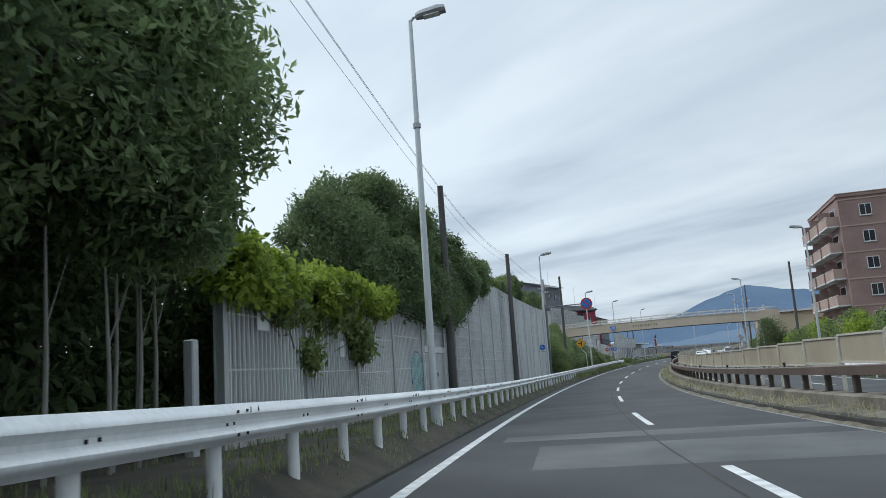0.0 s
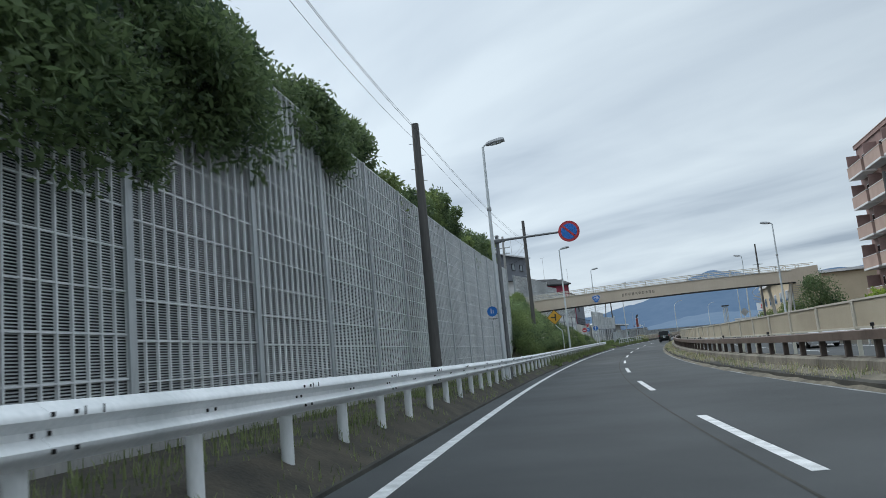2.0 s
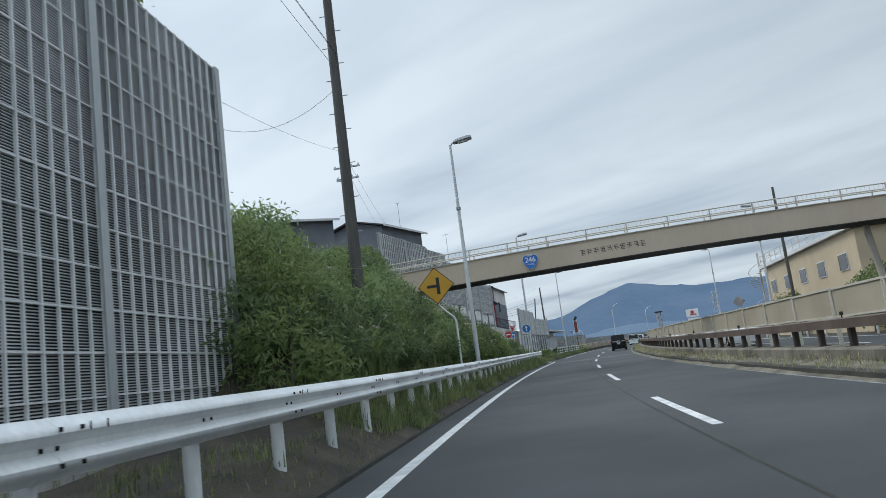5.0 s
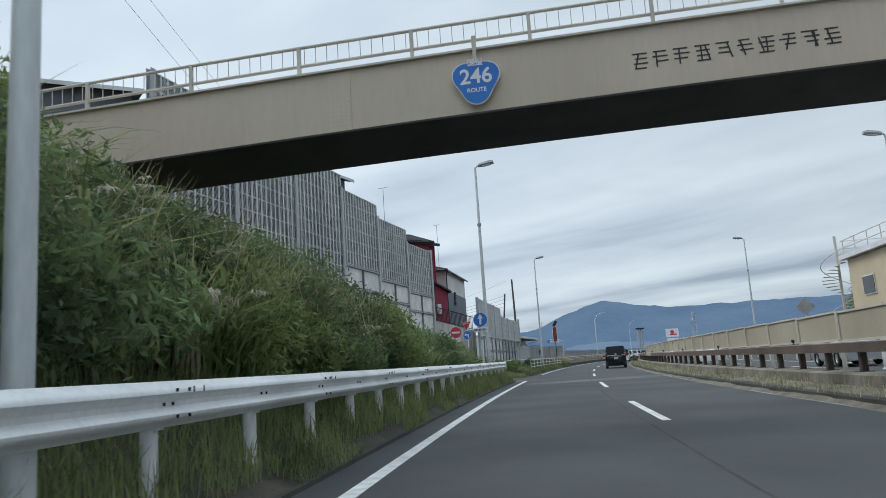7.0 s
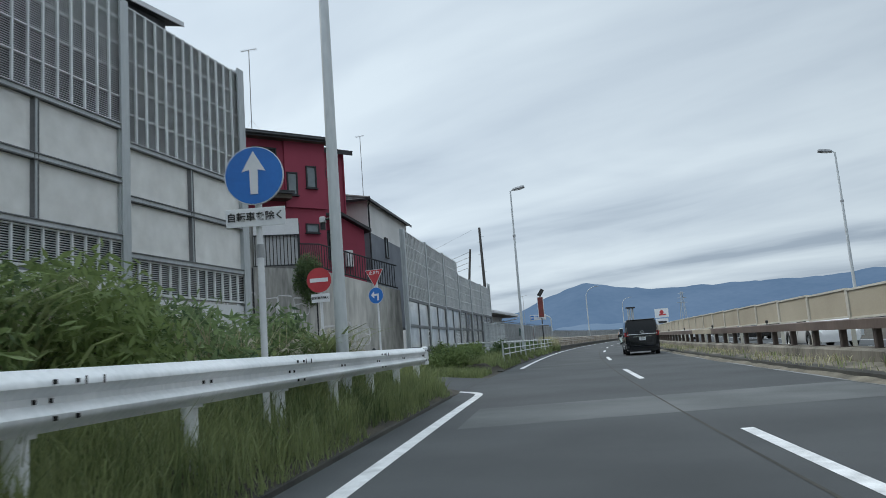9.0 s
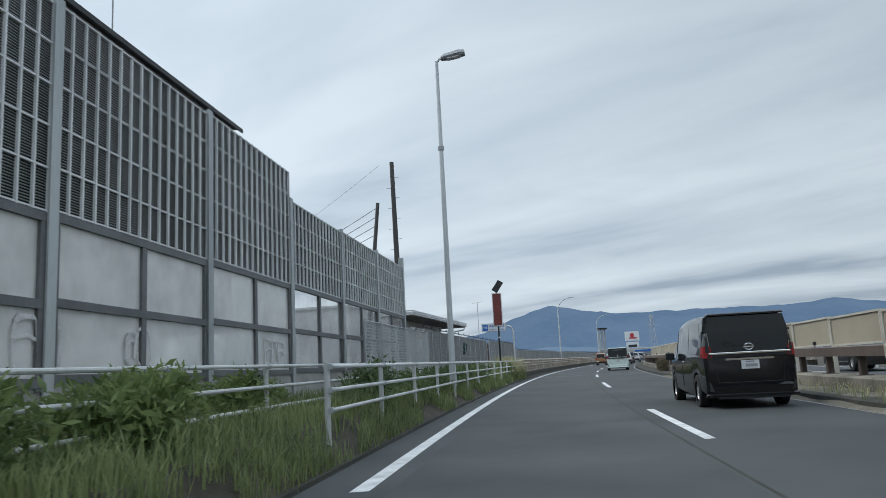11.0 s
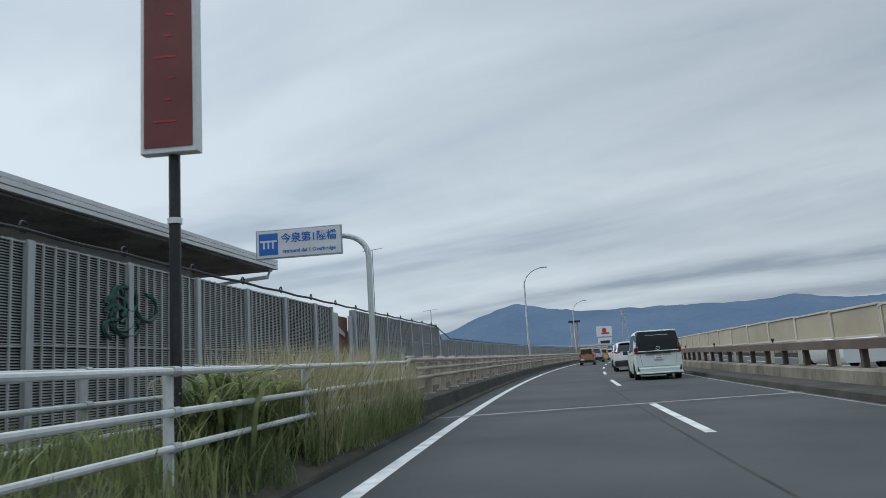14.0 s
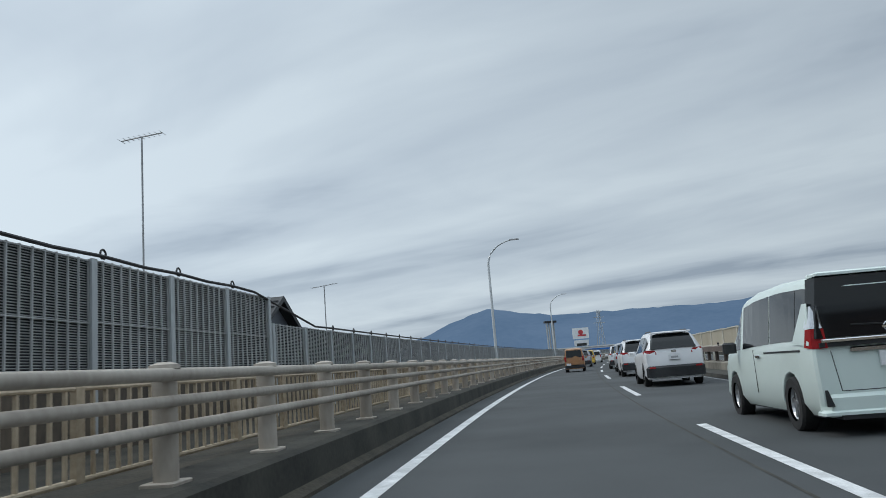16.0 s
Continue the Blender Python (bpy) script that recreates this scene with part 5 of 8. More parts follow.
def utility_pole(y, d, height, label, r=0.16, lean=0.0, rungs=True, arms=(), base_z=0.1, mat=None):
    m = at_road(y, d, base_z)
    root = thing("utility_pole", m, label, "utility pole", "utility poles")
    h = height - base_z
    part("shaft", Shape().tube([(0, 0, -0.2), (lean * 0.5, 0, h / 2), (lean, 0, h)], [r, r * 0.85, r * 0.66], 14), mat or POLEB, root, smooth=True)
    if rungs:
        for i, z in enumerate(np.arange(2.4, h - 0.3, 0.45)):
            s = 1 if i % 2 else -1
            x = lean * z / h
            part("rung", Shape().tube([(x, 0, z), (x + s * 0.27, 0, z)], 0.012, 6), BARPOST, root)
    for z, w in arms:
        part("crossarm", Shape().box((lean * z / h, 0, z), (w, 0.08, 0.08)), BARPOST, root)
        for x in (-w / 2 + 0.08, 0.25, w / 2 - 0.08):
            part("insulator", Shape().tube([(lean * z / h + x, 0, z), (lean * z / h + x, 0, z + 0.1), (lean * z / h + x, 0, z + 0.16)], [0.03, 0.045, 0.02], 8), SWHITE, root)
    return root


utility_pole(31.9, -3.05, 9.7, "dark brown pole standing before the barrier gate", 0.19)
utility_pole(51.8, -2.75, 9.5, "dark brown pole in front of the tall barrier", 0.19)
utility_pole(84.8, -2.6, 11.25, "tall dark pole with cables above the bank", 0.17)
utility_pole(86.5, -7.5, 10.4, "grey concrete pole with crossarms behind the bank", 0.15, arms=((8.6, 1.4), (7.9, 1.2), (7.4, 1.0)), mat=CONCL, rungs=False, base_z=2)
utility_pole(104.0, -7.45, 13.0, "grey concrete pole with cables beyond the footbridge", 0.16, arms=((9.8, 1.4), (9.2, 1.2)), mat=CONCL, rungs=False, base_z=2)
utility_pole(174.3, -4.42, 9.95, "tall dark utility pole with climbing rungs", 0.135, lean=-0.15)
utility_pole(176.6, -6.6, 8.6, "leaning stay pole beside the utility pole", 0.12, lean=0.9, rungs=False)
utility_pole(125.5, 19.4, 11.6, "dark utility pole beyond the opposite lanes", 0.14, arms=((8.9, 1.2),), rungs=False)
utility_pole(70.2, 18.9, 9.3, "dark slim pole beside the opposite carriageway", 0.13, rungs=False)


def wire(a, b, sag, r=0.006, label="thin black overhead cable"):
    a, b = Vector(a), Vector(b)
    pts = [a.lerp(b, t) - Vector((0, 0, sag * 4 * t * (1 - t))) for t in np.linspace(0, 1, 13)]
    s = Shape().tube([p - a for p in pts], r, 5)
    ob = solid("overhead_cable", s, CABLE, label, "cable", group="overhead cables", smooth=True)
    ob.location = a


WIRE_D = -3.9
TOPS = [R(-20, WIRE_D, 9.4), R(31.9, -3.05, 9.6), R(51.8, -2.75, 9.4), R(84.8, -2.6, 9.7), R(104, -7.45, 10.8)]
for a, b in zip(TOPS, TOPS[1:]):
    for dx, dz in ((0, 0), (0.10, -0.22), (-0.06, -0.45)):
        wire(a + Vector((dx, 0, dz)), b + Vector((dx, 0, dz)), 0.4)
wire(R(86.5, -7.5, 10.2), R(104, -7.45, 12.6), 0.3)
wire(R(104, -7.45, 12.4), R(150, -16, 15), 0.6)
wire(R(104, -7.45, 11.6), R(150, -16.5, 14), 0.6)
wire(R(86.5, -7.5, 9.2), R(84.8, -2.6, 8.6), 0.9)
for k in range(4):
    wire(R(176.6, -5.85, 8.4 - 0.4 * k), R(200, -22, 8.0 - 0.3 * k), 0.3, 0.014)
wire(R(174.3, -5.1, 9.8), R(200, -23, 8.6), 0.3)


def ring_plate(root, parent, c, r, mats, y=0.0):
    """A round sign: dark back plate and coloured faces stacked towards the road users."""
    back = part("plate", Shape().disc((c[0], y, c[2]), r, 0.02, 40), SGREY, parent)
    k = 0
    for rr, mt in mats:
        part("face", Shape().disc((c[0], y - 0.004 - 0.004 * k, c[2]), rr, 0.003, 40), mt, parent)
        k += 1
    return back


def bar(c, w, h, deg, y, thick=0.003):
    a = radians(deg)
    o = [(c[0] + x * math.cos(a) - z * math.sin(a), c[2] + x * math.sin(a) + z * math.cos(a)) for x, z in ((-w / 2, -h / 2), (w / 2, -h / 2), (w / 2, h / 2), (-w / 2, h / 2))]
    return Shape().plate(o, y, thick)


# no-parking sign on its arm
m = at_road(59.0, -1.14, 0.1)
sg = thing("overhead_sign", m, "round blue and red no-parking sign on a long steel arm", "road sign")
part("post", Shape().tube([(0, 0, -0.2), (0, 0, 6.25)], [0.088, 0.078], 14), POLED, sg, smooth=True)
part("cap", Shape().tube([(0, 0, 6.25), (0, 0, 6.3)], [0.10, 0.07], 14), POLED, sg)
part("arm", Shape().tube([(-0.15, 0, 6.06), (2.75, 0, 6.12)], [0.055, 0.045], 10), POLED, sg, smooth=True)
part("bracket", Shape().soft_box((0, -0.02, 6.05), (0.34, 0.30, 0.14), 0.03).soft_box((0.25, 0, 6.06), (0.18, 0.18, 0.13), 0.02), POLED, sg)
c = (3.1, 0, 6.10)
ring_plate(sg, sg, c, 0.45, ((0.45, SRED), (0.335, SBLUE)), -0.06)
part("slash", bar(c, 0.72, 0.085, -45, -0.076), SRED, sg)
# footway sign on the same post
fs = thing("footway_sign", at_road(59.0, -1.14, 0.1), "round blue footway sign with a white name plate", "road sign")
for z in (3.14, 2.94):
    part("bracket", Shape().tube([(0, -0.09, z), (-0.56, -0.09, z)], 0.022, 8), POLED, fs)
    part("clamp", Shape().tube([(0, 0, z - 0.04), (0, 0, z + 0.04)], 0.098, 12), POLED, fs)
ring_plate(fs, fs, (-0.5, 0, 3.05), 0.215, ((0.215, SBLUE),), -0.13)
part("symbol", bar((-0.545, 0, 3.07), 0.035, 0.2, 0, -0.14), SWHITE, fs)
part("symbol", bar((-0.46, 0, 3.03), 0.03, 0.13, 0, -0.14), SWHITE, fs)
part("name_plate", Shape().soft_box((-0.49, -0.13, 2.73), (0.44, 0.016, 0.14), 0.004), SWHITE, fs)
word("歩行者優先", 0.08, Matrix.Translation((-0.49, -0.139, 2.73)), fs, SBLACK)

# junction warning sign
m = at_road(91.9, -1.2, 0.3, -4)
wg = thing("warning_sign", m, "orange diamond warning sign with a black side-road mark", "road sign")
part("post", Shape().tube([(0, 0, -0.2), (0, 0, 2.3), (-0.06, 0, 2.42), (-0.44, 0, 2.78), (-0.52, 0, 2.92), (-0.54, 0, 3.3), (-0.54, 0, 3.9)], 0.038, 10), POLEG, wg, smooth=True)
c = (-0.54, 0, 3.56)
for s_, mt, y in ((0.645, SBLACK, -0.06), (0.612, SORANGE, -0.066)):
    part("plate" if mt is SBLACK else "face", Shape().plate([(c[0] + x * s_, c[2] + z * s_) for x, z in ((-1, 0), (-0.96, -0.04), (-0.04, -0.96), (0.04, -0.96), (0.96, -0.04), (1, 0), (0.96, 0.04), (0.04, 0.96), (-0.04, 0.96), (-0.96, 0.04))], y, 0.02 if mt is SBLACK else 0.004), mt, wg)
part("mark", bar((c[0] + 0.08, 0, c[2] - 0.01), 0.115, 0.58, 0, -0.071), SBLACK, wg)
part("mark", bar((c[0] - 0.14, 0, c[2] - 0.01), 0.34, 0.10, 0, -0.071), SBLACK, wg)

# one-way arrow sign
m = at_road(125.27, -1.12, 0.3, 6)
ar = thing("arrow_sign", m, "round blue sign with a white upward arrow on a white post", "road sign")
part("post", Shape().tube([(0.02, 0.03, -0.3), (0.02, 0.03, 3.0)], 0.035, 10), SWHITE, ar, smooth=True)
c = (0, 0, 2.72)
ring_plate(ar, ar, c, 0.31, ((0.31, SWHITE), (0.30, SBLUE)), -0.03)
part("arrow", Shape().plate([(-0.04, 2.52), (0.04, 2.52), (0.045, 2.78), (0.125, 2.76), (0, 2.98), (-0.125, 2.76), (-0.045, 2.78)], -0.045, 0.003), SWHITE, ar)
part("name_plate", Shape().soft_box((0.0, -0.03, 2.28), (0.62, 0.016, 0.19), 0.004), SWHITE, ar)
word("自転車を除く", 0.10, Matrix.Translation((0, -0.039, 2.28)), ar, SBLACK)
part("label_strip", Shape().tube([(0.02, 0.03, 1.86), (0.02, 0.03, 2.0)], 0.037, 10), SGREY, ar)

# no-entry sign
m = at_road(136.4, -3.88, 0.0, 4)
ne = thing("no_entry_sign", m, "round red no-entry sign with a white bar on a white post", "road sign")
part("post", Shape().tube([(0.02, 0.03, -0.1), (0.02, 0.03, 3.2)], 0.035, 10), SWHITE, ne, smooth=True)
c = (0, 0, 3.0)
ring_plate(ne, ne, c, 0.31, ((0.31, SRED),), -0.03)
part("bar", bar(c, 0.46, 0.10, 0, -0.042), SWHITE, ne)
part("name_plate", Shape().soft_box((0.02, -0.03, 2.55), (0.46, 0.016, 0.21), 0.004), SWHITE, ne)
word("自転車を除く", 0.075, Matrix.Translation((0.02, -0.039, 2.55)), ne, SBLACK)

# stop sign and left-turn arrow
m = at_road(144.2, -4.4, 0.1, -14)
yd = thing("stop_sign", m, "red triangular stop sign above a round blue arrow sign", "road sign")
part("post", Shape().tube([(0.03, 0.03, -0.1), (0.03, 0.03, 3.7)], 0.035, 10), SWHITE, yd, smooth=True)
tri_ = lambda s: [(-0.36 * s, 0.2 * s), (0, -0.42 * s), (0.36 * s, 0.2 * s)]
part("plate", Shape().plate([(x - 0.02, z + 3.72) for x, z in tri_(1.0)], -0.03, 0.02), SWHITE, yd)
part("face", Shape().plate([(x - 0.02, z + 3.72) for x, z in tri_(0.93)], -0.036, 0.004), SRED, yd)
word("止まれ", 0.14, Matrix.Translation((-0.02, -0.038, 3.80)), yd, SWHITE)
ring_plate(yd, yd, (0, 0, 3.0), 0.29, ((0.29, SWHITE), (0.28, SBLUE)), -0.03)
part("arrow", Shape().plate([(0.05, 2.82), (0.12, 2.82), (0.12, 3.06), (-0.06, 3.06), (-0.06, 3.15), (-0.2, 3.02), (-0.06, 2.90), (-0.06, 2.99), (0.05, 2.99)], -0.045, 0.003), SWHITE, yd)

# solar-powered display
m = at_road(183.5, -1.35, 0.2, 3)
so = thing("display_board", m, "tall narrow dark red display board with a solar panel on top", "display sign")
part("post", Shape().tube([(0, 0.06, -0.2), (0, 0.06, 4.9)], 0.05, 10), DARK, so, smooth=True)
part("case", Shape().soft_box((0, 0, 3.78), (0.52, 0.12, 1.82), 0.01), SWHITE, so)
part("screen", Shape().box((0, -0.062, 3.78), (0.44, 0.012, 1.73)), LEDRED, so)
for k in range(7):
    part("mark", Shape().box((0.03 * (k % 3 - 1), -0.07, 3.15 + 0.2 * k), (0.2 if k % 3 == 0 else 0.06, 0.006, 0.018)), SRED, so)
part("bracket", Shape().tube([(0, 0.06, 4.68), (0.02, 0.05, 4.95)], 0.03, 8), DARK, so)
part("solar_panel", Shape().box((0, 0, 0), (0.34, 0.74, 0.035)), TYRE, so, at=Matrix.Translation((0.08, 0.02, 5.06)) @ pose(0, 0, 0, 64, 32, 0))
part("label_strip", Shape().tube([(0, 0.06, 2.25), (0, 0.06, 2.3)], 0.064, 10), SWHITE, so)

# bridge name sign
m = at_road(189.8, -1.15, 0.25, 2)
bs = thing("bridge_sign", m, "white bridge name sign with blue letters on a bent grey post", "road sign")
pts = [(0, 0, -0.2), (0, 0, 2.75)] + [(-0.45 + 0.45 * math.cos(a), 0, 2.75 + 0.4 * math.sin(a)) for a in np.linspace(0.2, 1.5, 7)] + [(-1.9, 0, 3.17)]
part("post", Shape().tube(pts, 0.05, 12), POLEG, bs, smooth=True)
part("plate", Shape().soft_box((-1.2, -0.08, 3.08), (1.54, 0.03, 0.52), 0.01), SGREY, bs)
part("face", Shape().box((-1.2, -0.098, 3.08), (1.49, 0.008, 0.47)), SWHITE, bs)
part("symbol", Shape().soft_box((-1.74, -0.103, 3.08), (0.34, 0.006, 0.38), 0.002), SBLUE, bs)
part("symbol", bar((-1.74, 0, 3.13), 0.30, 0.03, 0, -0.109), SWHITE, bs)
for x in (-1.82, -1.74, -1.66):
    part("symbol", bar((x, 0, 3.06), 0.03, 0.12, 0, -0.109), SWHITE, bs)
word("今泉第1陸橋", 0.18, Matrix.Translation((-1.02, -0.103, 3.16)), bs, SBLUE)
word("Imaizumi dai 1 Overbridge", 0.088, Matrix.Translation((-1.02, -0.103, 2.94)), bs, SBLUE)
part("bracket", Shape().box((-0.9, -0.05, 3.17), (0.06, 0.08, 0.2)).box((-1.6, -0.05, 3.17), (0.06, 0.08, 0.2)), POLEG, bs)

# sign seen from behind on the far side
dg = thing("warning_sign", at_road(142.8, 18.1, 0), "diamond sign seen from its grey back", "road sign")
part("post", Shape().tube([(0, 0, -0.2), (0, 0, 3.9)], 0.04, 8), POLEG, dg)
part("plate", Shape().plate([(0.62 * x, 3.5 + 0.62 * z) for x, z in ((-1, 0), (0, -1), (1, 0), (0, 1))], -0.06, 0.02), SGREY, dg)

# ---- railings past the side road ----
def pipe_railing(y0, y1, d, zs, step, label, base=0.2, r=0.027):
    root = thing("pipe_railing", at_road((y0 + y1) / 2, d, base), label, "railing", "pipe railings")
    inv = root.matrix_world.inverted()
    top = zs[0] + 0.04
    pm = mesh_of(Shape().tube([(0, 0, -0.25), (0, 0, top - base)], 0.038, 10), "rail_post", PIPEW, True)
    cm = mesh_of(Shape().tube([(0, -0.05, 0), (0, 0.05, 0)], r + 0.012, 9), "sleeve", BARPOST, True)
    ys_ = list(stations(y0, y1, step))
    if y1 - ys_[-1] > 0.4:
        ys_.append(y1)
    for y in ys_:
        p = part("rail_post", pm, PIPEW, root, at=inv @ at_road(y, d, base))
        for z in zs:
            part("sleeve", cm, BARPOST, p, at=Matrix.Translation((0.05, 0, z - base)))
    for z in zs:
        pts = [inv @ R(y, d + 0.05, z) for y in ys_]
        part("rail", Shape().tube(pts, r, 9), PIPEW, root, smooth=True)
    return root


pipe_railing(152.0, 191.2, -0.95, (1.16, 0.87, 0.62), 3.14, "white steel pipe railing with three rails in the grass")
pipe_railing(147.8, 190.5, -2.35, (1.22, 0.92, 0.62), 3.1, "white pipe railing beside the barrier's foot")

# round reflector on a slim post where the pipe railing ends
marker = thing("road_marker", at_road(191.45, -1.0, 0.2), "pale round reflector on a slim white post", "marker post")
part("post", Shape().tube([(0, 0, -0.1), (0, 0, 1.14)], 0.022, 10), PIPEW, marker, smooth=True)
part("reflector", Shape().disc((0, -0.012, 1.19), 0.078, 0.03, 20), SGREY, marker)
part("clamp", Shape().soft_box((0, -0.06, 0.88), (0.12, 0.24, 0.10), 0.015), DARK, marker)

# bridge railing
br = thing("bridge_railing", at_road(215, -1.1, 0.42), "beige steel bridge railing with three pipe rails and stout posts", "railing")
inv = br.matrix_world.inverted()
pm = mesh_of(Shape().tube([(0, 0, 0), (0, 0, 0.80), (0, 0, 0.83)], [0.092, 0.09, 0.03], 14).soft_box((0, 0, 0.012), (0.26, 0.3, 0.03), 0.008), "post", BEIGE, True)
capm = mesh_of(Shape().tube([(0, 0, 0.80), (0, 0, 0.825), (0, 0, 0.855), (0, 0, 0.875)], [0.10, 0.118, 0.11, 0.05], 14), "cap", BEIGE, True)
ys_ = stations(192.75, 420, 2.05)
for y in ys_:
    p = part("post", pm, BEIGE, br, at=inv @ at_road(y, -1.1, 0.42))
    part("cap", capm, BEIGE, p)
for z, r in ((1.20, 0.05), (1.01, 0.044), (0.82, 0.044)):
    for i in range(0, len(ys_) - 1, 6):
        seg = ys_[i : i + 7]
        part("rail", Shape().tube([inv @ R(y, -1.02, z) for y in seg], r, 10), BEIGE, br, smooth=True)
loop = [R(192.75, -1.02, 1.20)] + [R(192.27 - 0.19 * math.sin(a), -1.04, 1.01 + 0.19 * math.cos(a)) for a in np.linspace(0, math.pi, 9)] + [R(192.75, -1.02, 0.82)]
part("end_loop", Shape().tube([inv @ p for p in loop], 0.048, 10), BEIGE, br, smooth=True)

fr_ = thing("bridge_railing", at_road(225, 17.3, 0.3), "pale steel bridge railing beyond the opposite carriageway", "railing")
inv = fr_.matrix_world.inverted()
ys_ = stations(189, 300, 2.05)
for y in ys_:
    p = part("post", pm, BEIGE, fr_, at=inv @ at_road(y, 17.3, 0.3))
    part("cap", capm, BEIGE, p)
for z, r in ((1.08, 0.05), (0.89, 0.044), (0.70, 0.044)):
    for i in range(0, len(ys_) - 1, 6):
        part("rail", Shape().tube([inv @ R(y, 17.22, z) for y in ys_[i : i + 7]], r, 10), BEIGE, fr_, smooth=True)
solid("kerb_opposite", sweep(189, 300, 4, [(16.95, -0.2), (16.95, 0.3), (17.6, 0.3), (17.6, -0.2)]), KERBD, "dark concrete bridge kerb beyond the opposite lanes", "kerb", "structure")

# yellowed baluster fence behind it
bf = thing("baluster_fence", at_road(205, -1.6, 0.42), "yellowed steel baluster fence along the footway", "fence")
inv = bf.matrix_world.inverted()
for z, r in ((1.15, 0.018), (0.52, 0.022)):
    part("rail", Shape().tube([inv @ R(y, -1.6, z) for y in stations(189, 262, 4)], r, 8), OCHRE, bf, smooth=True)
bm_ = mesh_of(Shape().box((0, 0, 0.31), (0.026, 0.026, 0.66)), "baluster", OCHRE)
wm_ = mesh_of(Shape().box((0, 0, 0.33), (0.05, 0.10, 0.66)), "fence_post", OCHRE)
for i, y in enumerate(stations(189, 225, 0.165)):
    part("baluster", bm_, OCHRE, bf, at=inv @ at_road(y, -1.6, 0.55))
for y in stations(189, 262, 1.4):
    part("fence_post", wm_, OCHRE, bf, at=inv @ at_road(y, -1.6, 0.5))
rest = Shape()
for y in stations(225.1, 262, 0.165):
    rest.box((0, 0, 0.31), (0.02, 0.02, 0.62), inv @ at_road(y, -1.6, 0.55))
tagged(part("baluster_rest", rest, OCHRE, bf), kind="stuff")

# cable along the top of the long barrier
cb = thing("barrier_cable", at_road(200, -3.8, 2.8), "black cable held in rings along the barrier's top", "cable")
inv = cb.matrix_world.inverted()
pts = [R(y, -3.8, 2.84 - 0.022 * (i % 2)) for i, y in enumerate(stations(175.7, 212.6, 1.01))] + [R(215.2, -3.8, 2.30)] + [R(y, -3.8, 2.31) for y in stations(216.6, 420, 2)]
part("cable", Shape().tube([inv @ p for p in pts], 0.024, 7), CABLE, cb, smooth=True)
ring = mesh_of(Shape().tube([(0, 0.062 * math.cos(a), 0.062 * math.sin(a) + 0.045) for a in np.linspace(-1.3, 4.4, 12)], 0.015, 6), "ring", CABLE)
for y in stations(175.7, 212, 2.02):
    part("ring", ring, CABLE, cb, at=inv @ at_road(y, -3.8, 2.82))
for y in stations(216.6, 330, 2.0):
    part("ring", ring, CABLE, cb, at=inv @ at_road(y, -3.8, 2.27))
# notice on the barrier
nt_ = thing("notice", at_road(174.5, -3.72, 2.25), "small yellow and white notice on the barrier", "notice")
part("plate", Shape().box((0, 0, 0.12), (0.02, 0.5, 0.30)), SORANGE, nt_)
part("plate", Shape().box((0, 0, -0.18), (0.02, 0.5, 0.28)), SWHITE, nt_)

# mesh fence before the clear panes
mf = thing("mesh_fence", at_road(168, -3.2, 0.3), "grey wire mesh fence in front of the clear panes", "fence")
inv = mf.matrix_world.inverted()
ys_ = stations(163.5, 173.5, 2.0)
for y in ys_:
    part("fence_post", Shape().tube([(0, 0, -0.2), (0, 0, 2.2)], 0.03, 8), BARPOST, mf, at=inv @ at_road(y, -3.2, 0.3))
for z in (2.45, 0.5):
    part("rail", Shape().tube([inv @ R(y, -3.2, z) for y in ys_], 0.022, 7), BARPOST, mf)
wires = Shape()
n = 120
for s in (1, -1):
    for i in range(-10, n + 10):
        ya, yb = 163.5 + i * 0.083, 163.5 + i * 0.083 + s * 0.85
        a, b = max(163.5, min(ya, yb)), min(173.3, max(ya, yb))
        if b - a < 0.05:
            continue
        f = lambda q: 0.52 + 1.9 * ((q - ya) / (yb - ya))
        wires.tube([inv @ R(a, -3.2, f(a)), inv @ R(b, -3.2, f(b))], 0.0055, 3, False)
tagged(part("wire_mesh", wires, BARPOST, mf), kind="stuff")

# ---- the footbridge ----
FACE = Vector((3.2, 104.5, 0))  # a point on its near face
BDIR = -9.3  # its turn: it crosses the road at right angles
bm0 = Matrix.Translation((FACE.x, FACE.y, 0)) @ pose(0, 0, 0, 0, 0, BDIR)
fb = thing("footbridge", bm0, "cream painted steel footbridge over the road", "footbridge")
X0, X1, XC, Z0, Z1, WID = -7.0, 22.6, 25.6, 4.28, 5.38, 1.85


def camber(x):
    """The girder rises a little to the middle."""
    t = (x - X0) / (XC - X0)
    return 0.30 * (1 - (2 * t - 1) ** 2) + 0.25 * t - 0.12


xs = np.linspace(X0, X1, 15)
for y, nm in ((0.0, "girder"), (WID - 0.03, "girder")):
    s = Shape()
    s.loft([[(x, y, Z0 + camber(x)), (x, y + 0.03, Z0 + camber(x)), (x, y + 0.03, Z1 + camber(x)), (x, y, Z1 + camber(x))] for x in xs], None, True)
    part(nm, s, CREAM, fb)
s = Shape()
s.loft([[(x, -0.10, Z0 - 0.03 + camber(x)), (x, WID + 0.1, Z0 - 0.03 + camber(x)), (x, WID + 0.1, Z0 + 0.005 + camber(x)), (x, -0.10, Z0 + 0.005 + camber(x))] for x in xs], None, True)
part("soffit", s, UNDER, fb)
s = Shape()
s.loft([[(x, -0.07, Z1 + camber(x)), (x, 0.10, Z1 + camber(x)), (x, 0.10, Z1 + 0.035 + camber(x)), (x, -0.07, Z1 + 0.035 + camber(x))] for x in xs], None, True)
part("top_flange", s, CREAMR, fb)
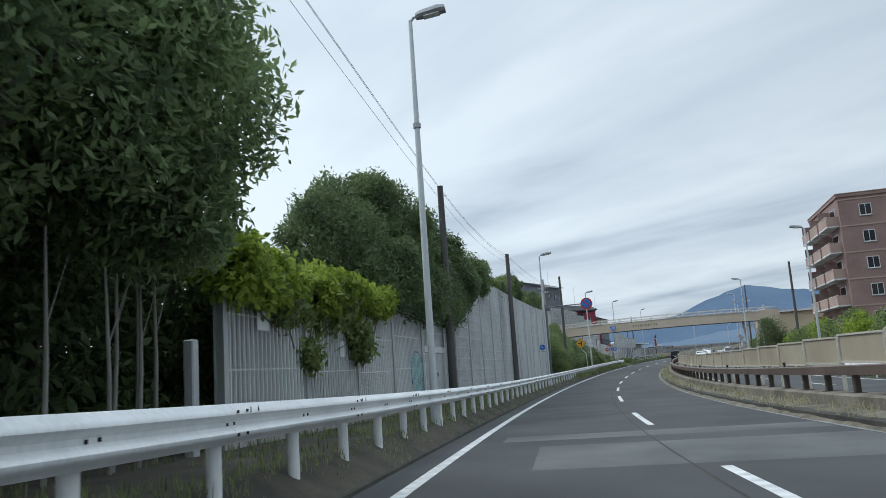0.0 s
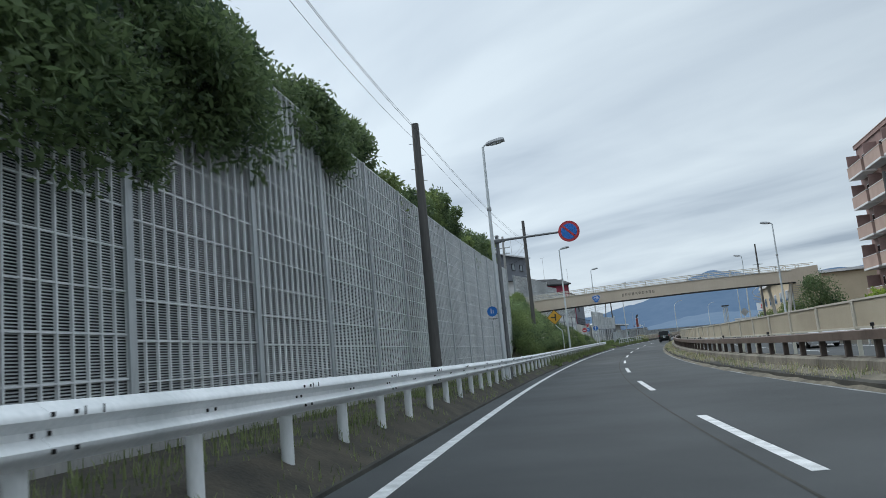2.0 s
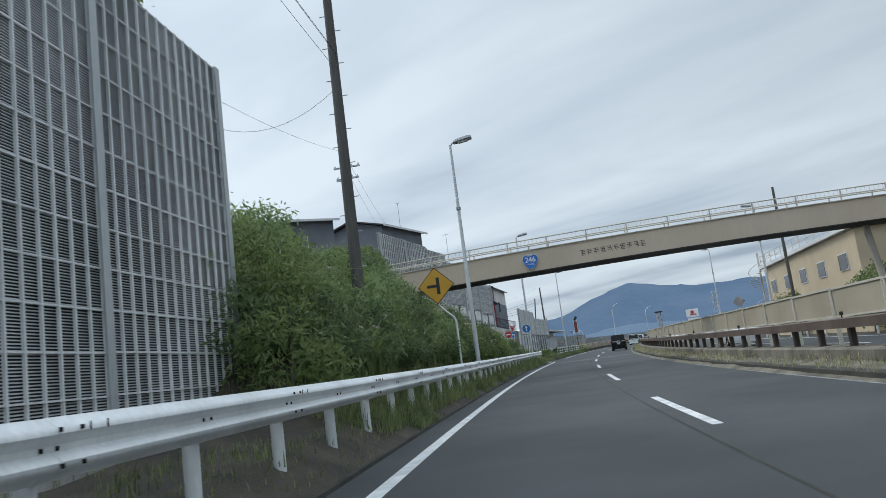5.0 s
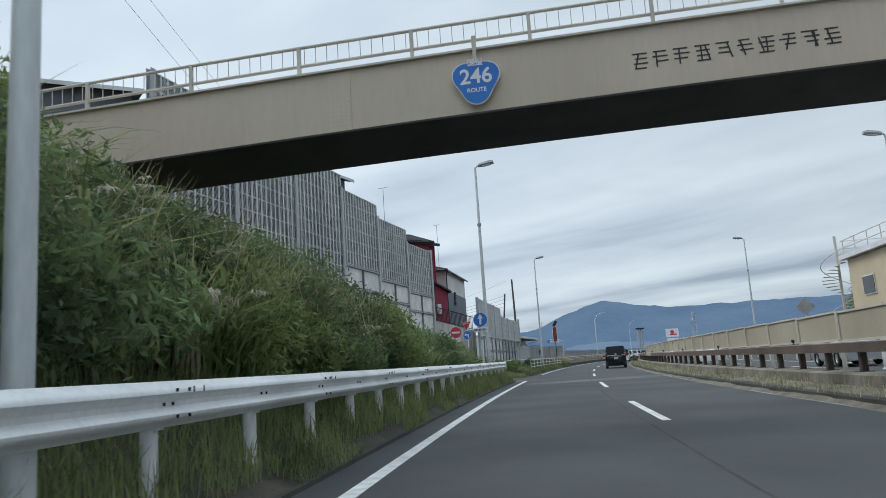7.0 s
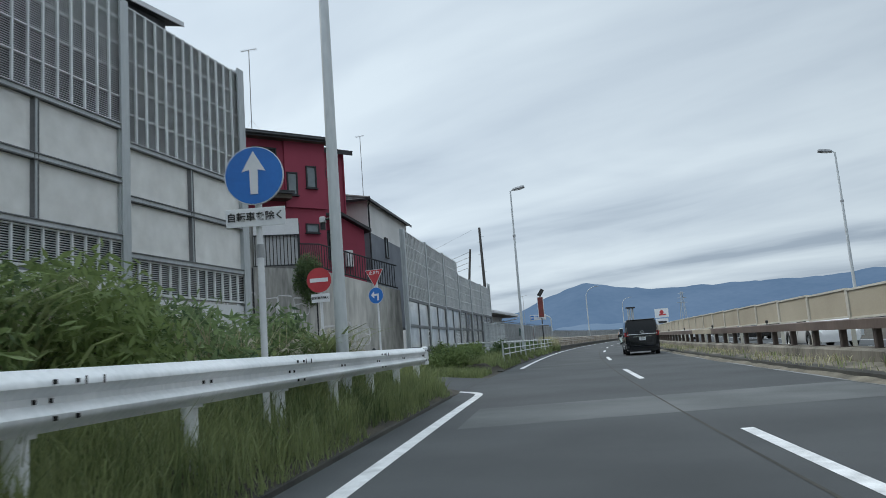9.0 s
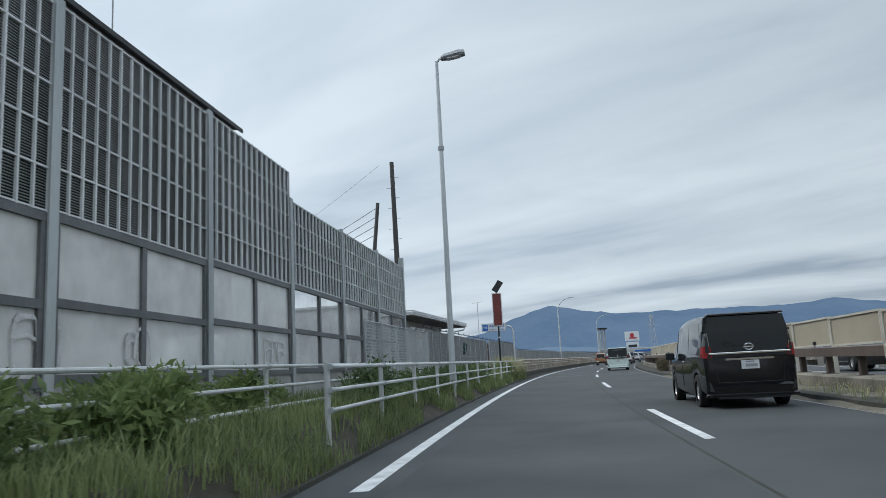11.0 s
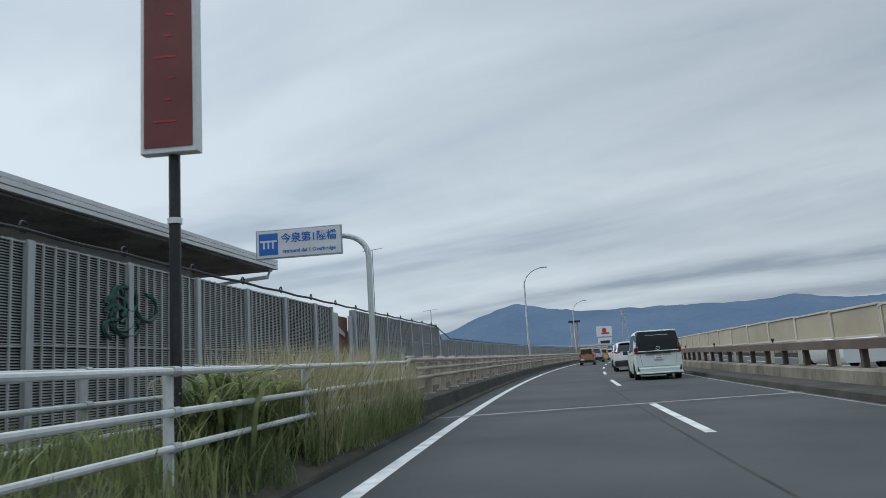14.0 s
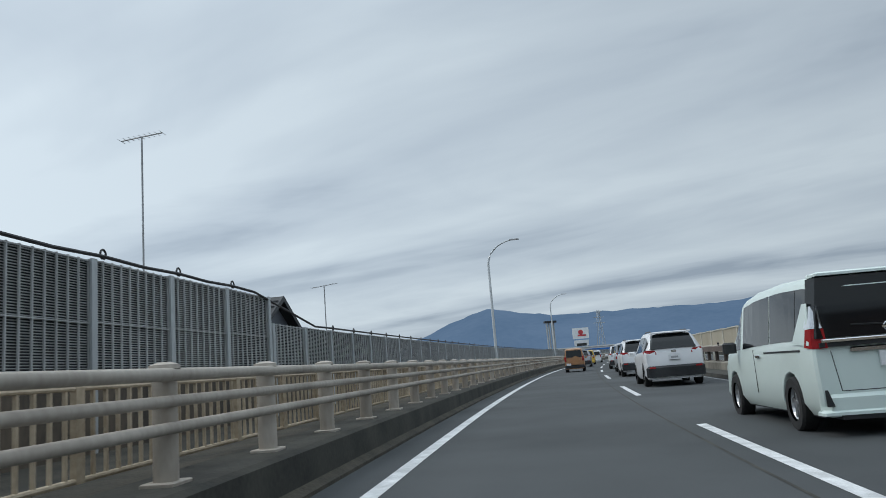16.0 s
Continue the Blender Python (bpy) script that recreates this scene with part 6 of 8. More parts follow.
part("deck", Shape().loft([[(x, 0.05, Z1 - 0.5 + camber(x)), (x, WID - 0.05, Z1 - 0.5 + camber(x)), (x, WID - 0.05, Z1 - 0.4 + camber(x)), (x, 0.05, Z1 - 0.4 + camber(x))] for x in xs], None, True), CONCL, fb)
for y in (0.06, WID - 0.06):
    for z in (0.22, 0.56):
        part("handrail", Shape().tube([(x, y, Z1 + z + camber(x)) for x in xs], 0.03, 8), CREAMR, fb, smooth=True)
    for x in np.arange(X0 + 0.3, X1, 2.0):
        part("rail_post", Shape().box((x, y, Z1 + 0.28 + camber(x)), (0.06, 0.06, 0.58)), CREAMR, fb)
bal = mesh_of(Shape().box((0, 0, 0), (0.011, 0.011, 0.34)), "baluster", CREAMR)
for x in np.arange(X0 + 0.4, X1 - 0.2, 0.2):
    part("baluster", bal, CREAMR, fb, at=Matrix.Translation((x, 0.06, Z1 + 0.38 + camber(x))))
riv = mesh_of(Shape().disc((0, 0, 0), 0.018, 0.012, 8), "rivet", CREAMR)
for i in range(5):
    for k in range(12):
        x = 0.0 + (i - 2) * 0.075
        part("rivet", riv, CREAMR, fb, at=Matrix.Translation((x, -0.012, Z0 + 0.08 + camber(x) + k * 0.085)))
part("cover_plate", Shape().box((0, -0.006, (Z0 + Z1) / 2 + camber(0)), (0.42, 0.01, 1.06)), CREAM, fb)
# place name: characters kept as plain strokes
k0 = bm0.inverted() @ Vector((8.05, 104.1, 0))
k1 = bm0.inverted() @ Vector((11.3, 103.7, 0))
sign_writer = random.Random(17)
for i in range(10):
    x = k0.x + (k1.x - k0.x) * (i + 0.5) / 10
    z = 4.80 + camber(x)
    for q in range(3 if i % 3 else 4):
        part("stroke", bar((x + sign_writer.uniform(-0.02, 0.02), 0, z + 0.125 - 0.082 * q), sign_writer.uniform(0.17, 0.25), 0.024, 0, -0.006), SBLACK, fb)
    for q in range(sign_writer.choice((1, 2))):
        part("stroke", bar((x + sign_writer.uniform(-0.09, 0.09), 0, z), 0.024, 0.27, sign_writer.choice((0, 0, 14, -14)), -0.009), SBLACK, fb)
# route shield hung on the girder
sp = bm0.inverted() @ Vector((5.55, 104.2, 0))
sh = thing("route_shield", bm0 @ Matrix.Translation((sp.x, -0.12, 4.36 + camber(sp.x))), "blue rounded triangular route shield with white number", "road sign")


def shield(s):
    o = []
    for a in np.linspace(0, 2 * math.pi, 42, endpoint=False):
        r = 0.36 * (1 + 0.14 * math.cos(3 * (a + math.pi / 2)))
        o.append((s * r * math.cos(a) * 1.05, s * r * math.sin(a) * 1.02 + 0.46))
    return o


part("plate", Shape().plate(shield(1.0), 0.0, 0.03), SWHITE, sh)
part("face", Shape().plate(shield(0.955), -0.006, 0.004), SBLUE, sh)
word("246", 0.36, Matrix.Translation((0, -0.007, 0.52)), sh, SWHITE)
word("ROUTE", 0.10, Matrix.Translation((0, -0.007, 0.29)), sh, SWHITE)
word("国道", 0.13, Matrix.Translation((0, -0.007, 0.76)), sh, SWHITE)
part("hanger", Shape().box((0, 0.06, 1.0), (0.07, 0.08, 0.5)), CREAMR, sh)
# legs on the far side
part("leg", Shape().tube([(19.55, 0.5, -0.9), (20.5, 0.5, Z0 + camber(20.5))], [0.20, 0.17], 12), CREAMR, fb, smooth=True)
part("leg", Shape().tube([(19.2, WID - 0.3, -0.9), (18.6, WID - 0.3, Z0 + camber(18.6))], [0.18, 0.15], 12), CREAMR, fb, smooth=True)
part("leg", Shape().soft_box((-6.2, WID / 2, 1.8), (0.6, 0.9, 5.4), 0.05), CREAM, fb)
part("stair_flank", Shape().plate([(20.6, 5.75), (22.9, 5.9), (22.9, 4.25), (20.9, 4.25)], -0.12, 0.05), CREAM, fb)
for i in range(16):
    part("step", Shape().box((21.8, 2.2 + i * 0.3, 5.0 - i * 0.17), (1.7, 0.3, 0.05)), CONCL, fb)
part("stair_flank", Shape().add([(22.7, 2.0, 5.9), (22.7, 7.0, 3.1), (22.7, 7.0, 2.0), (22.7, 2.0, 4.6), (22.74, 2.0, 5.9), (22.74, 7.0, 3.1), (22.74, 7.0, 2.0), (22.74, 2.0, 4.6)], [(0, 1, 2, 3), (7, 6, 5, 4), (0, 4, 5, 1), (1, 5, 6, 2), (2, 6, 7, 3), (3, 7, 4, 0)]), CREAM, fb)
utility_pole(104.6, 19.8, 6.2, "slim pole beside the footbridge leg", 0.09, rungs=False, mat=POLEG)


# ---- houses ----
def house_frame(a, b):
    """A pose at a with x running to b; y goes back from the front."""
    a, b = Vector((*a, 0)), Vector((*b, 0))
    return Matrix.Translation(a) @ pose(0, 0, 0, 0, 0, math.degrees(math.atan2(b.y - a.y, b.x - a.x))), (b - a).length


def window(parent, x, z, w, h, mat=None, frame_mat=None, y=0.0, bars=0):
    fr = Shape()
    for dx_ in (-w / 2, w / 2):
        fr.box((x + dx_, y - 0.02, z), (0.06, 0.10, h + 0.06))
    for dz_ in (-h / 2, h / 2):
        fr.box((x, y - 0.02, z + dz_), (w + 0.06, 0.10, 0.06))
    wn = part("window", fr, frame_mat or DARK, parent)
    part("pane", Shape().box((x, y - 0.012, z), (w, 0.02, h)), mat or GLASS, wn)
    if bars:
        for i in range(1, bars):
            part("mullion", Shape().box((x - w / 2 + w * i / bars, y - 0.03, z), (0.045, 0.05, h)), frame_mat or DARK, wn)
    part("sill", Shape().box((x, y - 0.05, z - h / 2 - 0.05), (w + 0.14, 0.14, 0.04)), frame_mat or DARK, wn)
    return wn


def roof_slab(w, depth, over, z, rise, t=0.14):
    """Two slopes with the ridge along x."""
    x0, x1, y0, y1, ym = -over, w + over, -over, depth + over, depth / 2
    s = Shape()
    for a, b in ((y0, ym), (y1, ym)):
        s.add([(x0, a, z), (x1, a, z), (x1, b, z + rise), (x0, b, z + rise), (x0, a, z + t), (x1, a, z + t), (x1, b, z + rise + t), (x0, b, z + rise + t)], [(0, 1, 2, 3), (7, 6, 5, 4), (0, 4, 5, 1), (1, 5, 6, 2), (2, 6, 7, 3), (3, 7, 4, 0)])
    return s


def tile_ridges(parent, w, depth, over, z, rise):
    for i in range(1, 8):
        t = i / 8
        y = -over + (depth / 2 + over) * t
        part("tile_course", Shape().box((w / 2, y, z + 0.15 + rise * t), (w + 2 * over, 0.05, 0.03)), ROOFD, parent)


def gable(w, depth, z, rise):
    s = Shape()
    for x in (0.0, w - 0.1):
        s.add([(x, 0, z), (x, depth, z), (x, depth / 2, z + rise), (x + 0.1, 0, z), (x + 0.1, depth, z), (x + 0.1, depth / 2, z + rise)], [(0, 1, 2), (5, 4, 3), (0, 3, 4, 1), (1, 4, 5, 2), (2, 5, 3, 0)])
    return s


# red house on the retaining wall
m, w = house_frame((0.73, 148.9), (4.42, 151.25))
rh = thing("red_house", m, "two-storey house with deep red walls and dark tiled roof", "house")
base, eave = 3.4, 10.62
part("wall", Shape().box((w / 2, 3.2, (base + eave) / 2), (w, 6.4, eave - base)), REDW, rh)
part("gable", gable(w, 6.4, eave, 1.15), REDW, rh)
part("roof", roof_slab(w, 6.4, 0.45, eave - 0.16, 1.25), ROOFD, rh)
part("soffit", Shape().box((w / 2 - 0.3, -0.2, eave - 0.2), (w + 1.3, 0.46, 0.07)), STAINB, rh)
part("fascia", Shape().box((w / 2 - 0.3, -0.45, eave - 0.12), (w + 1.5, 0.05, 0.24)), DARK, rh)
for i in range(26):
    part("eave_tile", Shape().soft_box((-0.98 + (w + 1.35) * i / 25, -0.36, eave + 0.008), (0.185, 0.22, 0.045), 0.015), ROOFD, rh)
part("roof_end", Shape().loft([[(-1.1, -0.45, eave - 0.16), (-1.1, 3.2, eave + 1.05), (-1.1, 3.2, eave + 1.2), (-1.1, -0.45, eave)], [(-0.46, -0.45, eave - 0.16), (-0.46, 3.2, eave + 1.09), (-0.46, 3.2, eave + 1.23), (-0.46, -0.45, eave - 0.02)]], None, True), ROOFD, rh)
tile_ridges(rh, w, 6.4, 0.45, eave - 0.16, 1.25)
part("gutter", Shape().tube([(-1.0, -0.5, eave - 0.12), (w + 0.3, -0.5, eave - 0.12)], 0.06, 8), DARK, rh)
part("bay", Shape().box((w - 0.95, -0.06, 9.0), (1.95, 0.12, 3.2)), REDW, rh)
window(rh, 1.57, 9.45, 1.05, 1.1, GLASSD)
window(rh, 2.76, 8.45, 0.44, 0.98, y=-0.12)
window(rh, 3.68, 8.81, 0.44, 0.96, y=-0.12)
window(rh, 3.68, 6.51, 0.58, 0.36)
window(rh, 1.4, 6.85, 0.6, 0.3, GLASSD)
part("canopy", Shape().loft([[(-0.1, -0.75, 7.86), (-0.1, 0.0, 8.0), (-0.1, 0, 8.12), (-0.1, -0.75, 7.98)], [(2.6, -0.75, 7.86), (2.6, 0, 8.0), (2.6, 0, 8.12), (2.6, -0.75, 7.98)]], None, True), ROOFD, rh)
part("canopy_soffit", Shape().loft([[(0.0, -0.66, 7.66), (0.0, 0.0, 7.66), (0.0, 0.0, 7.99), (0.0, -0.66, 7.86)], [(2.5, -0.66, 7.66), (2.5, 0.0, 7.66), (2.5, 0.0, 7.99), (2.5, -0.66, 7.86)]], None, True), STAINB, rh)
for i in range(13):
    part("canopy_tile", Shape().soft_box((-0.02 + 2.54 * i / 12, -0.68, 7.985), (0.19, 0.16, 0.04), 0.012), ROOFD, rh)
part("downpipe", Shape().tube([(0.1, -0.07, 3.6), (0.1, -0.07, 10.2), (0.1, -0.42, 10.45)], 0.035, 8), REDW, rh)
part("conduit", Shape().tube([(0.3, -0.06, 8.7), (0.3, -0.06, 9.4), (0.05, -0.06, 9.4)], 0.025, 6), METALW, rh)
acb = part("air_conditioner", Shape().soft_box((0.45, -0.42, 8.6), (0.74, 0.30, 0.56), 0.03), METALW, rh, "white air conditioner outdoor unit")
part("fan_grille", Shape().disc((0.40, -0.575, 8.6), 0.21, 0.015, 20), SGREY, acb)
part("fan_hub", Shape().disc((0.40, -0.585, 8.6), 0.06, 0.015, 12), METALW, acb)
for x in (0.15, 0.75):
    part("stand", Shape().box((x, -0.42, 8.2), (0.05, 0.3, 0.26)), METALW, acb)
part("vent_hood", Shape().box((0.62, -0.05, 9.95), (0.1, 0.1, 0.12)), METALW, rh)
m2, w2 = house_frame((3.2, 153.55), (5.05, 154.85))
wg2 = part("wing", Shape().box((w2 / 2, 2.2, 7.1), (w2, 4.4, 7.6)), REDW, rh, at=m.inverted() @ m2)
part("roof", roof_slab(w2, 4.4, 0.32, 10.85, 0.9), ROOFD, wg2)
part("fascia", Shape().box((w2 / 2, -0.33, 10.9), (w2 + 0.64, 0.05, 0.22)), DARK, wg2)
for i in range(15):
    part("eave_tile", Shape().soft_box((-0.28 + (w2 + 0.56) * i / 14, -0.24, 11.01), (0.165, 0.2, 0.045), 0.015), ROOFD, wg2)
window(wg2, 1.0, 9.85, 0.28, 0.40, GLASS)
window(wg2, 1.12, 6.25, 0.62, 1.35, GLASSD, bars=3)
part("porch_roof", Shape().loft([[(0.5, -0.7, 7.55), (0.5, 0.0, 7.7), (0.5, 0, 7.85), (0.5, -0.7, 7.68)], [(1.7, -0.7, 7.55), (1.7, 0, 7.7), (1.7, 0, 7.85), (1.7, -0.7, 7.68)]], None, True), ROOFD, wg2)
part("annexe", Shape().loft([[(1.5, -0.5, 3.2), (1.5, 1.5, 3.2), (1.5, 1.5, 7.6), (1.5, -0.5, 7.6)], [(2.9, -0.5, 3.2), (2.9, 1.5, 3.2), (2.9, 1.5, 6.95), (2.9, -0.5, 6.95)]], None, True), REDW, wg2)
part("annexe_roof", Shape().loft([[(1.3, -0.8, 7.7), (1.3, 1.7, 7.7), (1.3, 1.7, 7.85), (1.3, -0.8, 7.85)], [(3.15, -0.8, 6.85), (3.15, 1.7, 6.85), (3.15, 1.7, 7.0), (3.15, -0.8, 7.0)]], None, True), ROOFD, wg2)
part("meter_box", Shape().soft_box((1.9, -0.6, 5.5), (0.4, 0.2, 0.8), 0.02), METALW, wg2)
part("downpipe", Shape().tube([(w2 - 0.08, -0.06, 3.4), (w2 - 0.08, -0.06, 10.8)], 0.04, 8), REDW, wg2)


def antenna(x, y, z0, z1, label="thin television aerial on a rooftop mast", yaw=0, spread=0.9):
    root = thing("roof_aerial", Matrix.Translation((x, y, z0)) @ pose(0, 0, 0, 0, 0, yaw), label, "aerial", "roof aerials")
    h = z1 - z0
    part("mast", Shape().tube([(0, 0, 0), (0, 0, h)], 0.022, 7), SGREY, root)
    part("boom", Shape().tube([(-spread / 2, 0, h - 0.06), (spread / 2, 0, h + 0.04)], 0.014, 6), SGREY, root)
    for x_ in np.linspace(-spread / 2, spread / 2, 9):
        part("element", Shape().tube([(x_, -0.16, h - 0.01 + 0.1 * x_), (x_, 0.16, h - 0.01 + 0.1 * x_)], 0.006, 5), SGREY, root)
    part("stay", Shape().tube([(0, 0, 0.6), (0.5, 0.3, -0.05)], 0.006, 4), SGREY, root)
    part("stay", Shape().tube([(0, 0, 0.6), (-0.5, 0.3, -0.05)], 0.006, 4), SGREY, root)


antenna(1.2, 151.6, 11.3, 15.3, spread=0.7)
antenna(5.44, 163.0, 9.8, 14.25, spread=0.5)

# pale and grey house: x runs along its road side
m, w = house_frame((6.0, 158.1), (8.05, 167.2))
gh = thing("grey_house", m, "two-storey house with pale upper and slate grey lower walls", "house")
part("upper_wall", Shape().box((w / 2, 2.6, 8.35), (w - 0.3, 4.9, 1.8)), WALLW, gh)
part("lower_wall", Shape().box((w / 2, 2.6, 4.9), (w - 0.26, 4.94, 5.1)), WALLG, gh)
part("roof", Shape().add([(-0.25, -0.12, 9.22), (w + 0.2, -0.12, 9.22), (w + 0.2, 5.3, 9.22), (-0.25, 5.3, 9.22), (2.2, 2.6, 10.15), (w - 2.2, 2.6, 10.15)], [(0, 1, 5, 4), (1, 2, 5), (2, 3, 4, 5), (3, 0, 4), (3, 2, 1, 0)]), ROOFD, gh)
for i in range(1, 7):
    q = i / 7
    course = Shape().tube([(-0.25 + 2.45 * q, 5.3 - 2.7 * q, 9.235 + 0.93 * q), (-0.25 + 2.45 * q, -0.12 + 2.72 * q, 9.235 + 0.93 * q), (w + 0.2 - 2.4 * q, -0.12 + 2.72 * q, 9.235 + 0.93 * q)], 0.022, 5)
    part("tile_course", course, ROOFD, gh)
part("hip_cap", Shape().tube([(-0.25, -0.12, 9.26), (2.2, 2.6, 10.2), (w - 2.2, 2.6, 10.2)], 0.07, 6), ROOFD, gh)
part("fascia", Shape().box((w / 2, -0.13, 9.17), (w + 0.5, 0.04, 0.13)), DARK, gh)
part("fascia", Shape().box((-0.27, 2.6, 9.17), (0.04, 5.4, 0.13)), DARK, gh)
part("upper_band", Shape().box((-0.01 + 0.12, 2.6, 7.43), (0.05, 4.96, 0.10)), DARK, gh)
part("downpipe", Shape().tube([(0.1, 0.06, 3), (0.1, 0.06, 8.9), (-0.1, -0.08, 9.1)], 0.05, 8), DARK, gh)
window(gh, 3.6, 7.0, 0.5, 1.1, y=0.12)
sh_ = Shape()
for i in range(10):
    sh_.box((0.1, 2.4, 6.0 + 0.14 * i), (0.06, 2.6, 0.09))
part("shutter", sh_, BARPOST, gh)

# dark grey house behind the stepped barrier
m, w = house_frame((-5.0, 140.6), (-1.45, 147.9))
dh = thing("dark_grey_house", m, "tall dark grey house behind the noise barrier", "house")
part("wall", Shape().box((w / 2, 3.5, 8.9), (w, 7.0, 12.4)), WALLG, dh)
part("gable", gable(w, 7.0, 15.05, 1.0), WALLG, dh)
part("roof", roof_slab(w, 7.0, 0.5, 15.0, 1.1), ROOFD, dh)
part("fascia", Shape().box((w / 2, -0.53, 15.07), (w + 1.0, 0.05, 0.2)), METALW, dh)
for x in (w - 2, w - 4.6):
    window(dh, x, 13.4, 1.0, 0.9)
m, w = house_frame((-13, 118), (-6.8, 121))
dh2 = thing("dark_grey_house", m, "dark slate-clad house above the leafy bank", "house")
part("wall", Shape().box((w / 2, 4, 6.6), (w, 8.0, 11.0)), WALLG, dh2)
part("gable", gable(w, 8.0, 12.1, 0.9), WALLG, dh2)
part("roof", roof_slab(w, 8.0, 0.4, 12.0, 1.0), ROOFD, dh2)
part("fascia", Shape().box((w / 2, -0.43, 12.05), (w + 0.8, 0.05, 0.16)), METALW, dh2)
for x in (1.6, 4.4):
    window(dh2, x, 10.4, 0.9, 0.9, GLASS, METALW)
part("annexe", Shape().box((w + 2.4, 3.5, 5.0), (4.8, 6.0, 8.6)), WALLW, dh2)
part("annexe_roof", Shape().loft([[(w - 0.1, 0.1, 9.3), (w - 0.1, 6.9, 9.3), (w - 0.1, 6.9, 9.9), (w - 0.1, 0.1, 9.5)], [(w + 5.2, 0.1, 9.3), (w + 5.2, 6.9, 9.3), (w + 5.2, 6.9, 9.6), (w + 5.2, 0.1, 9.4)]], None, True), ROOFD, dh2)
antenna(-3.5, 146, 15.4, 18.4, spread=0.5)

# retaining wall with graffiti
def wall_run(pts, tops, bottoms, t, nm, mat, lab):
    s = Shape()
    rings = []
    for i, (x, y) in enumerate(pts):
        a, b = Vector(pts[max(i - 1, 0)]), Vector(pts[min(i + 1, len(pts) - 1)])
        n = Vector((b.y - a.y, a.x - b.x)).normalized()
        p = Vector((x, y))
        q = p - n * t
        rings.append([(p.x, p.y, bottoms[i]), (p.x, p.y, tops[i]), (q.x, q.y, tops[i]), (q.x, q.y, bottoms[i])])
    s.loft(rings, None, True)
    return solid(nm, s, mat, lab, "wall", "structure")


WALL = [(-2.5, 147.3), (2.0, 146.8), (4.5, 146.4), (7.6, 147.7)]
TOPZ = [6.6, 4.42, 4.12, 3.2]
wall_run(WALL[1:], TOPZ[1:], [-1] * 3, 0.4, "retaining_wall", CONCW, "stained concrete retaining wall sprayed with graffiti")
wall_run([(-2.5, 147.3), (1.96, 146.805)], [6.65, 6.35], [-1] * 2, 0.4, "retaining_wall", CONCW, "taller end of the stained concrete retaining wall")
for x, y, z in ((-1.6, 147.2, 3.35), (-0.9, 147.12, 4.75), (2.9, 146.656, 1.55), (5.6, 146.86, 1.3)):
    solid("weep_hole", Shape().tube([(x, y + 0.02, z), (x, y - 0.02, z)], 0.045, 10), DARK, "dark drain hole in the retaining wall", "drain hole", "structure")
for x, y, z in ((-0.28, 147.05, 6.45), (2.0, 146.8, 4.4), (4.46, 146.4, 4.1)):
    solid("wall_joint", Shape().box((x, y - 0.014, (z - 0.5) / 2), (0.05, 0.03, z + 0.5)), DARK, "dark joint in the retaining wall", "wall joint", "structure")
# graffiti strokes, drawn thin and pale


def flat_stroke(pts, r):
    """A sprayed stroke: a tube pressed flat against the wall."""
    s = Shape().tube(pts, r, 6)
    s.v = [Vector((p[0], p[1] * 0.1, p[2])) for p in s.v]
    return s


def scribble(mw, x0, z0, seed, n, size, mat, lab):
    """Rounded sprayed letters: each an open loop and a crossing stroke."""
    rnd = random.Random(seed)
    root = thing("graffiti", mw @ Matrix.Translation((x0, -0.006, z0)), lab, "graffiti")
    for i in range(n):
        cx, cz, rx, rz = i * size * 0.78 + size * 0.4, size * 0.5 + rnd.uniform(-0.06, 0.06), size * rnd.uniform(0.26, 0.42), size * rnd.uniform(0.42, 0.58)
        wob, lean_ = rnd.uniform(0, 6.28), rnd.uniform(-0.2, 0.2)
        loop_ = []
        for a in np.linspace(wob, wob + rnd.uniform(5.2, 6.3), 26):
            ca, sa = math.copysign(abs(math.cos(a)) ** 0.45, math.cos(a)), math.copysign(abs(math.sin(a)) ** 0.45, math.sin(a))
            loop_.append(Vector((cx + rx * ca * (1 + 0.1 * math.sin(3 * a + wob)) + lean_ * rz * sa, 0, cz + rz * sa * (1 + 0.1 * math.cos(2 * a + wob)))))
        part("stroke", flat_stroke(loop_, [0.03 + 0.012 * math.sin(0.6 * k + wob) for k in range(26)]), mat, root)
        if i % 2 == 0:
            a, b = Vector((cx - rx, 0, cz + rnd.uniform(-0.2, 0.3) * rz)), Vector((cx + rx * 1.2, 0, cz + rnd.uniform(-0.2, 0.4) * rz))
            part("stroke", flat_stroke([a, a.lerp(b, 0.5) + Vector((0, 0, 0.12 * size)), b], 0.026), mat, root)


scribble(house_frame(WALL[0], WALL[1])[0], 2.3, 2.75, 3, 4, 0.72, SPRAY, "pale sprayed letters on the concrete wall")
scribble(house_frame(WALL[1], WALL[2])[0], 0.3, 2.35, 5, 3, 0.8, SPRAY, "thin pale sprayed loops on the concrete wall")
scribble(house_frame(WALL[2], WALL[3])[0], 0.05, 1.15, 8, 3, 0.85, SPRAY, "faint sprayed scrawl near the wall's foot")
for y, z, n_, sz in ((151.0, 1.25, 2, 0.55), (153.2, 1.3, 2, 0.45), (158.4, 1.3, 3, 0.5)):
    scribble(at_road(y, -4.00, z) @ pose(0, 0, 0, 0, 0, 90), 0, 0, int(y), n_, sz, SPRAY, "sprayed scrawl on the dusty barrier panes")
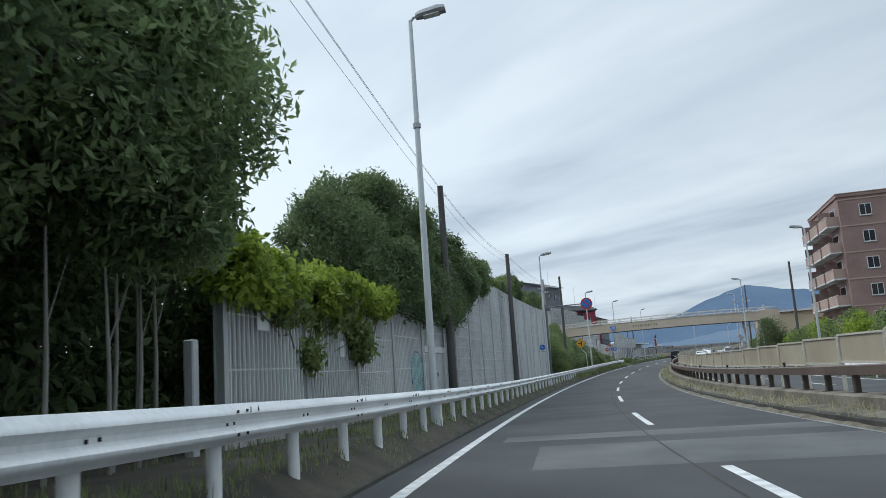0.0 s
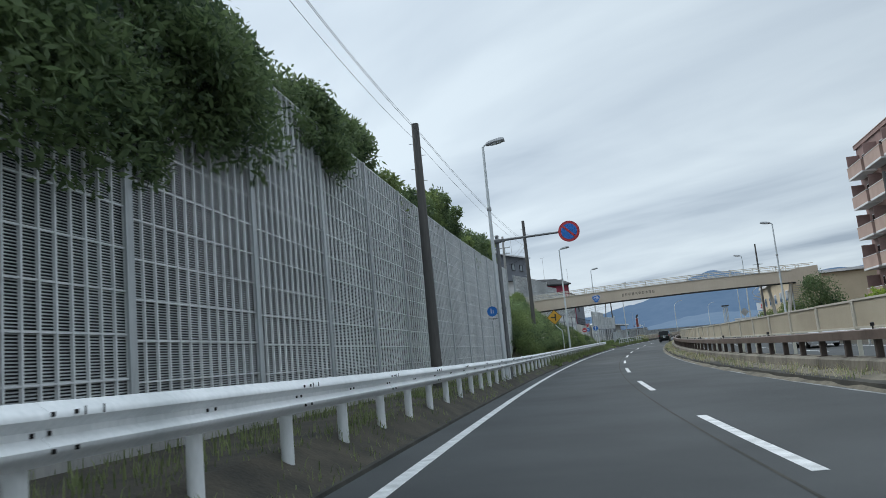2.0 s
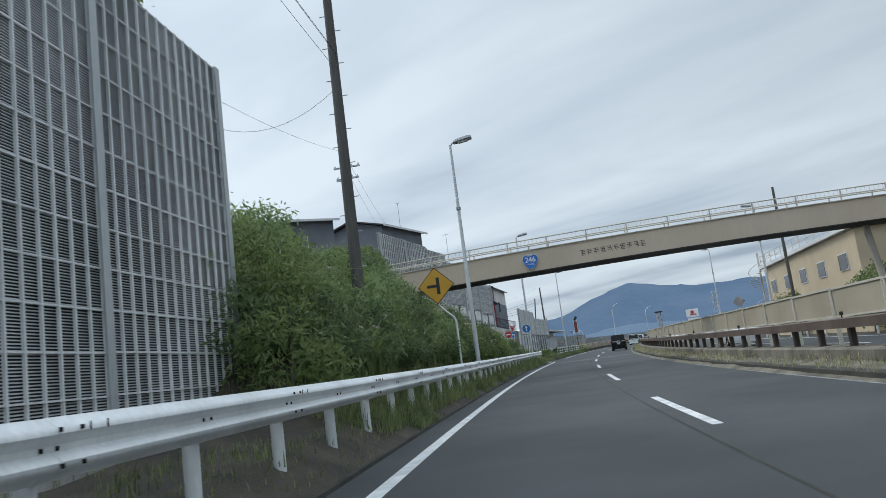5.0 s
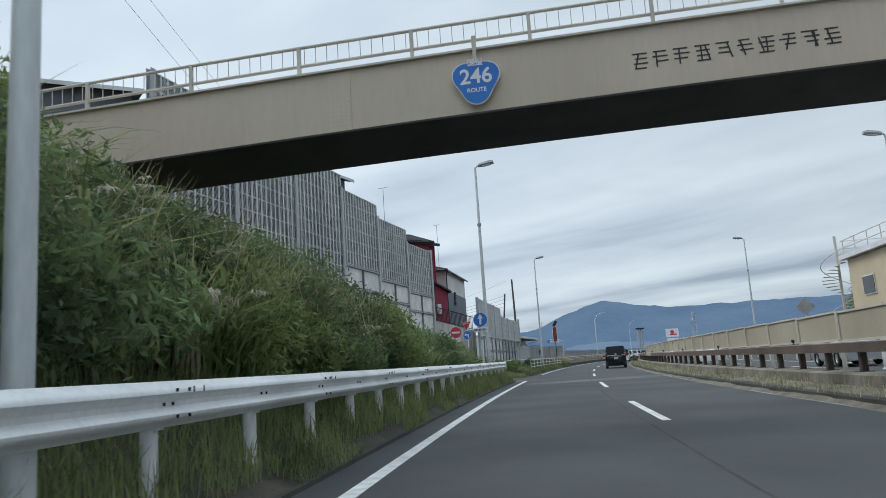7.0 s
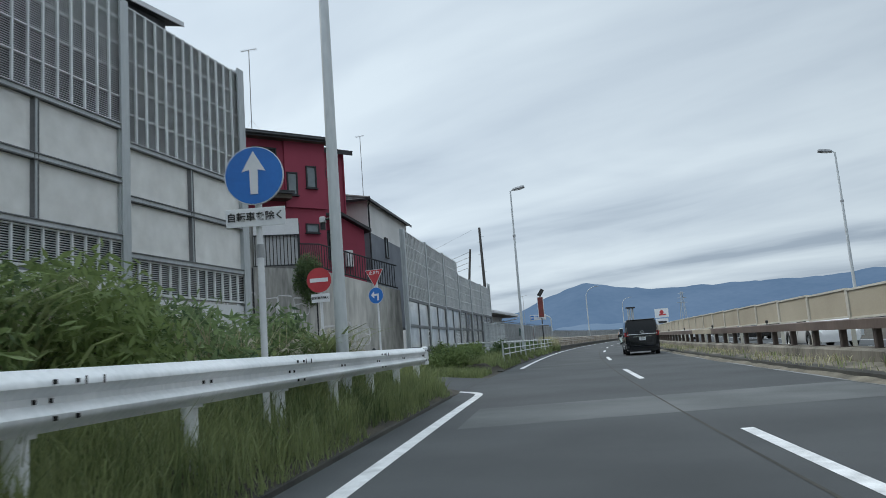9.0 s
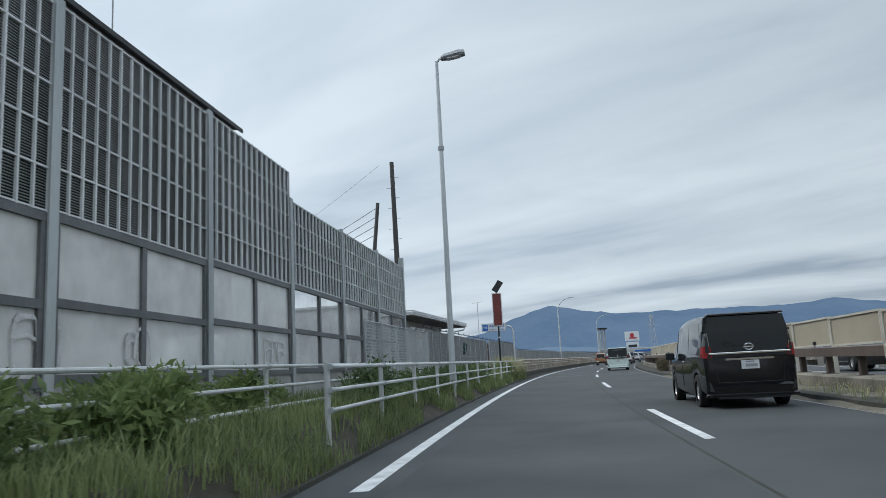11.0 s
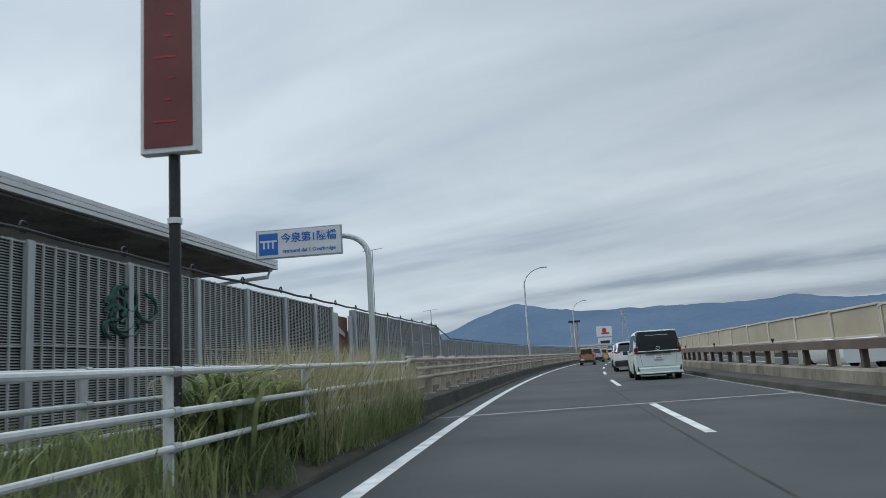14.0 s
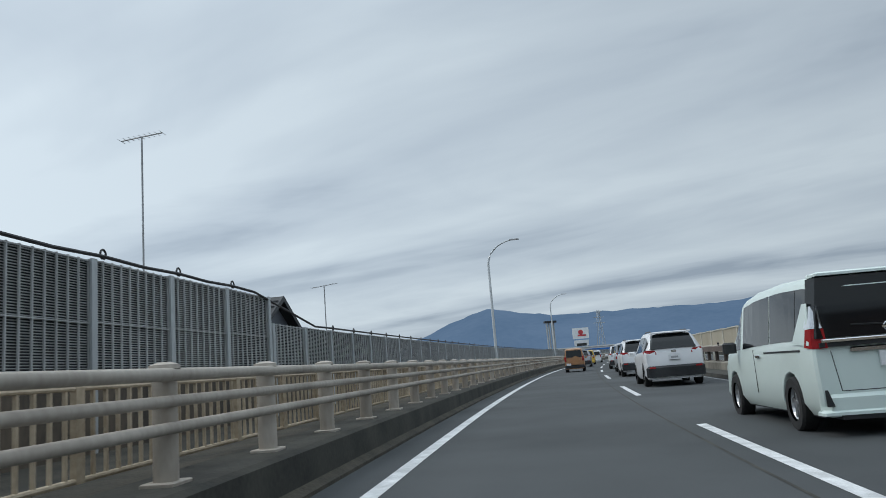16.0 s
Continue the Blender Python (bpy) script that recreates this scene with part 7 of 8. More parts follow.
# railing along the wall's top
rl = thing("wall_railing", Matrix.Translation((3.35, 145.0, 4.7)), "dark brown baluster railing on the retaining wall", "railing")
inv = rl.matrix_world.inverted()
line = [Vector((3.75, 147.35, 4.3)), Vector((4.6, 146.65, 4.12)), Vector((7.5, 147.9, 3.22))]
for z in (1.0, 0.1):
    part("rail", Shape().tube([inv @ (p + Vector((0, 0, z))) for p in line], 0.03, 6), DARK, rl)
balr = mesh_of(Shape().box((0, 0, 0.54), (0.034, 0.034, 0.92)), "baluster", DARK)
for a, b in zip(line, line[1:]):
    n = int((b - a).length / 0.105)
    for i in range(n):
        part("baluster", balr, DARK, rl, at=inv @ Matrix.Translation(a.lerp(b, i / n)))
mw, lw = house_frame((2.03, 147.0), (3.75, 147.35))
bp = thing("white_balcony", mw @ Matrix.Translation((0, 0, 4.4)), "white balcony panel with a black barred front", "balcony")
part("upper_panel", Shape().box((lw / 2, 0, 1.60), (lw, 0.06, 0.64)), METALW, bp)
part("lower_panel", Shape().box((lw / 2, 0.10, 0.68), (lw, 0.06, 1.15)), METALW, bp)
for x in np.linspace(0.05, lw - 0.05, 13):
    part("baluster", Shape().box((x, -0.03, 0.66), (0.035, 0.035, 1.2)), DARK, bp)
for z in (0.06, 1.26):
    part("rail", Shape().box((lw / 2, -0.03, z), (lw, 0.05, 0.05)), DARK, bp)
part("side", Shape().box((lw, 0.6, 0.9), (0.06, 1.2, 1.7)), DARK, bp)
part("floor_slab", Shape().box((lw / 2, 0.7, -0.02), (lw, 1.5, 0.12)), CONC, bp)
# grassy slope at the wall's foot
FOOT = [(2.6, 147.3), (1.8, 146.8), (1.15, 146.4), (0.7, 147.7)]
sl = Shape()
rows_ = []
for (x0, y0), (zf, _) in zip(WALL, FOOT):
    ze = road_z(143) + side_rise(x0 - road_x(143)) + 0.02
    rows_.append([(x0, y0 + 0.05, zf), (x0 + 0.5, (y0 + 143.2) / 2, zf * 0.45 + ze * 0.55), (x0 + 0.7, 142.9, ze - 0.12)])
sl.loft(rows_, None, False, False)
solid("slope", sl, CLAY, "bare brown earth slope under the retaining wall", "slope", "structure")
spots = []
for i in range(5200):
    t = rng.random() ** 0.7 * 2.98
    k, f = int(t), t % 1
    lo_, hi_ = [Vector(rows_[k][q]).lerp(Vector(rows_[k + 1][q]), f) for q in (0, 2)], None
    mid_ = Vector(rows_[k][1]).lerp(Vector(rows_[k + 1][1]), f)
    q = rng.random() ** 0.55
    p = lo_[0].lerp(mid_, q * 2) if q < 0.5 else mid_.lerp(lo_[1], q * 2 - 1)
    spots.append((p.x, p.y, p.z))
tagged(new("slope_grass", blade_mesh("slope_grass", STRAW, spots, 0.17, 0.01, 4, 0.9)), "dry brown grass on the slope under the wall", "grass", kind="stuff")
# hedge hanging at the wall's left end
root = thing("hanging_shrub", Matrix.Translation((-0.2, 147.6, 6.3)), "dark bamboo-like shrub beside the red house", "shrub")
bl = [((-0.4, 0.4, 2.0), (0.9, 1.1, 2.2)), ((0.2, 1.0, 1.0), (0.9, 1.2, 1.3)), ((-0.3, 2.2, 3.0), (0.7, 0.9, 1.6)), ((-1.1, 0.8, 1.0), (1.2, 1.2, 1.4)), ((-1.3, 1.2, 2.6), (1.0, 1.0, 1.3)), ((0.9, 0.3, 0.5), (0.7, 0.7, 0.7))]
part("stem", Shape().tube([(0, 0, -1.5), (0, 0.5, 2.5)], [0.06, 0.02], 6), BARK, root)
part("foliage", leaf_mesh("foliage", LEAFD, bl, 22000, 0.10, 301, 0.2, droop=0.8), LEAFD, root)
for i in range(9):
    x, y = -0.9 + 0.17 * i, 0.2 + 0.5 * (i % 3)
    part("cane", Shape().tube([(x, y, -0.2), (x + 0.05, y, 2.2), (x - 0.15 + 0.04 * i, y - 0.25, 3.7 + 0.2 * (i % 4))], [0.022, 0.016, 0.006], 5), STRAW, root)
root = thing("hanging_shrub", Matrix.Translation((4.1, 146.6, 3.5)), "dark creeper hanging over the retaining wall", "shrub")
part("stem", Shape().tube([(0, 0.3, -0.3), (0.2, -0.1, 1.0)], [0.04, 0.015], 6), BARK, root)
part("foliage", leaf_mesh("foliage", LEAFD, [((0.1, -0.1, 0.75), (0.5, 0.4, 0.5)), ((-0.1, -0.2, 0.2), (0.42, 0.3, 0.55)), ((0.1, -0.2, -0.3), (0.3, 0.22, 0.5))], 5200, 0.055, 302, 0.3, 0.2, droop=0.8), LEAFD, root)
ob = solid("bollard", Shape().tube([(0, 0, 0), (0, 0, 0.75), (0, 0, 0.8)], [0.07, 0.07, 0.03], 10), DARK, "short dark bollard at the wall's foot", "bollard", smooth=True)
ob.location = (6.6, 144.6, 0.15)
for z in (0.42, 0.62):
    bnd = part("band", Shape().tube([(0, 0, z), (0, 0, z + 0.09)], 0.073, 10), SORANGE, ob, "yellow reflective band")
# kanji-free road marking beside the junction
for i in range(3):
    solid("road_marking", Shape().box((0, 0, 0), (0.8, 0.22, 0.006), Matrix.Translation(R(141.3 + 0.4 * i, -3.9, 0.012 + side_rise(-3.9))) @ pose(0, 0, 0, 0, 0, -14)), PAINT, "worn white stop bars on the side road", "road marking", "structure")

# long low building behind the bridge barrier
m, w = house_frame((14.33, 183.2), (18.7, 196.75))
sb = thing("low_building", m, "long low pale building with a deep flat eave", "building")
part("wall", Shape().box((w / 2 - 0.8, 3.6, 2.2), (w - 1.8, 4.4, 3.9)), WALLW, sb)
part("eave", Shape().box((w / 2, 3.0, 4.05), (w, 6.0, 0.16)), METALW, sb)
for z in (4.0, 4.09, 4.18):
    part("fascia", Shape().box((w / 2, -0.03, z), (w + 0.1, 0.06, 0.07)), METALW, sb)
    part("fascia", Shape().box((-0.03, 3.0, z), (0.06, 6.0, 0.07)), METALW, sb)
    part("fascia", Shape().box((w + 0.03, 3.0, z), (0.06, 6.0, 0.07)), METALW, sb)
part("soffit", Shape().box((w / 2, 3.0, 3.94), (w - 0.1, 5.9, 0.05)), CONC, sb)
part("downpipe", Shape().tube([(w - 0.2, 0.05, 3.95), (w - 0.25, 0.1, 3.75), (w - 1.6, 1.3, 3.45), (w - 1.65, 1.3, 0.3)], 0.05, 8), METALW, sb)
part("upper_block", Shape().box((-0.6, 5.0, 2.28), (4.6, 5.0, 4.35)), WALLW, sb)
part("block_roof", Shape().loft([[(-3.0, 2.3, 4.34), (-3.0, 7.7, 4.34), (-3.0, 7.7, 4.46), (-3.0, 2.3, 4.46)], [(1.8, 2.3, 4.66), (1.8, 7.7, 4.66), (1.8, 7.7, 4.78), (1.8, 2.3, 4.78)]], None, True), METALW, sb)
part("block_fascia", Shape().loft([[(-3.0, 2.26, 4.27), (-3.0, 2.29, 4.27), (-3.0, 2.29, 4.38), (-3.0, 2.26, 4.38)], [(1.8, 2.26, 4.59), (1.8, 2.29, 4.59), (1.8, 2.29, 4.70), (1.8, 2.26, 4.70)]], None, True), METALW, sb)
antenna(12.03, 190.8, 4.1, 7.45, yaw=60, spread=0.8)
antenna(21.9, 214.5, 1.5, 7.3, yaw=-15, spread=1.0)
antenna(26.0, 226.5, 1.0, 5.1, yaw=-15, spread=1.0)

# ---- far side buildings ----
m = at_road(84.3, 25.0, -0.3, 0)
ap = thing("apartment_block", m, "brown tiled apartment block with peach balconies", "apartment block")
W3, D3, F3, N3 = 18.0, 16.0, 2.78, 6
part("wall", Shape().box((W3 / 2 + 1.2, D3 / 2, F3 * N3 / 2 + 0.3), (W3 - 1.2, D3, F3 * N3 + 0.6)), WALLT, ap)
part("parapet", Shape().box((W3 / 2 + 1.2, D3 / 2, F3 * N3 + 0.75), (W3 - 0.9, D3 + 0.3, 0.35)), WALLT, ap)
part("parapet_cap", Shape().box((W3 / 2 + 1.2, D3 / 2, F3 * N3 + 0.95), (W3 - 0.8, D3 + 0.4, 0.06)), WALLP, ap)
for f in range(N3):
    z = f * F3 + 0.4
    part("band", Shape().box((W3 / 2 + 1.2, -0.03, z + F3 - 0.12), (W3 - 1.2, 0.06, 0.14)), WALLP, ap)
    for x in (4.3, 7.4, 11.0, 14.6):
        wn = window(ap, x, z + 1.45, 1.5 if x > 5 else 1.1, 1.15, GLASSD, METALW, bars=2)
    for j in range(3):
        y = 0.8 + j * 5.1
        sl_ = part("balcony", Shape().box((1.3, y + 2.2, z + 0.05), (1.4, 4.3, 0.16)), METALW, ap)
        part("front", Shape().box((0.66, y + 2.2, z + 0.62), (0.10, 4.3, 1.0)), WALLP, sl_)
        part("flank", Shape().box((1.25, y + 0.08, z + 0.62), (1.1, 0.10, 1.0)), WALLP, sl_)
        part("cap", Shape().box((0.66, y + 2.2, z + 1.14), (0.16, 4.4, 0.05)), METALW, sl_)
        part("divider", Shape().box((1.25, y + 4.35, z + 1.2), (1.1, 0.06, 2.2)), WALLT, sl_)
        dw = part("door", Shape().box((1.77, y + 2.2, z + 1.1), (0.06, 2.4, 2.0)), METALW, ap)
        part("pane", Shape().box((1.73, y + 2.2, z + 1.1), (0.03, 2.2, 1.85)), GLASSD, dw)
for x in (5.8, 9.2):
    part("frame_box", Shape().box((x, -0.2, 10.5), (0.12, 0.4, 1.6)), METALW, ap)

m = at_road(115.5, 21.4, -0.3)
ob_ = thing("ochre_building", m, "two-storey ochre building with a flat roof", "building")
part("wall", Shape().box((5, 13, 3.4), (10, 26, 6.8)), WALLO, ob_)
part("roof_edge", Shape().box((5, 13, 7.0), (10.8, 26.8, 0.3)), METALW, ob_)
for y in (3, 8, 13, 18, 23):
    for z in (1.8, 4.9):
        wf = part("window", Shape().box((-0.03, y, z), (0.08, 1.8, 1.2)), METALW, ob_)
        part("pane", Shape().box((-0.08, y, z), (0.03, 1.65, 1.05)), GLASSD, wf)
for z in (7.6, 8.1):
    part("roof_rail", Shape().tube([(-0.2, -0.2, z), (-0.2, 26.2, z), (4.0, 26.2, z)], 0.03, 6), CREAMR, ob_)
for k in range(14):
    part("rail_post", Shape().box((-0.2, -0.1 + 2.0 * k, 7.6), (0.05, 0.05, 1.0)), CREAMR, ob_)
sp_ = thing("spiral_stair", at_road(142.8, 20.7, -0.3), "pale steel spiral stair on the building's corner", "stair")
part("column", Shape().tube([(0, 0, 0), (0, 0, 8.4)], 0.09, 8), CREAMR, sp_)
trd = mesh_of(Shape().plate([(0.05, -0.03), (1.1, -0.16), (1.1, 0.16), (0.05, 0.03)], 0, 0.04), "tread", CREAMR)
for i in range(34):
    part("tread", trd, CREAMR, sp_, at=pose(0, 0, 0.3 + 0.205 * i, 0, 0, 21 * i) @ pose(0, 0, 0, 90, 0, 0))
part("handrail", Shape().tube([(1.1 * math.cos(radians(21 * i)), 1.1 * math.sin(radians(21 * i)), 1.25 + 0.205 * i) for i in range(36)], 0.03, 6), CREAMR, sp_, smooth=True)

# trees on the far side
tree(92.2, 19.8, 5.2, [(0, 0, 3.0, 1.8, 1.8, 2.3), (0.6, 0.7, 1.9, 1.6, 1.6, 1.5), (-0.6, -0.5, 3.8, 1.1, 1.1, 1.2)], 9000, 0.10, LEAFD, 401, "dark green conical tree beyond the opposite lanes", 0.14, 0)
for i, (y, d, h) in enumerate(((50, 19, 3.4), (54, 19.6, 3.8), (58, 19.2, 3.5), (62, 19.5, 3.7), (66, 19.4, 3.4), (70, 19.3, 3.2), (74, 19.6, 2.8), (46, 19.2, 3.6), (42, 19.4, 3.4))):
    rr = random.Random(50 + i)
    tree(y, d, h, [(0, 0, h * 0.5, 2.3, 1.1, h * 0.52), (rr.uniform(-1, 1), -0.4, h * 0.75, 1.4, 0.9, h * 0.3)], 3600, 0.13, LEAFM if i % 3 else LEAFL, 410 + i, "leafy green hedge shrub beyond the opposite lanes", 0.07, 0, name="hedge_shrub")
for i, (y, d, h) in enumerate(((108, 20.5, 3.4), (112, 20.2, 3.0), (150, 25, 6.0), (131, 20.6, 3.2))):
    tree(y, d, h, [(0, 0, h * 0.55, 1.7, 1.5, h * 0.5), (0.6, 0.2, h * 0.75, 1.1, 1.0, h * 0.3)], 5200, 0.10, LEAFM, 430 + i, "small round tree beside the far buildings", 0.1, 0)

# ---- far away ----
lg = thing("store_sign", at_road(470, -30, 0), "tall white store sign with a red mark above other boards", "advertising sign")
lg.matrix_world = Matrix.Translation((131.0, 497, -0.5)) @ pose(0, 0, 0, 0, 0, -14)
for x in (-2.2, 2.2):
    part("post", Shape().box((x, 0.3, 5), (0.5, 0.5, 12)), METALW, lg)
part("board", Shape().box((0, 0, 14.2), (6.6, 0.8, 4.4)), SWHITE, lg)
part("mark", Shape().disc((0, -0.45, 14.6), 1.0, 0.05, 20), SRED, lg)
part("mark", Shape().box((0.4, -0.45, 13.3), (3.4, 0.05, 0.7)), SRED, lg)
part("board", Shape().box((0, 0, 10.2), (5.8, 0.8, 2.4)), SWHITE, lg)
part("mark", Shape().box((0, -0.45, 9.6), (4.0, 0.05, 1.1)), SBLACK, lg)
part("board", Shape().box((0, 0, 6.6), (7.0, 0.8, 3.2)), SWHITE, lg)
st_ = thing("store_building", Matrix.Translation((121, 470, 0)) @ pose(0, 0, 0, 0, 0, -14), "pale store building with a blue banner", "building")
part("wall", Shape().box((0, 6, 3.0), (26, 14, 8.5)), WALLW, st_)
part("banner", Shape().box((6, -1.1, 4.6), (9, 0.2, 4.0)), SBLUE, st_)
part("roof_edge", Shape().box((0, 6, 7.4), (26.6, 14.6, 0.4)), METALW, st_)
tw = thing("pole_tower", Matrix.Translation((81.5, 378, 0)), "four tall steel poles carrying a platform", "tower")
for x, y in ((-0.7, 0), (0.0, 0.4), (0.6, 0.1), (1.2, 0.4)):
    part("pole", Shape().tube([(x, y, -1), (x, y, 12.2)], 0.2, 8), BARPOST, tw)
part("platform", Shape().box((0.35, 0.3, 12.1), (3.0, 1.2, 0.5)), DARK, tw)
py = thing("pylon", Matrix.Translation((178.5, 600, 0)), "slender lattice power pylon in the haze", "pylon")
for sx, sy in ((-1, -1), (1, -1), (1, 1), (-1, 1)):
    part("leg", Shape().tube([(sx * 2.6, sy * 2.6, -2), (sx * 0.5, sy * 0.5, 30)], 0.14, 5), BARPOST, py)
for z in range(2, 30, 4):
    r = 2.6 - 2.1 * (z + 2) / 32
    part("brace", Shape().tube([(-r, -r, z), (r, -r, z + 3.4)], 0.08, 4), BARPOST, py)
    part("brace", Shape().tube([(r, -r, z), (-r, -r, z + 3.4)], 0.08, 4), BARPOST, py)
for z, w_ in ((23, 7), (26, 6), (29, 4)):
    part("crossarm", Shape().box((0, 0, z), (w_, 0.3, 0.3)), BARPOST, py)
rnd = random.Random(12)
for i in range(26):
    az = radians(-6 + i * 2.4 + rnd.uniform(-0.8, 0.8))
    dist = rnd.uniform(430, 900)
    x, y = 12 + dist * math.sin(az), 120 + dist * math.cos(az)
    if abs(x - road_x(y)) < 26:
        continue
    h, wd = rnd.uniform(4, 8), rnd.uniform(9, 20)
    fh = thing("distant_house", Matrix.Translation((x, y, road_z(min(y, 300)) - 1)) @ pose(0, 0, 0, 0, 0, rnd.uniform(-40, 40)), "small distant house in the town", "house", "distant houses")
    part("wall", Shape().box((0, 0, h / 2), (wd, wd * 0.7, h)), rnd.choice((WALLW, WALLG, WALLO, WALLW)), fh)
    part("roof", roof_slab(wd, wd * 0.7, 0.5, h - 0.1, 1.6), ROOFD, fh, at=Matrix.Translation((-wd / 2, -wd * 0.35, 0)))

# hills
RIDGE = ((-60, 1.0), (-30, 1.3), (-10, 1.7), (0, 1.9), (4, 2.1), (6.2, 2.6), (7.6, 2.75), (9.4, 3.6), (11.2, 4.2), (12.2, 4.42), (12.6, 4.66), (13.0, 4.45), (13.8, 4.3), (15.3, 3.98), (17.7, 3.68), (20.6, 3.64), (25.3, 3.57), (28.5, 3.45), (30.5, 3.52), (31.7, 3.76), (33, 3.4), (35, 3.15), (40, 3.0), (50, 2.6), (70, 2.0), (100, 1.4))


def hills(name, dist, factor, shift, mat, lab, rough):
    s = Shape()
    az = np.arange(-60, 100.1, 0.35)
    el = np.interp(az, [a for a, _ in RIDGE], [e for _, e in RIDGE])
    el = np.convolve(np.pad(el, 2, "edge"), [0.0, 0.2, 0.6, 0.2, 0.0], "valid")
    rows = []
    for a, e in zip(az, el):
        e = e * factor + rough * noise.noise(Vector((a * 0.9, shift, 0))) + rough * 0.5 * noise.noise(Vector((a * 3.1, shift, 2)))
        top = dist * math.tan(radians(max(e, 0.3)))
        r = radians(a)
        rows.append([Vector((14 + q * math.sin(r), 112 + q * math.cos(r), z)) for q, z in ((dist - 900, -60), (dist - 500, top * 0.45 - 10), (dist - 200, top * 0.8), (dist, top), (dist + 60, top - 30))])
    s.loft(rows, None, False, False)
    return solid(name, s, mat, lab, "hills", "structure", True)


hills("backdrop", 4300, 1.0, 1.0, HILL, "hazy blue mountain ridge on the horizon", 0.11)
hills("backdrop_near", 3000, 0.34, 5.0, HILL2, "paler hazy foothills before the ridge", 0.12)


# ---- vehicles ----
def car_body(prof_, mat, glass_spans, root, zb=0.22, smooth=True, axles=(), arch=0.385):
    """A lofted body with open wheel arches. prof_: rows of (y, belt z, roof z, half width low, half width belt, half width roof); the rear is at y 0."""
    rows = [(q, zb) for q in prof_]
    cut = [-1.06, -1.0, -0.92, -0.72, -0.4, 0.0, 0.4, 0.72, 0.92, 1.0, 1.06]
    for wc in axles:
        rows = [(q, b) for q, b in rows if abs(q[0] - wc) > arch * 1.07]
        for k in cut:
            y = wc + arch * k
            n = next((a for a in range(len(prof_) - 1) if prof_[a][0] <= y <= prof_[a + 1][0]), 0)
            f = (y - prof_[n][0]) / (prof_[n + 1][0] - prof_[n][0])
            q = tuple(a + (c - a) * f for a, c in zip(prof_[n], prof_[n + 1]))
            rows.append((q, zb if abs(k) > 0.99 else 0.33 + arch * math.sqrt(1 - k * k)))
    rows.sort(key=lambda r: r[0][0])
    rings = []
    for (y, zl, zt, wl, wb, wr), b in rows:
        raised = b > zb + 0.01
        half = [(wl * (0.985 if raised else 0.90), b), (wl, b + (0.015 if raised else 0.14)), (wl + (wb - wl) * 0.5, (max(b, zb) + zl) / 2), (wb, zl - 0.03), (wb - 0.015, zl + 0.03), (wr + (wb - wr) * 0.10, zt - 0.12), (wr - 0.06, zt - 0.03), (wr * 0.55, zt)]
        rings.append([(x, y, z) for x, z in half] + [(-x, y, z) for x, z in reversed(half)])
    body = Shape()
    body.loft(rings, None, True)
    b = part("body", body, mat, root, smooth=smooth)
    # side glass follows the body between belt and roof
    for (i, t0, j, t1) in glass_spans:
        for sgn in (1, -1):
            def at(q):
                k = min(int(q), len(prof_) - 2)
                f = q - k
                r0, r1 = prof_[k], prof_[k + 1]
                return [a + (c - a) * f for a, c in zip(r0, r1)]
            s = Shape()
            cols = []
            for q in np.linspace(i + t0, j + t1, 5):
                y, zl, zt, wl, wb, wr = at(q)
                lo, hi = zl + 0.05, zt - 0.15
                span = (zt - 0.12) - (zl + 0.03)
                f = lambda z: (wb - 0.015) + (wr + (wb - wr) * 0.10 - wb + 0.015) * (z - zl - 0.03) / max(span, 0.05)
                cols.append([(sgn * (f(lo) + 0.006), y, lo), (sgn * (f(hi) + 0.006), y, hi), (sgn * (f(hi) - 0.02), y, hi), (sgn * (f(lo) - 0.02), y, lo)])
            s.loft(cols, None, True)
            part("side_window", s, GLASSD, root)
    return b


WHEEL_T = mesh_of(Shape().loft([[(x, r * math.cos(a), r * math.sin(a)) for a in np.linspace(0, 2 * math.pi, 24, endpoint=False)] for x, r in ((-0.10, 0.2), (-0.10, 0.30), (-0.07, 0.325), (0.07, 0.325), (0.10, 0.30), (0.10, 0.2))], None, False), "tyre", TYRE, True)
rm = Shape().loft([[(x, r * math.cos(a), r * math.sin(a)) for a in np.linspace(0, 2 * math.pi, 20, endpoint=False)] for x, r in ((-0.08, 0.2), (0.06, 0.21), (0.07, 0.19), (0.04, 0.17))], None, False)
for a in np.linspace(0, 2 * math.pi, 5, endpoint=False):
    rm.box((0.045, 0, 0.10), (0.03, 0.05, 0.19), pose(0, 0, 0, math.degrees(a), 0, 0))
rm.loft([[(x, 0.05 * math.cos(a), 0.05 * math.sin(a)) for a in np.linspace(0, 2 * math.pi, 10, endpoint=False)] for x in (0.0, 0.07)], None, True)
WHEEL_R = mesh_of(rm, "rim", RIM)
WHEEL_D = mesh_of(Shape().loft([[(x, 0.2 * math.cos(a), 0.2 * math.sin(a)) for a in np.linspace(0, 2 * math.pi, 20, endpoint=False)] for x in (-0.02, 0.0)], None, True), "hub", DARK)


def wheels(root, ys_, hw, scale=1.0):
    for y in ys_:
        for sgn in (1, -1):
            m = Matrix.Translation((sgn * hw, y, 0.325 * scale)) @ pose(0, 0, 0, 0, 0, 0 if sgn > 0 else 180) @ Matrix.Scale(scale, 4)
            wl = part("wheel", WHEEL_T, TYRE, root, at=m)
            part("rim", WHEEL_R, RIM, wl)
            part("hub", WHEEL_D, DARK, wl)
    part("wheel_well", Shape().box((0, (ys_[0] + ys_[1]) / 2, 0.52 * scale), (2 * hw - 0.24, ys_[1] - ys_[0] + 0.8, 0.5)), DARK, root)


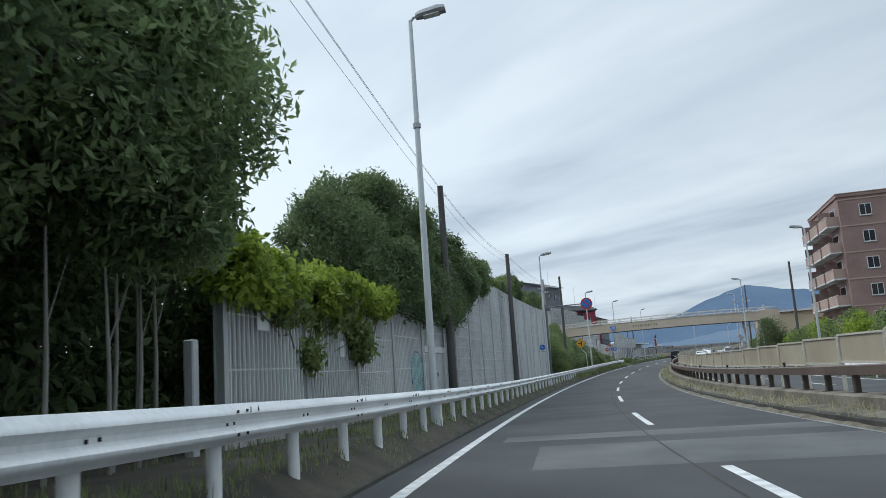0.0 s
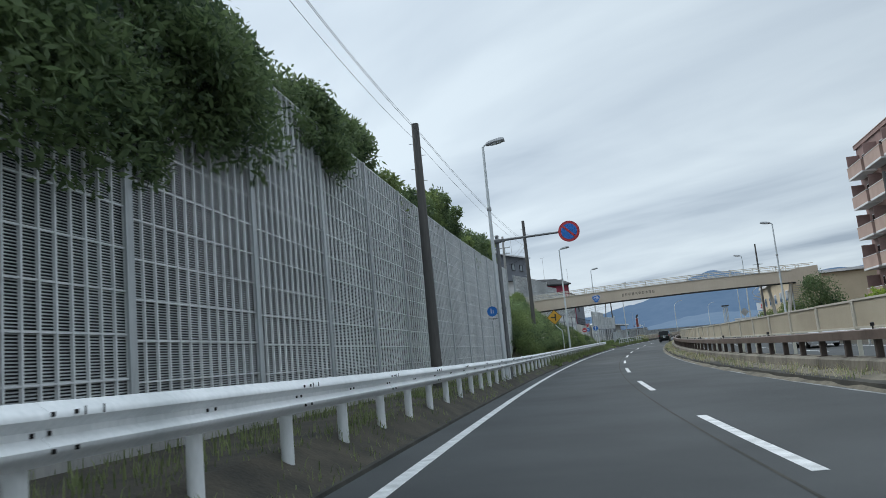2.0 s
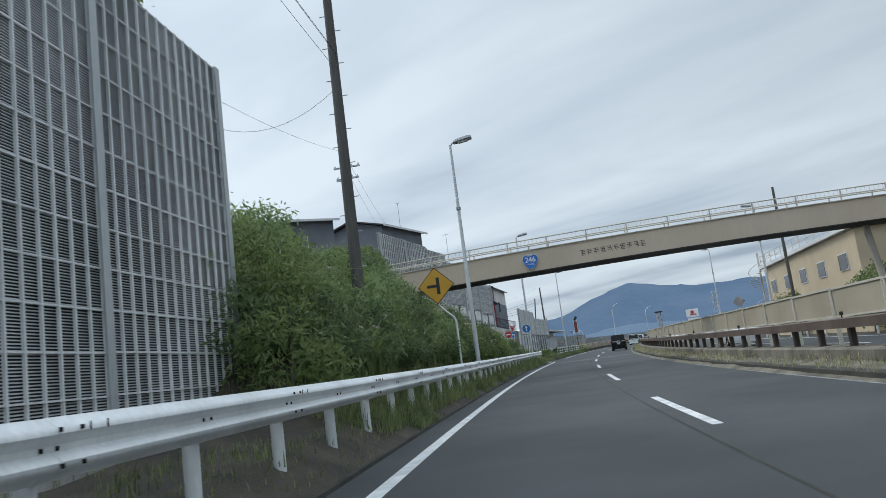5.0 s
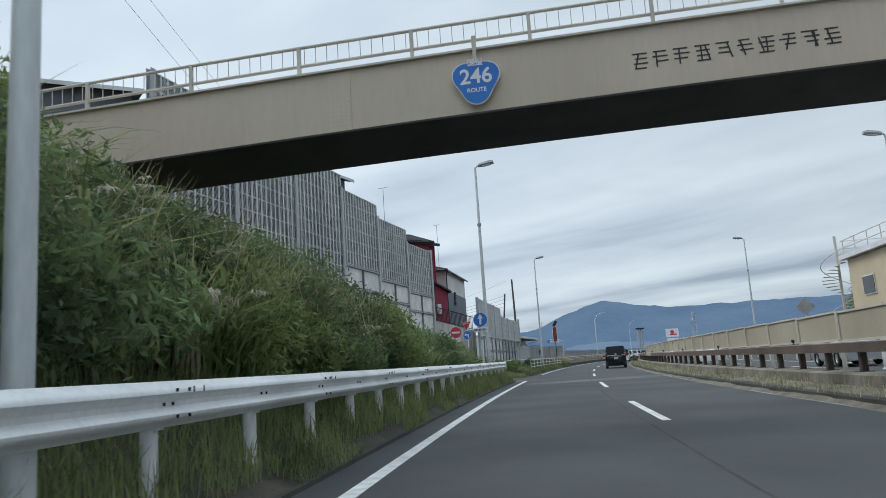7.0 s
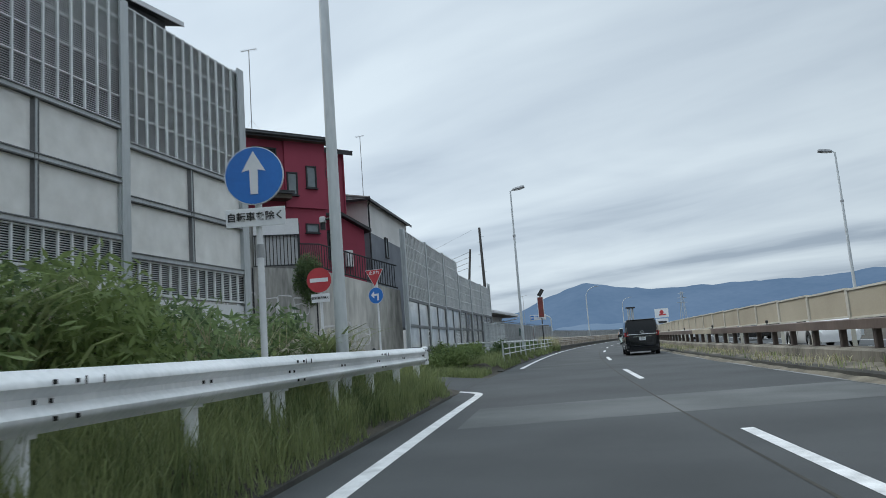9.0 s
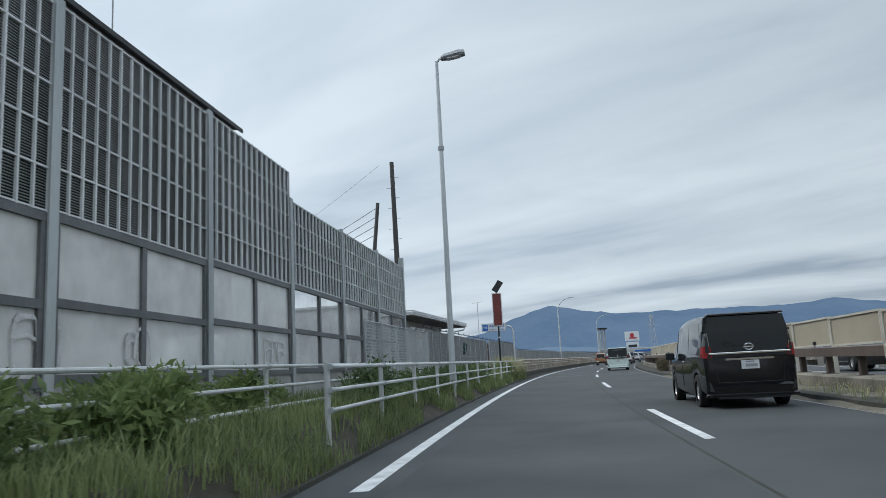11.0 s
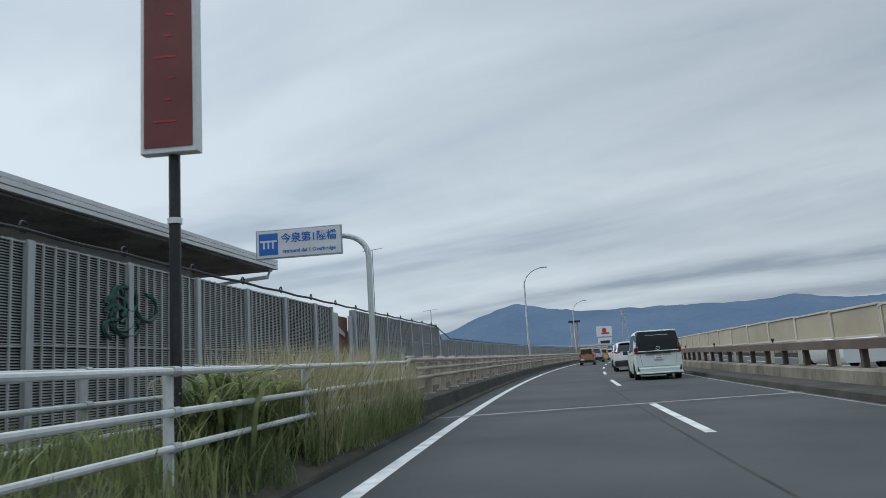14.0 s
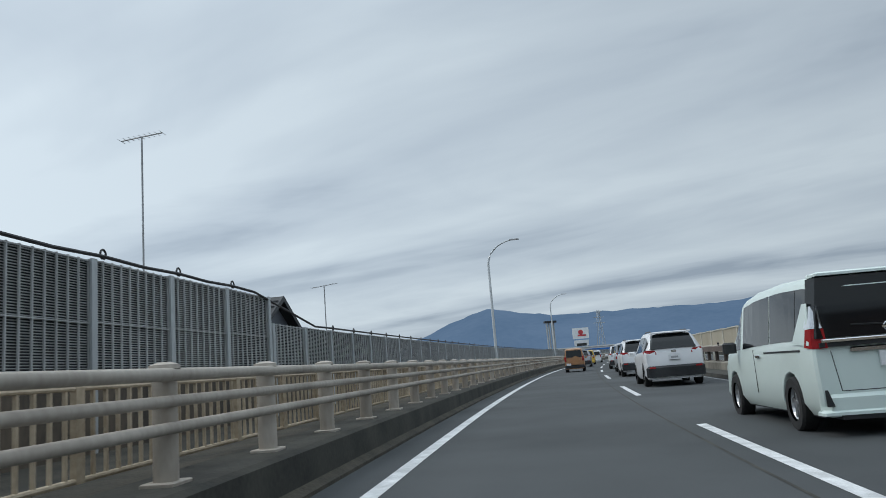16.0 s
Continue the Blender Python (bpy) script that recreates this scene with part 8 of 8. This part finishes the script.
def quad_plate(pts, push=0.0, thick=0.012):
    """A thin four-cornered plate; push moves it along its normal."""
    a, b, c, d = (Vector(p) for p in pts)
    n = (b - a).cross(d - a).normalized()
    s = Shape()
    lo = [p + n * push for p in (a, b, c, d)]
    hi = [p + n * (push + thick) for p in (a, b, c, d)]
    return s.add(lo + hi, [(3, 2, 1, 0), (4, 5, 6, 7), (0, 1, 5, 4), (1, 2, 6, 5), (2, 3, 7, 6), (3, 0, 4, 7)])


def place_car(name, y, d, label, turn=0.0, category="car"):
    return thing(name, at_road(y, d, 0.0, turn), label, category)


def minivan(y, d, mat, label, turn=0.0, name="minivan"):
    """Tall three-row van, 4.7 m long; its rear end stands at y."""
    root = place_car(name, y, d, label, turn)
    prof_ = [(0.0, 1.02, 1.66, 0.80, 0.82, 0.70), (0.03, 1.04, 1.76, 0.835, 0.85, 0.72), (0.22, 1.04, 1.83, 0.85, 0.86, 0.735), (1.2, 1.04, 1.87, 0.86, 0.865, 0.745), (2.4, 1.02, 1.86, 0.86, 0.865, 0.74), (3.2, 0.99, 1.80, 0.86, 0.86, 0.72), (3.75, 0.98, 1.45, 0.855, 0.85, 0.70), (4.15, 0.96, 1.05, 0.84, 0.83, 0.70), (4.55, 0.80, 0.88, 0.80, 0.78, 0.62), (4.70, 0.62, 0.66, 0.72, 0.70, 0.55)]
    car_body(prof_, mat, [(1, 0.4, 2, 0.35), (2, 0.37, 3, 0.35), (3, 0.39, 4, 0.85), (5, 0.1, 5, 0.85)], root, axles=(0.92, 3.78))
    # the dark window wraps the whole upper tailgate
    part("rear_window", Shape().loft([[(-0.85, 0.10, 1.09), (-0.80, -0.045, 1.09), (0.80, -0.045, 1.09), (0.85, 0.10, 1.09)], [(-0.815, 0.14, 1.45), (-0.765, -0.025, 1.45), (0.765, -0.025, 1.45), (0.815, 0.14, 1.45)], [(-0.755, 0.18, 1.775), (-0.705, 0.015, 1.775), (0.705, 0.015, 1.775), (0.755, 0.18, 1.775)]], None, True), GLASSD, root)
    part("wiper", Shape().tube([(0.05, -0.045, 1.2), (-0.42, -0.04, 1.22)], 0.01, 5), TYRE, root)
    for x in (-0.62, 0.66):
        part("sticker", Shape().disc((x, -0.034, 1.21), 0.045, 0.01, 14), SWHITE, root)
    part("spoiler", Shape().soft_box((0, 0.14, 1.815), (1.42, 0.34, 0.045), 0.018), mat, root, smooth=True)
    part("windscreen", quad_plate([(0.66, 4.0, 1.08), (-0.66, 4.0, 1.08), (-0.62, 3.28, 1.76), (0.62, 3.28, 1.76)], 0.01, 0.015), GLASSD, root)
    part("tailgate_trim", Shape().soft_box((0, -0.04, 1.06), (1.52, 0.05, 0.035), 0.01), CHROME, root)
    part("trim_band", Shape().box((0, -0.02, 1.015), (1.56, 0.05, 0.05)), DARK, root)
    part("plate_recess", Shape().soft_box((0, -0.02, 0.95), (0.92, 0.04, 0.05), 0.015), CHROME, root)
    for a, b in (((-0.66, 0.95), (-0.60, 0.50)), ((-0.60, 0.50), (0.60, 0.50)), ((0.60, 0.50), (0.66, 0.95))):
        part("tailgate_seam", Shape().tube([(a[0], 0.0, a[1]), (b[0], 0.0, b[1])], 0.005, 5), DARK, root)
    part("badge", Shape().tube([(0.08 * math.cos(a), -0.045, 1.17 + 0.06 * math.sin(a)) for a in np.linspace(0, 6.2832, 17)], 0.010, 6), CHROME, root)
    part("badge_bar", Shape().box((0, -0.048, 1.17), (0.2, 0.012, 0.022)), CHROME, root)
    part("number_plate", Shape().box((0, -0.03, 0.83), (0.33, 0.03, 0.165)), SWHITE, root)
    part("plate_bar", Shape().box((0.02, -0.048, 0.815), (0.22, 0.006, 0.055)), SGREY, root)
    part("plate_bar", Shape().box((0.0, -0.048, 0.885), (0.16, 0.006, 0.025)), SGREY, root)
    for sgn in (1, -1):
        lt = part("tail_light", Shape().loft([[(sgn * 0.70, -0.055, 0.98), (sgn * 0.845, 0.01, 0.98), (sgn * 0.885, 0.16, 1.0), (sgn * 0.80, 0.06, 1.0)], [(sgn * 0.72, -0.055, 1.20), (sgn * 0.84, 0.015, 1.20), (sgn * 0.868, 0.10, 1.20), (sgn * 0.79, 0.06, 1.20)]], None, True), TAIL, root)
        part("corner_pillar", Shape().loft([[(sgn * 0.862, 0.06, 1.02), (sgn * 0.874, 0.10, 1.02), (sgn * 0.876, 0.62, 1.05), (sgn * 0.86, 0.62, 1.05)], [(sgn * 0.815, 0.07, 1.50), (sgn * 0.828, 0.10, 1.50), (sgn * 0.83, 0.20, 1.50), (sgn * 0.815, 0.20, 1.50)]], None, True), mat, root)
        part("clear_lens", Shape().loft([[(sgn * 0.73, -0.055, 1.205), (sgn * 0.84, 0.015, 1.205), (sgn * 0.87, 0.14, 1.205), (sgn * 0.79, 0.06, 1.205)], [(sgn * 0.75, -0.035, 1.46), (sgn * 0.80, 0.02, 1.46), (sgn * 0.815, 0.10, 1.46), (sgn * 0.77, 0.06, 1.46)]], None, True), CHROME, lt)
        part("mirror", Shape().soft_box((sgn * 0.98, 3.35, 1.08), (0.2, 0.12, 0.17), 0.03), DARK, root)
        part("door_handle", Shape().soft_box((sgn * 0.873, 2.2, 0.93), (0.03, 0.2, 0.04), 0.008), CHROME, root)
        part("door_rail", Shape().box((sgn * 0.864, 1.15, 0.97), (0.012, 1.5, 0.022)), DARK, root)
        part("door_seam", Shape().box((sgn * 0.862, 2.45, 0.72), (0.012, 0.012, 0.6)), DARK, root)
        part("bumper_vent", quad_plate([(sgn * 0.72, -0.06, 0.34), (sgn * 0.80, -0.045, 0.34), (sgn * 0.80, -0.045, 0.52), (sgn * 0.77, -0.05, 0.52)], -0.01, 0.02), DARK, root)
    part("rear_bumper", Shape().soft_box((0, 0.06, 0.385), (1.68, 0.20, 0.27), 0.09), mat, root, smooth=True)
    part("bumper_lip", Shape().soft_box((0, 0.05, 0.27), (1.70, 0.22, 0.06), 0.028), mat, root, smooth=True)
    part("lower_valance", Shape().box((0, 0.06, 0.22), (1.3, 0.2, 0.06)), DARK, root)
    wheels(root, (0.92, 3.78), 0.765, 1.02)
    part("underside", Shape().box((0, 2.3, 0.24), (1.5, 4.2, 0.08)), DARK, root)
    return root


def suv(y, d, mat, label, name="suv"):
    root = place_car(name, y, d, label)
    prof_ = [(0.0, 0.98, 1.10, 0.80, 0.82, 0.60), (0.10, 1.02, 1.30, 0.86, 0.87, 0.66), (0.45, 1.04, 1.60, 0.87, 0.885, 0.66), (1.0, 1.03, 1.69, 0.875, 0.89, 0.66), (2.2, 1.01, 1.70, 0.875, 0.89, 0.67), (2.9, 0.99, 1.60, 0.875, 0.89, 0.66), (3.45, 0.98, 1.18, 0.87, 0.88, 0.72), (4.2, 0.92, 0.99, 0.84, 0.83, 0.66), (4.55, 0.74, 0.80, 0.75, 0.74, 0.58)]
    car_body(prof_, mat, [(1, 0.6, 2, 0.85), (3, 0.0, 3, 0.95), (4, 0.05, 4, 0.95)], root, axles=(0.92, 3.58), arch=0.405)
    part("rear_window", Shape().loft([[(-0.72, 0.16, 1.14), (-0.66, -0.012, 1.14), (0.66, -0.012, 1.14), (0.72, 0.16, 1.14)], [(-0.66, 0.34, 1.36), (-0.60, 0.12, 1.36), (0.60, 0.12, 1.36), (0.66, 0.34, 1.36)], [(-0.60, 0.52, 1.57), (-0.54, 0.30, 1.57), (0.54, 0.30, 1.57), (0.60, 0.52, 1.57)]], None, True), GLASSD, root)
    part("spoiler", Shape().soft_box((0, 0.36, 1.63), (1.2, 0.3, 0.05), 0.02), mat, root)
    part("windscreen", quad_plate([(0.68, 3.5, 1.12), (-0.68, 3.5, 1.12), (-0.6, 2.92, 1.55), (0.6, 2.92, 1.55)], 0.01, 0.015), GLASSD, root)
    part("rear_bumper", Shape().soft_box((0, 0.05, 0.46), (1.72, 0.26, 0.34), 0.06), DARK, root, "black plastic bumper", smooth=True)
    part("number_plate", Shape().box((0, -0.03, 0.88), (0.33, 0.03, 0.165)), SWHITE, root)
    part("plate_bar", Shape().box((0, -0.048, 0.87), (0.22, 0.006, 0.055)), SGREY, root)
    part("badge", Shape().soft_box((0, -0.0, 1.05), (0.14, 0.03, 0.07), 0.01), CHROME, root)
    for sgn in (1, -1):
        part("tail_light", Shape().loft([[(sgn * 0.50, -0.012, 0.98), (sgn * 0.84, 0.06, 0.96), (sgn * 0.885, 0.35, 1.0), (sgn * 0.6, 0.02, 0.98)], [(sgn * 0.56, 0.0, 1.10), (sgn * 0.83, 0.08, 1.12), (sgn * 0.88, 0.32, 1.08), (sgn * 0.62, 0.04, 1.10)]], None, True), TAIL, root)
        part("mirror", Shape().soft_box((sgn * 1.0, 3.1, 1.06), (0.2, 0.12, 0.15), 0.03), mat, root)
        part("roof_rail", Shape().tube([(sgn * 0.54, 0.6, 1.63), (sgn * 0.54, 0.8, 1.70), (sgn * 0.54, 2.2, 1.72), (sgn * 0.54, 2.4, 1.67)], 0.018, 6), DARK, root)
        part("reflector", Shape().box((sgn * 0.68, -0.085, 0.58), (0.18, 0.02, 0.05)), TAIL, root)
    wheels(root, (0.92, 3.58), 0.77, 1.08)
    part("underside", Shape().box((0, 2.2, 0.26), (1.5, 4.0, 0.08)), DARK, root)
    return root


def kei_wagon(y, d, mat, label, spare=True, turn=0.0, name="small_wagon"):
    root = place_car(name, y, d, label, turn)
    prof_ = [(0.0, 0.95, 1.20, 0.68, 0.70, 0.60), (0.05, 0.97, 1.62, 0.70, 0.715, 0.60), (0.3, 0.98, 1.70, 0.71, 0.72, 0.62), (1.4, 0.97, 1.72, 0.715, 0.725, 0.63), (2.0, 0.95, 1.66, 0.715, 0.725, 0.62), (2.45, 0.94, 1.20, 0.71, 0.71, 0.62), (3.1, 0.88, 0.95, 0.69, 0.68, 0.55), (3.38, 0.66, 0.72, 0.62, 0.60, 0.5)]
    car_body(prof_, mat, [(1, 0.5, 2, 0.6), (2, 0.7, 3, 0.8)], root, axles=(0.6, 2.75), arch=0.35)
    part("rear_window", quad_plate([(-0.56, -0.008, 1.05), (0.56, -0.008, 1.05), (0.52, 0.045, 1.55), (-0.52, 0.045, 1.55)], 0.0, 0.02), GLASSD, root)
    part("windscreen", quad_plate([(0.58, 2.5, 1.12), (-0.58, 2.5, 1.12), (-0.56, 2.05, 1.60), (0.56, 2.05, 1.60)], 0.01, 0.015), GLASSD, root)
    if spare:
        part("spare_cover", Shape().tube([(0.1, -0.16, 0.82), (0.1, -0.02, 0.82)], 0.30, 20), mat, root, smooth=True)
    part("rear_bumper", Shape().soft_box((0, 0.02, 0.40), (1.40, 0.18, 0.22), 0.05), DARK if spare else mat, root, smooth=True)
    part("number_plate", Shape().box((-0.42, -0.03, 0.55), (0.33, 0.03, 0.165)), SWHITE, root)
    for sgn in (1, -1):
        part("tail_light", Shape().soft_box((sgn * 0.63, 0.0, 0.95), (0.13, 0.06, 0.34), 0.02), TAIL, root)
        part("mirror", Shape().soft_box((sgn * 0.80, 2.2, 1.02), (0.16, 0.1, 0.14), 0.02), mat, root)
    wheels(root, (0.6, 2.75), 0.62, 0.92)
    part("underside", Shape().box((0, 1.7, 0.26), (1.2, 3.0, 0.08)), DARK, root)
    return root


minivan(204.3, 5.5, CARW, "mint white minivan with a dark rear window, in traffic", name="white_minivan")
suv(218.6, 5.3, CARS, "white sport utility car waiting in the queue", name="white_suv")
minivan(156.6, 5.65, CARK, "black minivan with a chrome rear strip, in traffic", name="black_minivan")
kei_wagon(250.0, 1.95, CARO, "tan orange small wagon with a spare wheel cover, in traffic", name="orange_wagon")
suv(268.0, 1.9, CARG, "dark silver car ahead in the lane", name="silver_car")
kei_wagon(283.0, 1.9, CARY, "yellow small car ahead in the lane", False, name="yellow_car")
for i, (y, mt) in enumerate(((230.0, CARS), (239.5, CARG), (250.0, CARS), (262, CARK), (275, CARS), (290, CARG))):
    (kei_wagon if i % 2 else suv)(y, 5.3, mt, ("silver car" if mt is CARG else "black car" if mt is CARK else "white car") + " queueing in the inner lane", name="queued_car")
kei_wagon(300, 1.9, CARS, "white small car far ahead in the lane", False, name="queued_car")
for y, d, mt, tall_ in ((113.5, 12.0, CARS, True), (128, 14.6, CARG, False), (150, 12.0, CARS, True), (176, 14.8, CARK, False), (205, 12.1, CARS, False), (76, 14.8, CARG, False)):
    f = minivan if tall_ else suv
    ob = f(y, d, mt, "oncoming car in the opposite lanes beyond the screen", name="oncoming_car")
    ob.matrix_world = at_road(y, d, 0.0, 180)
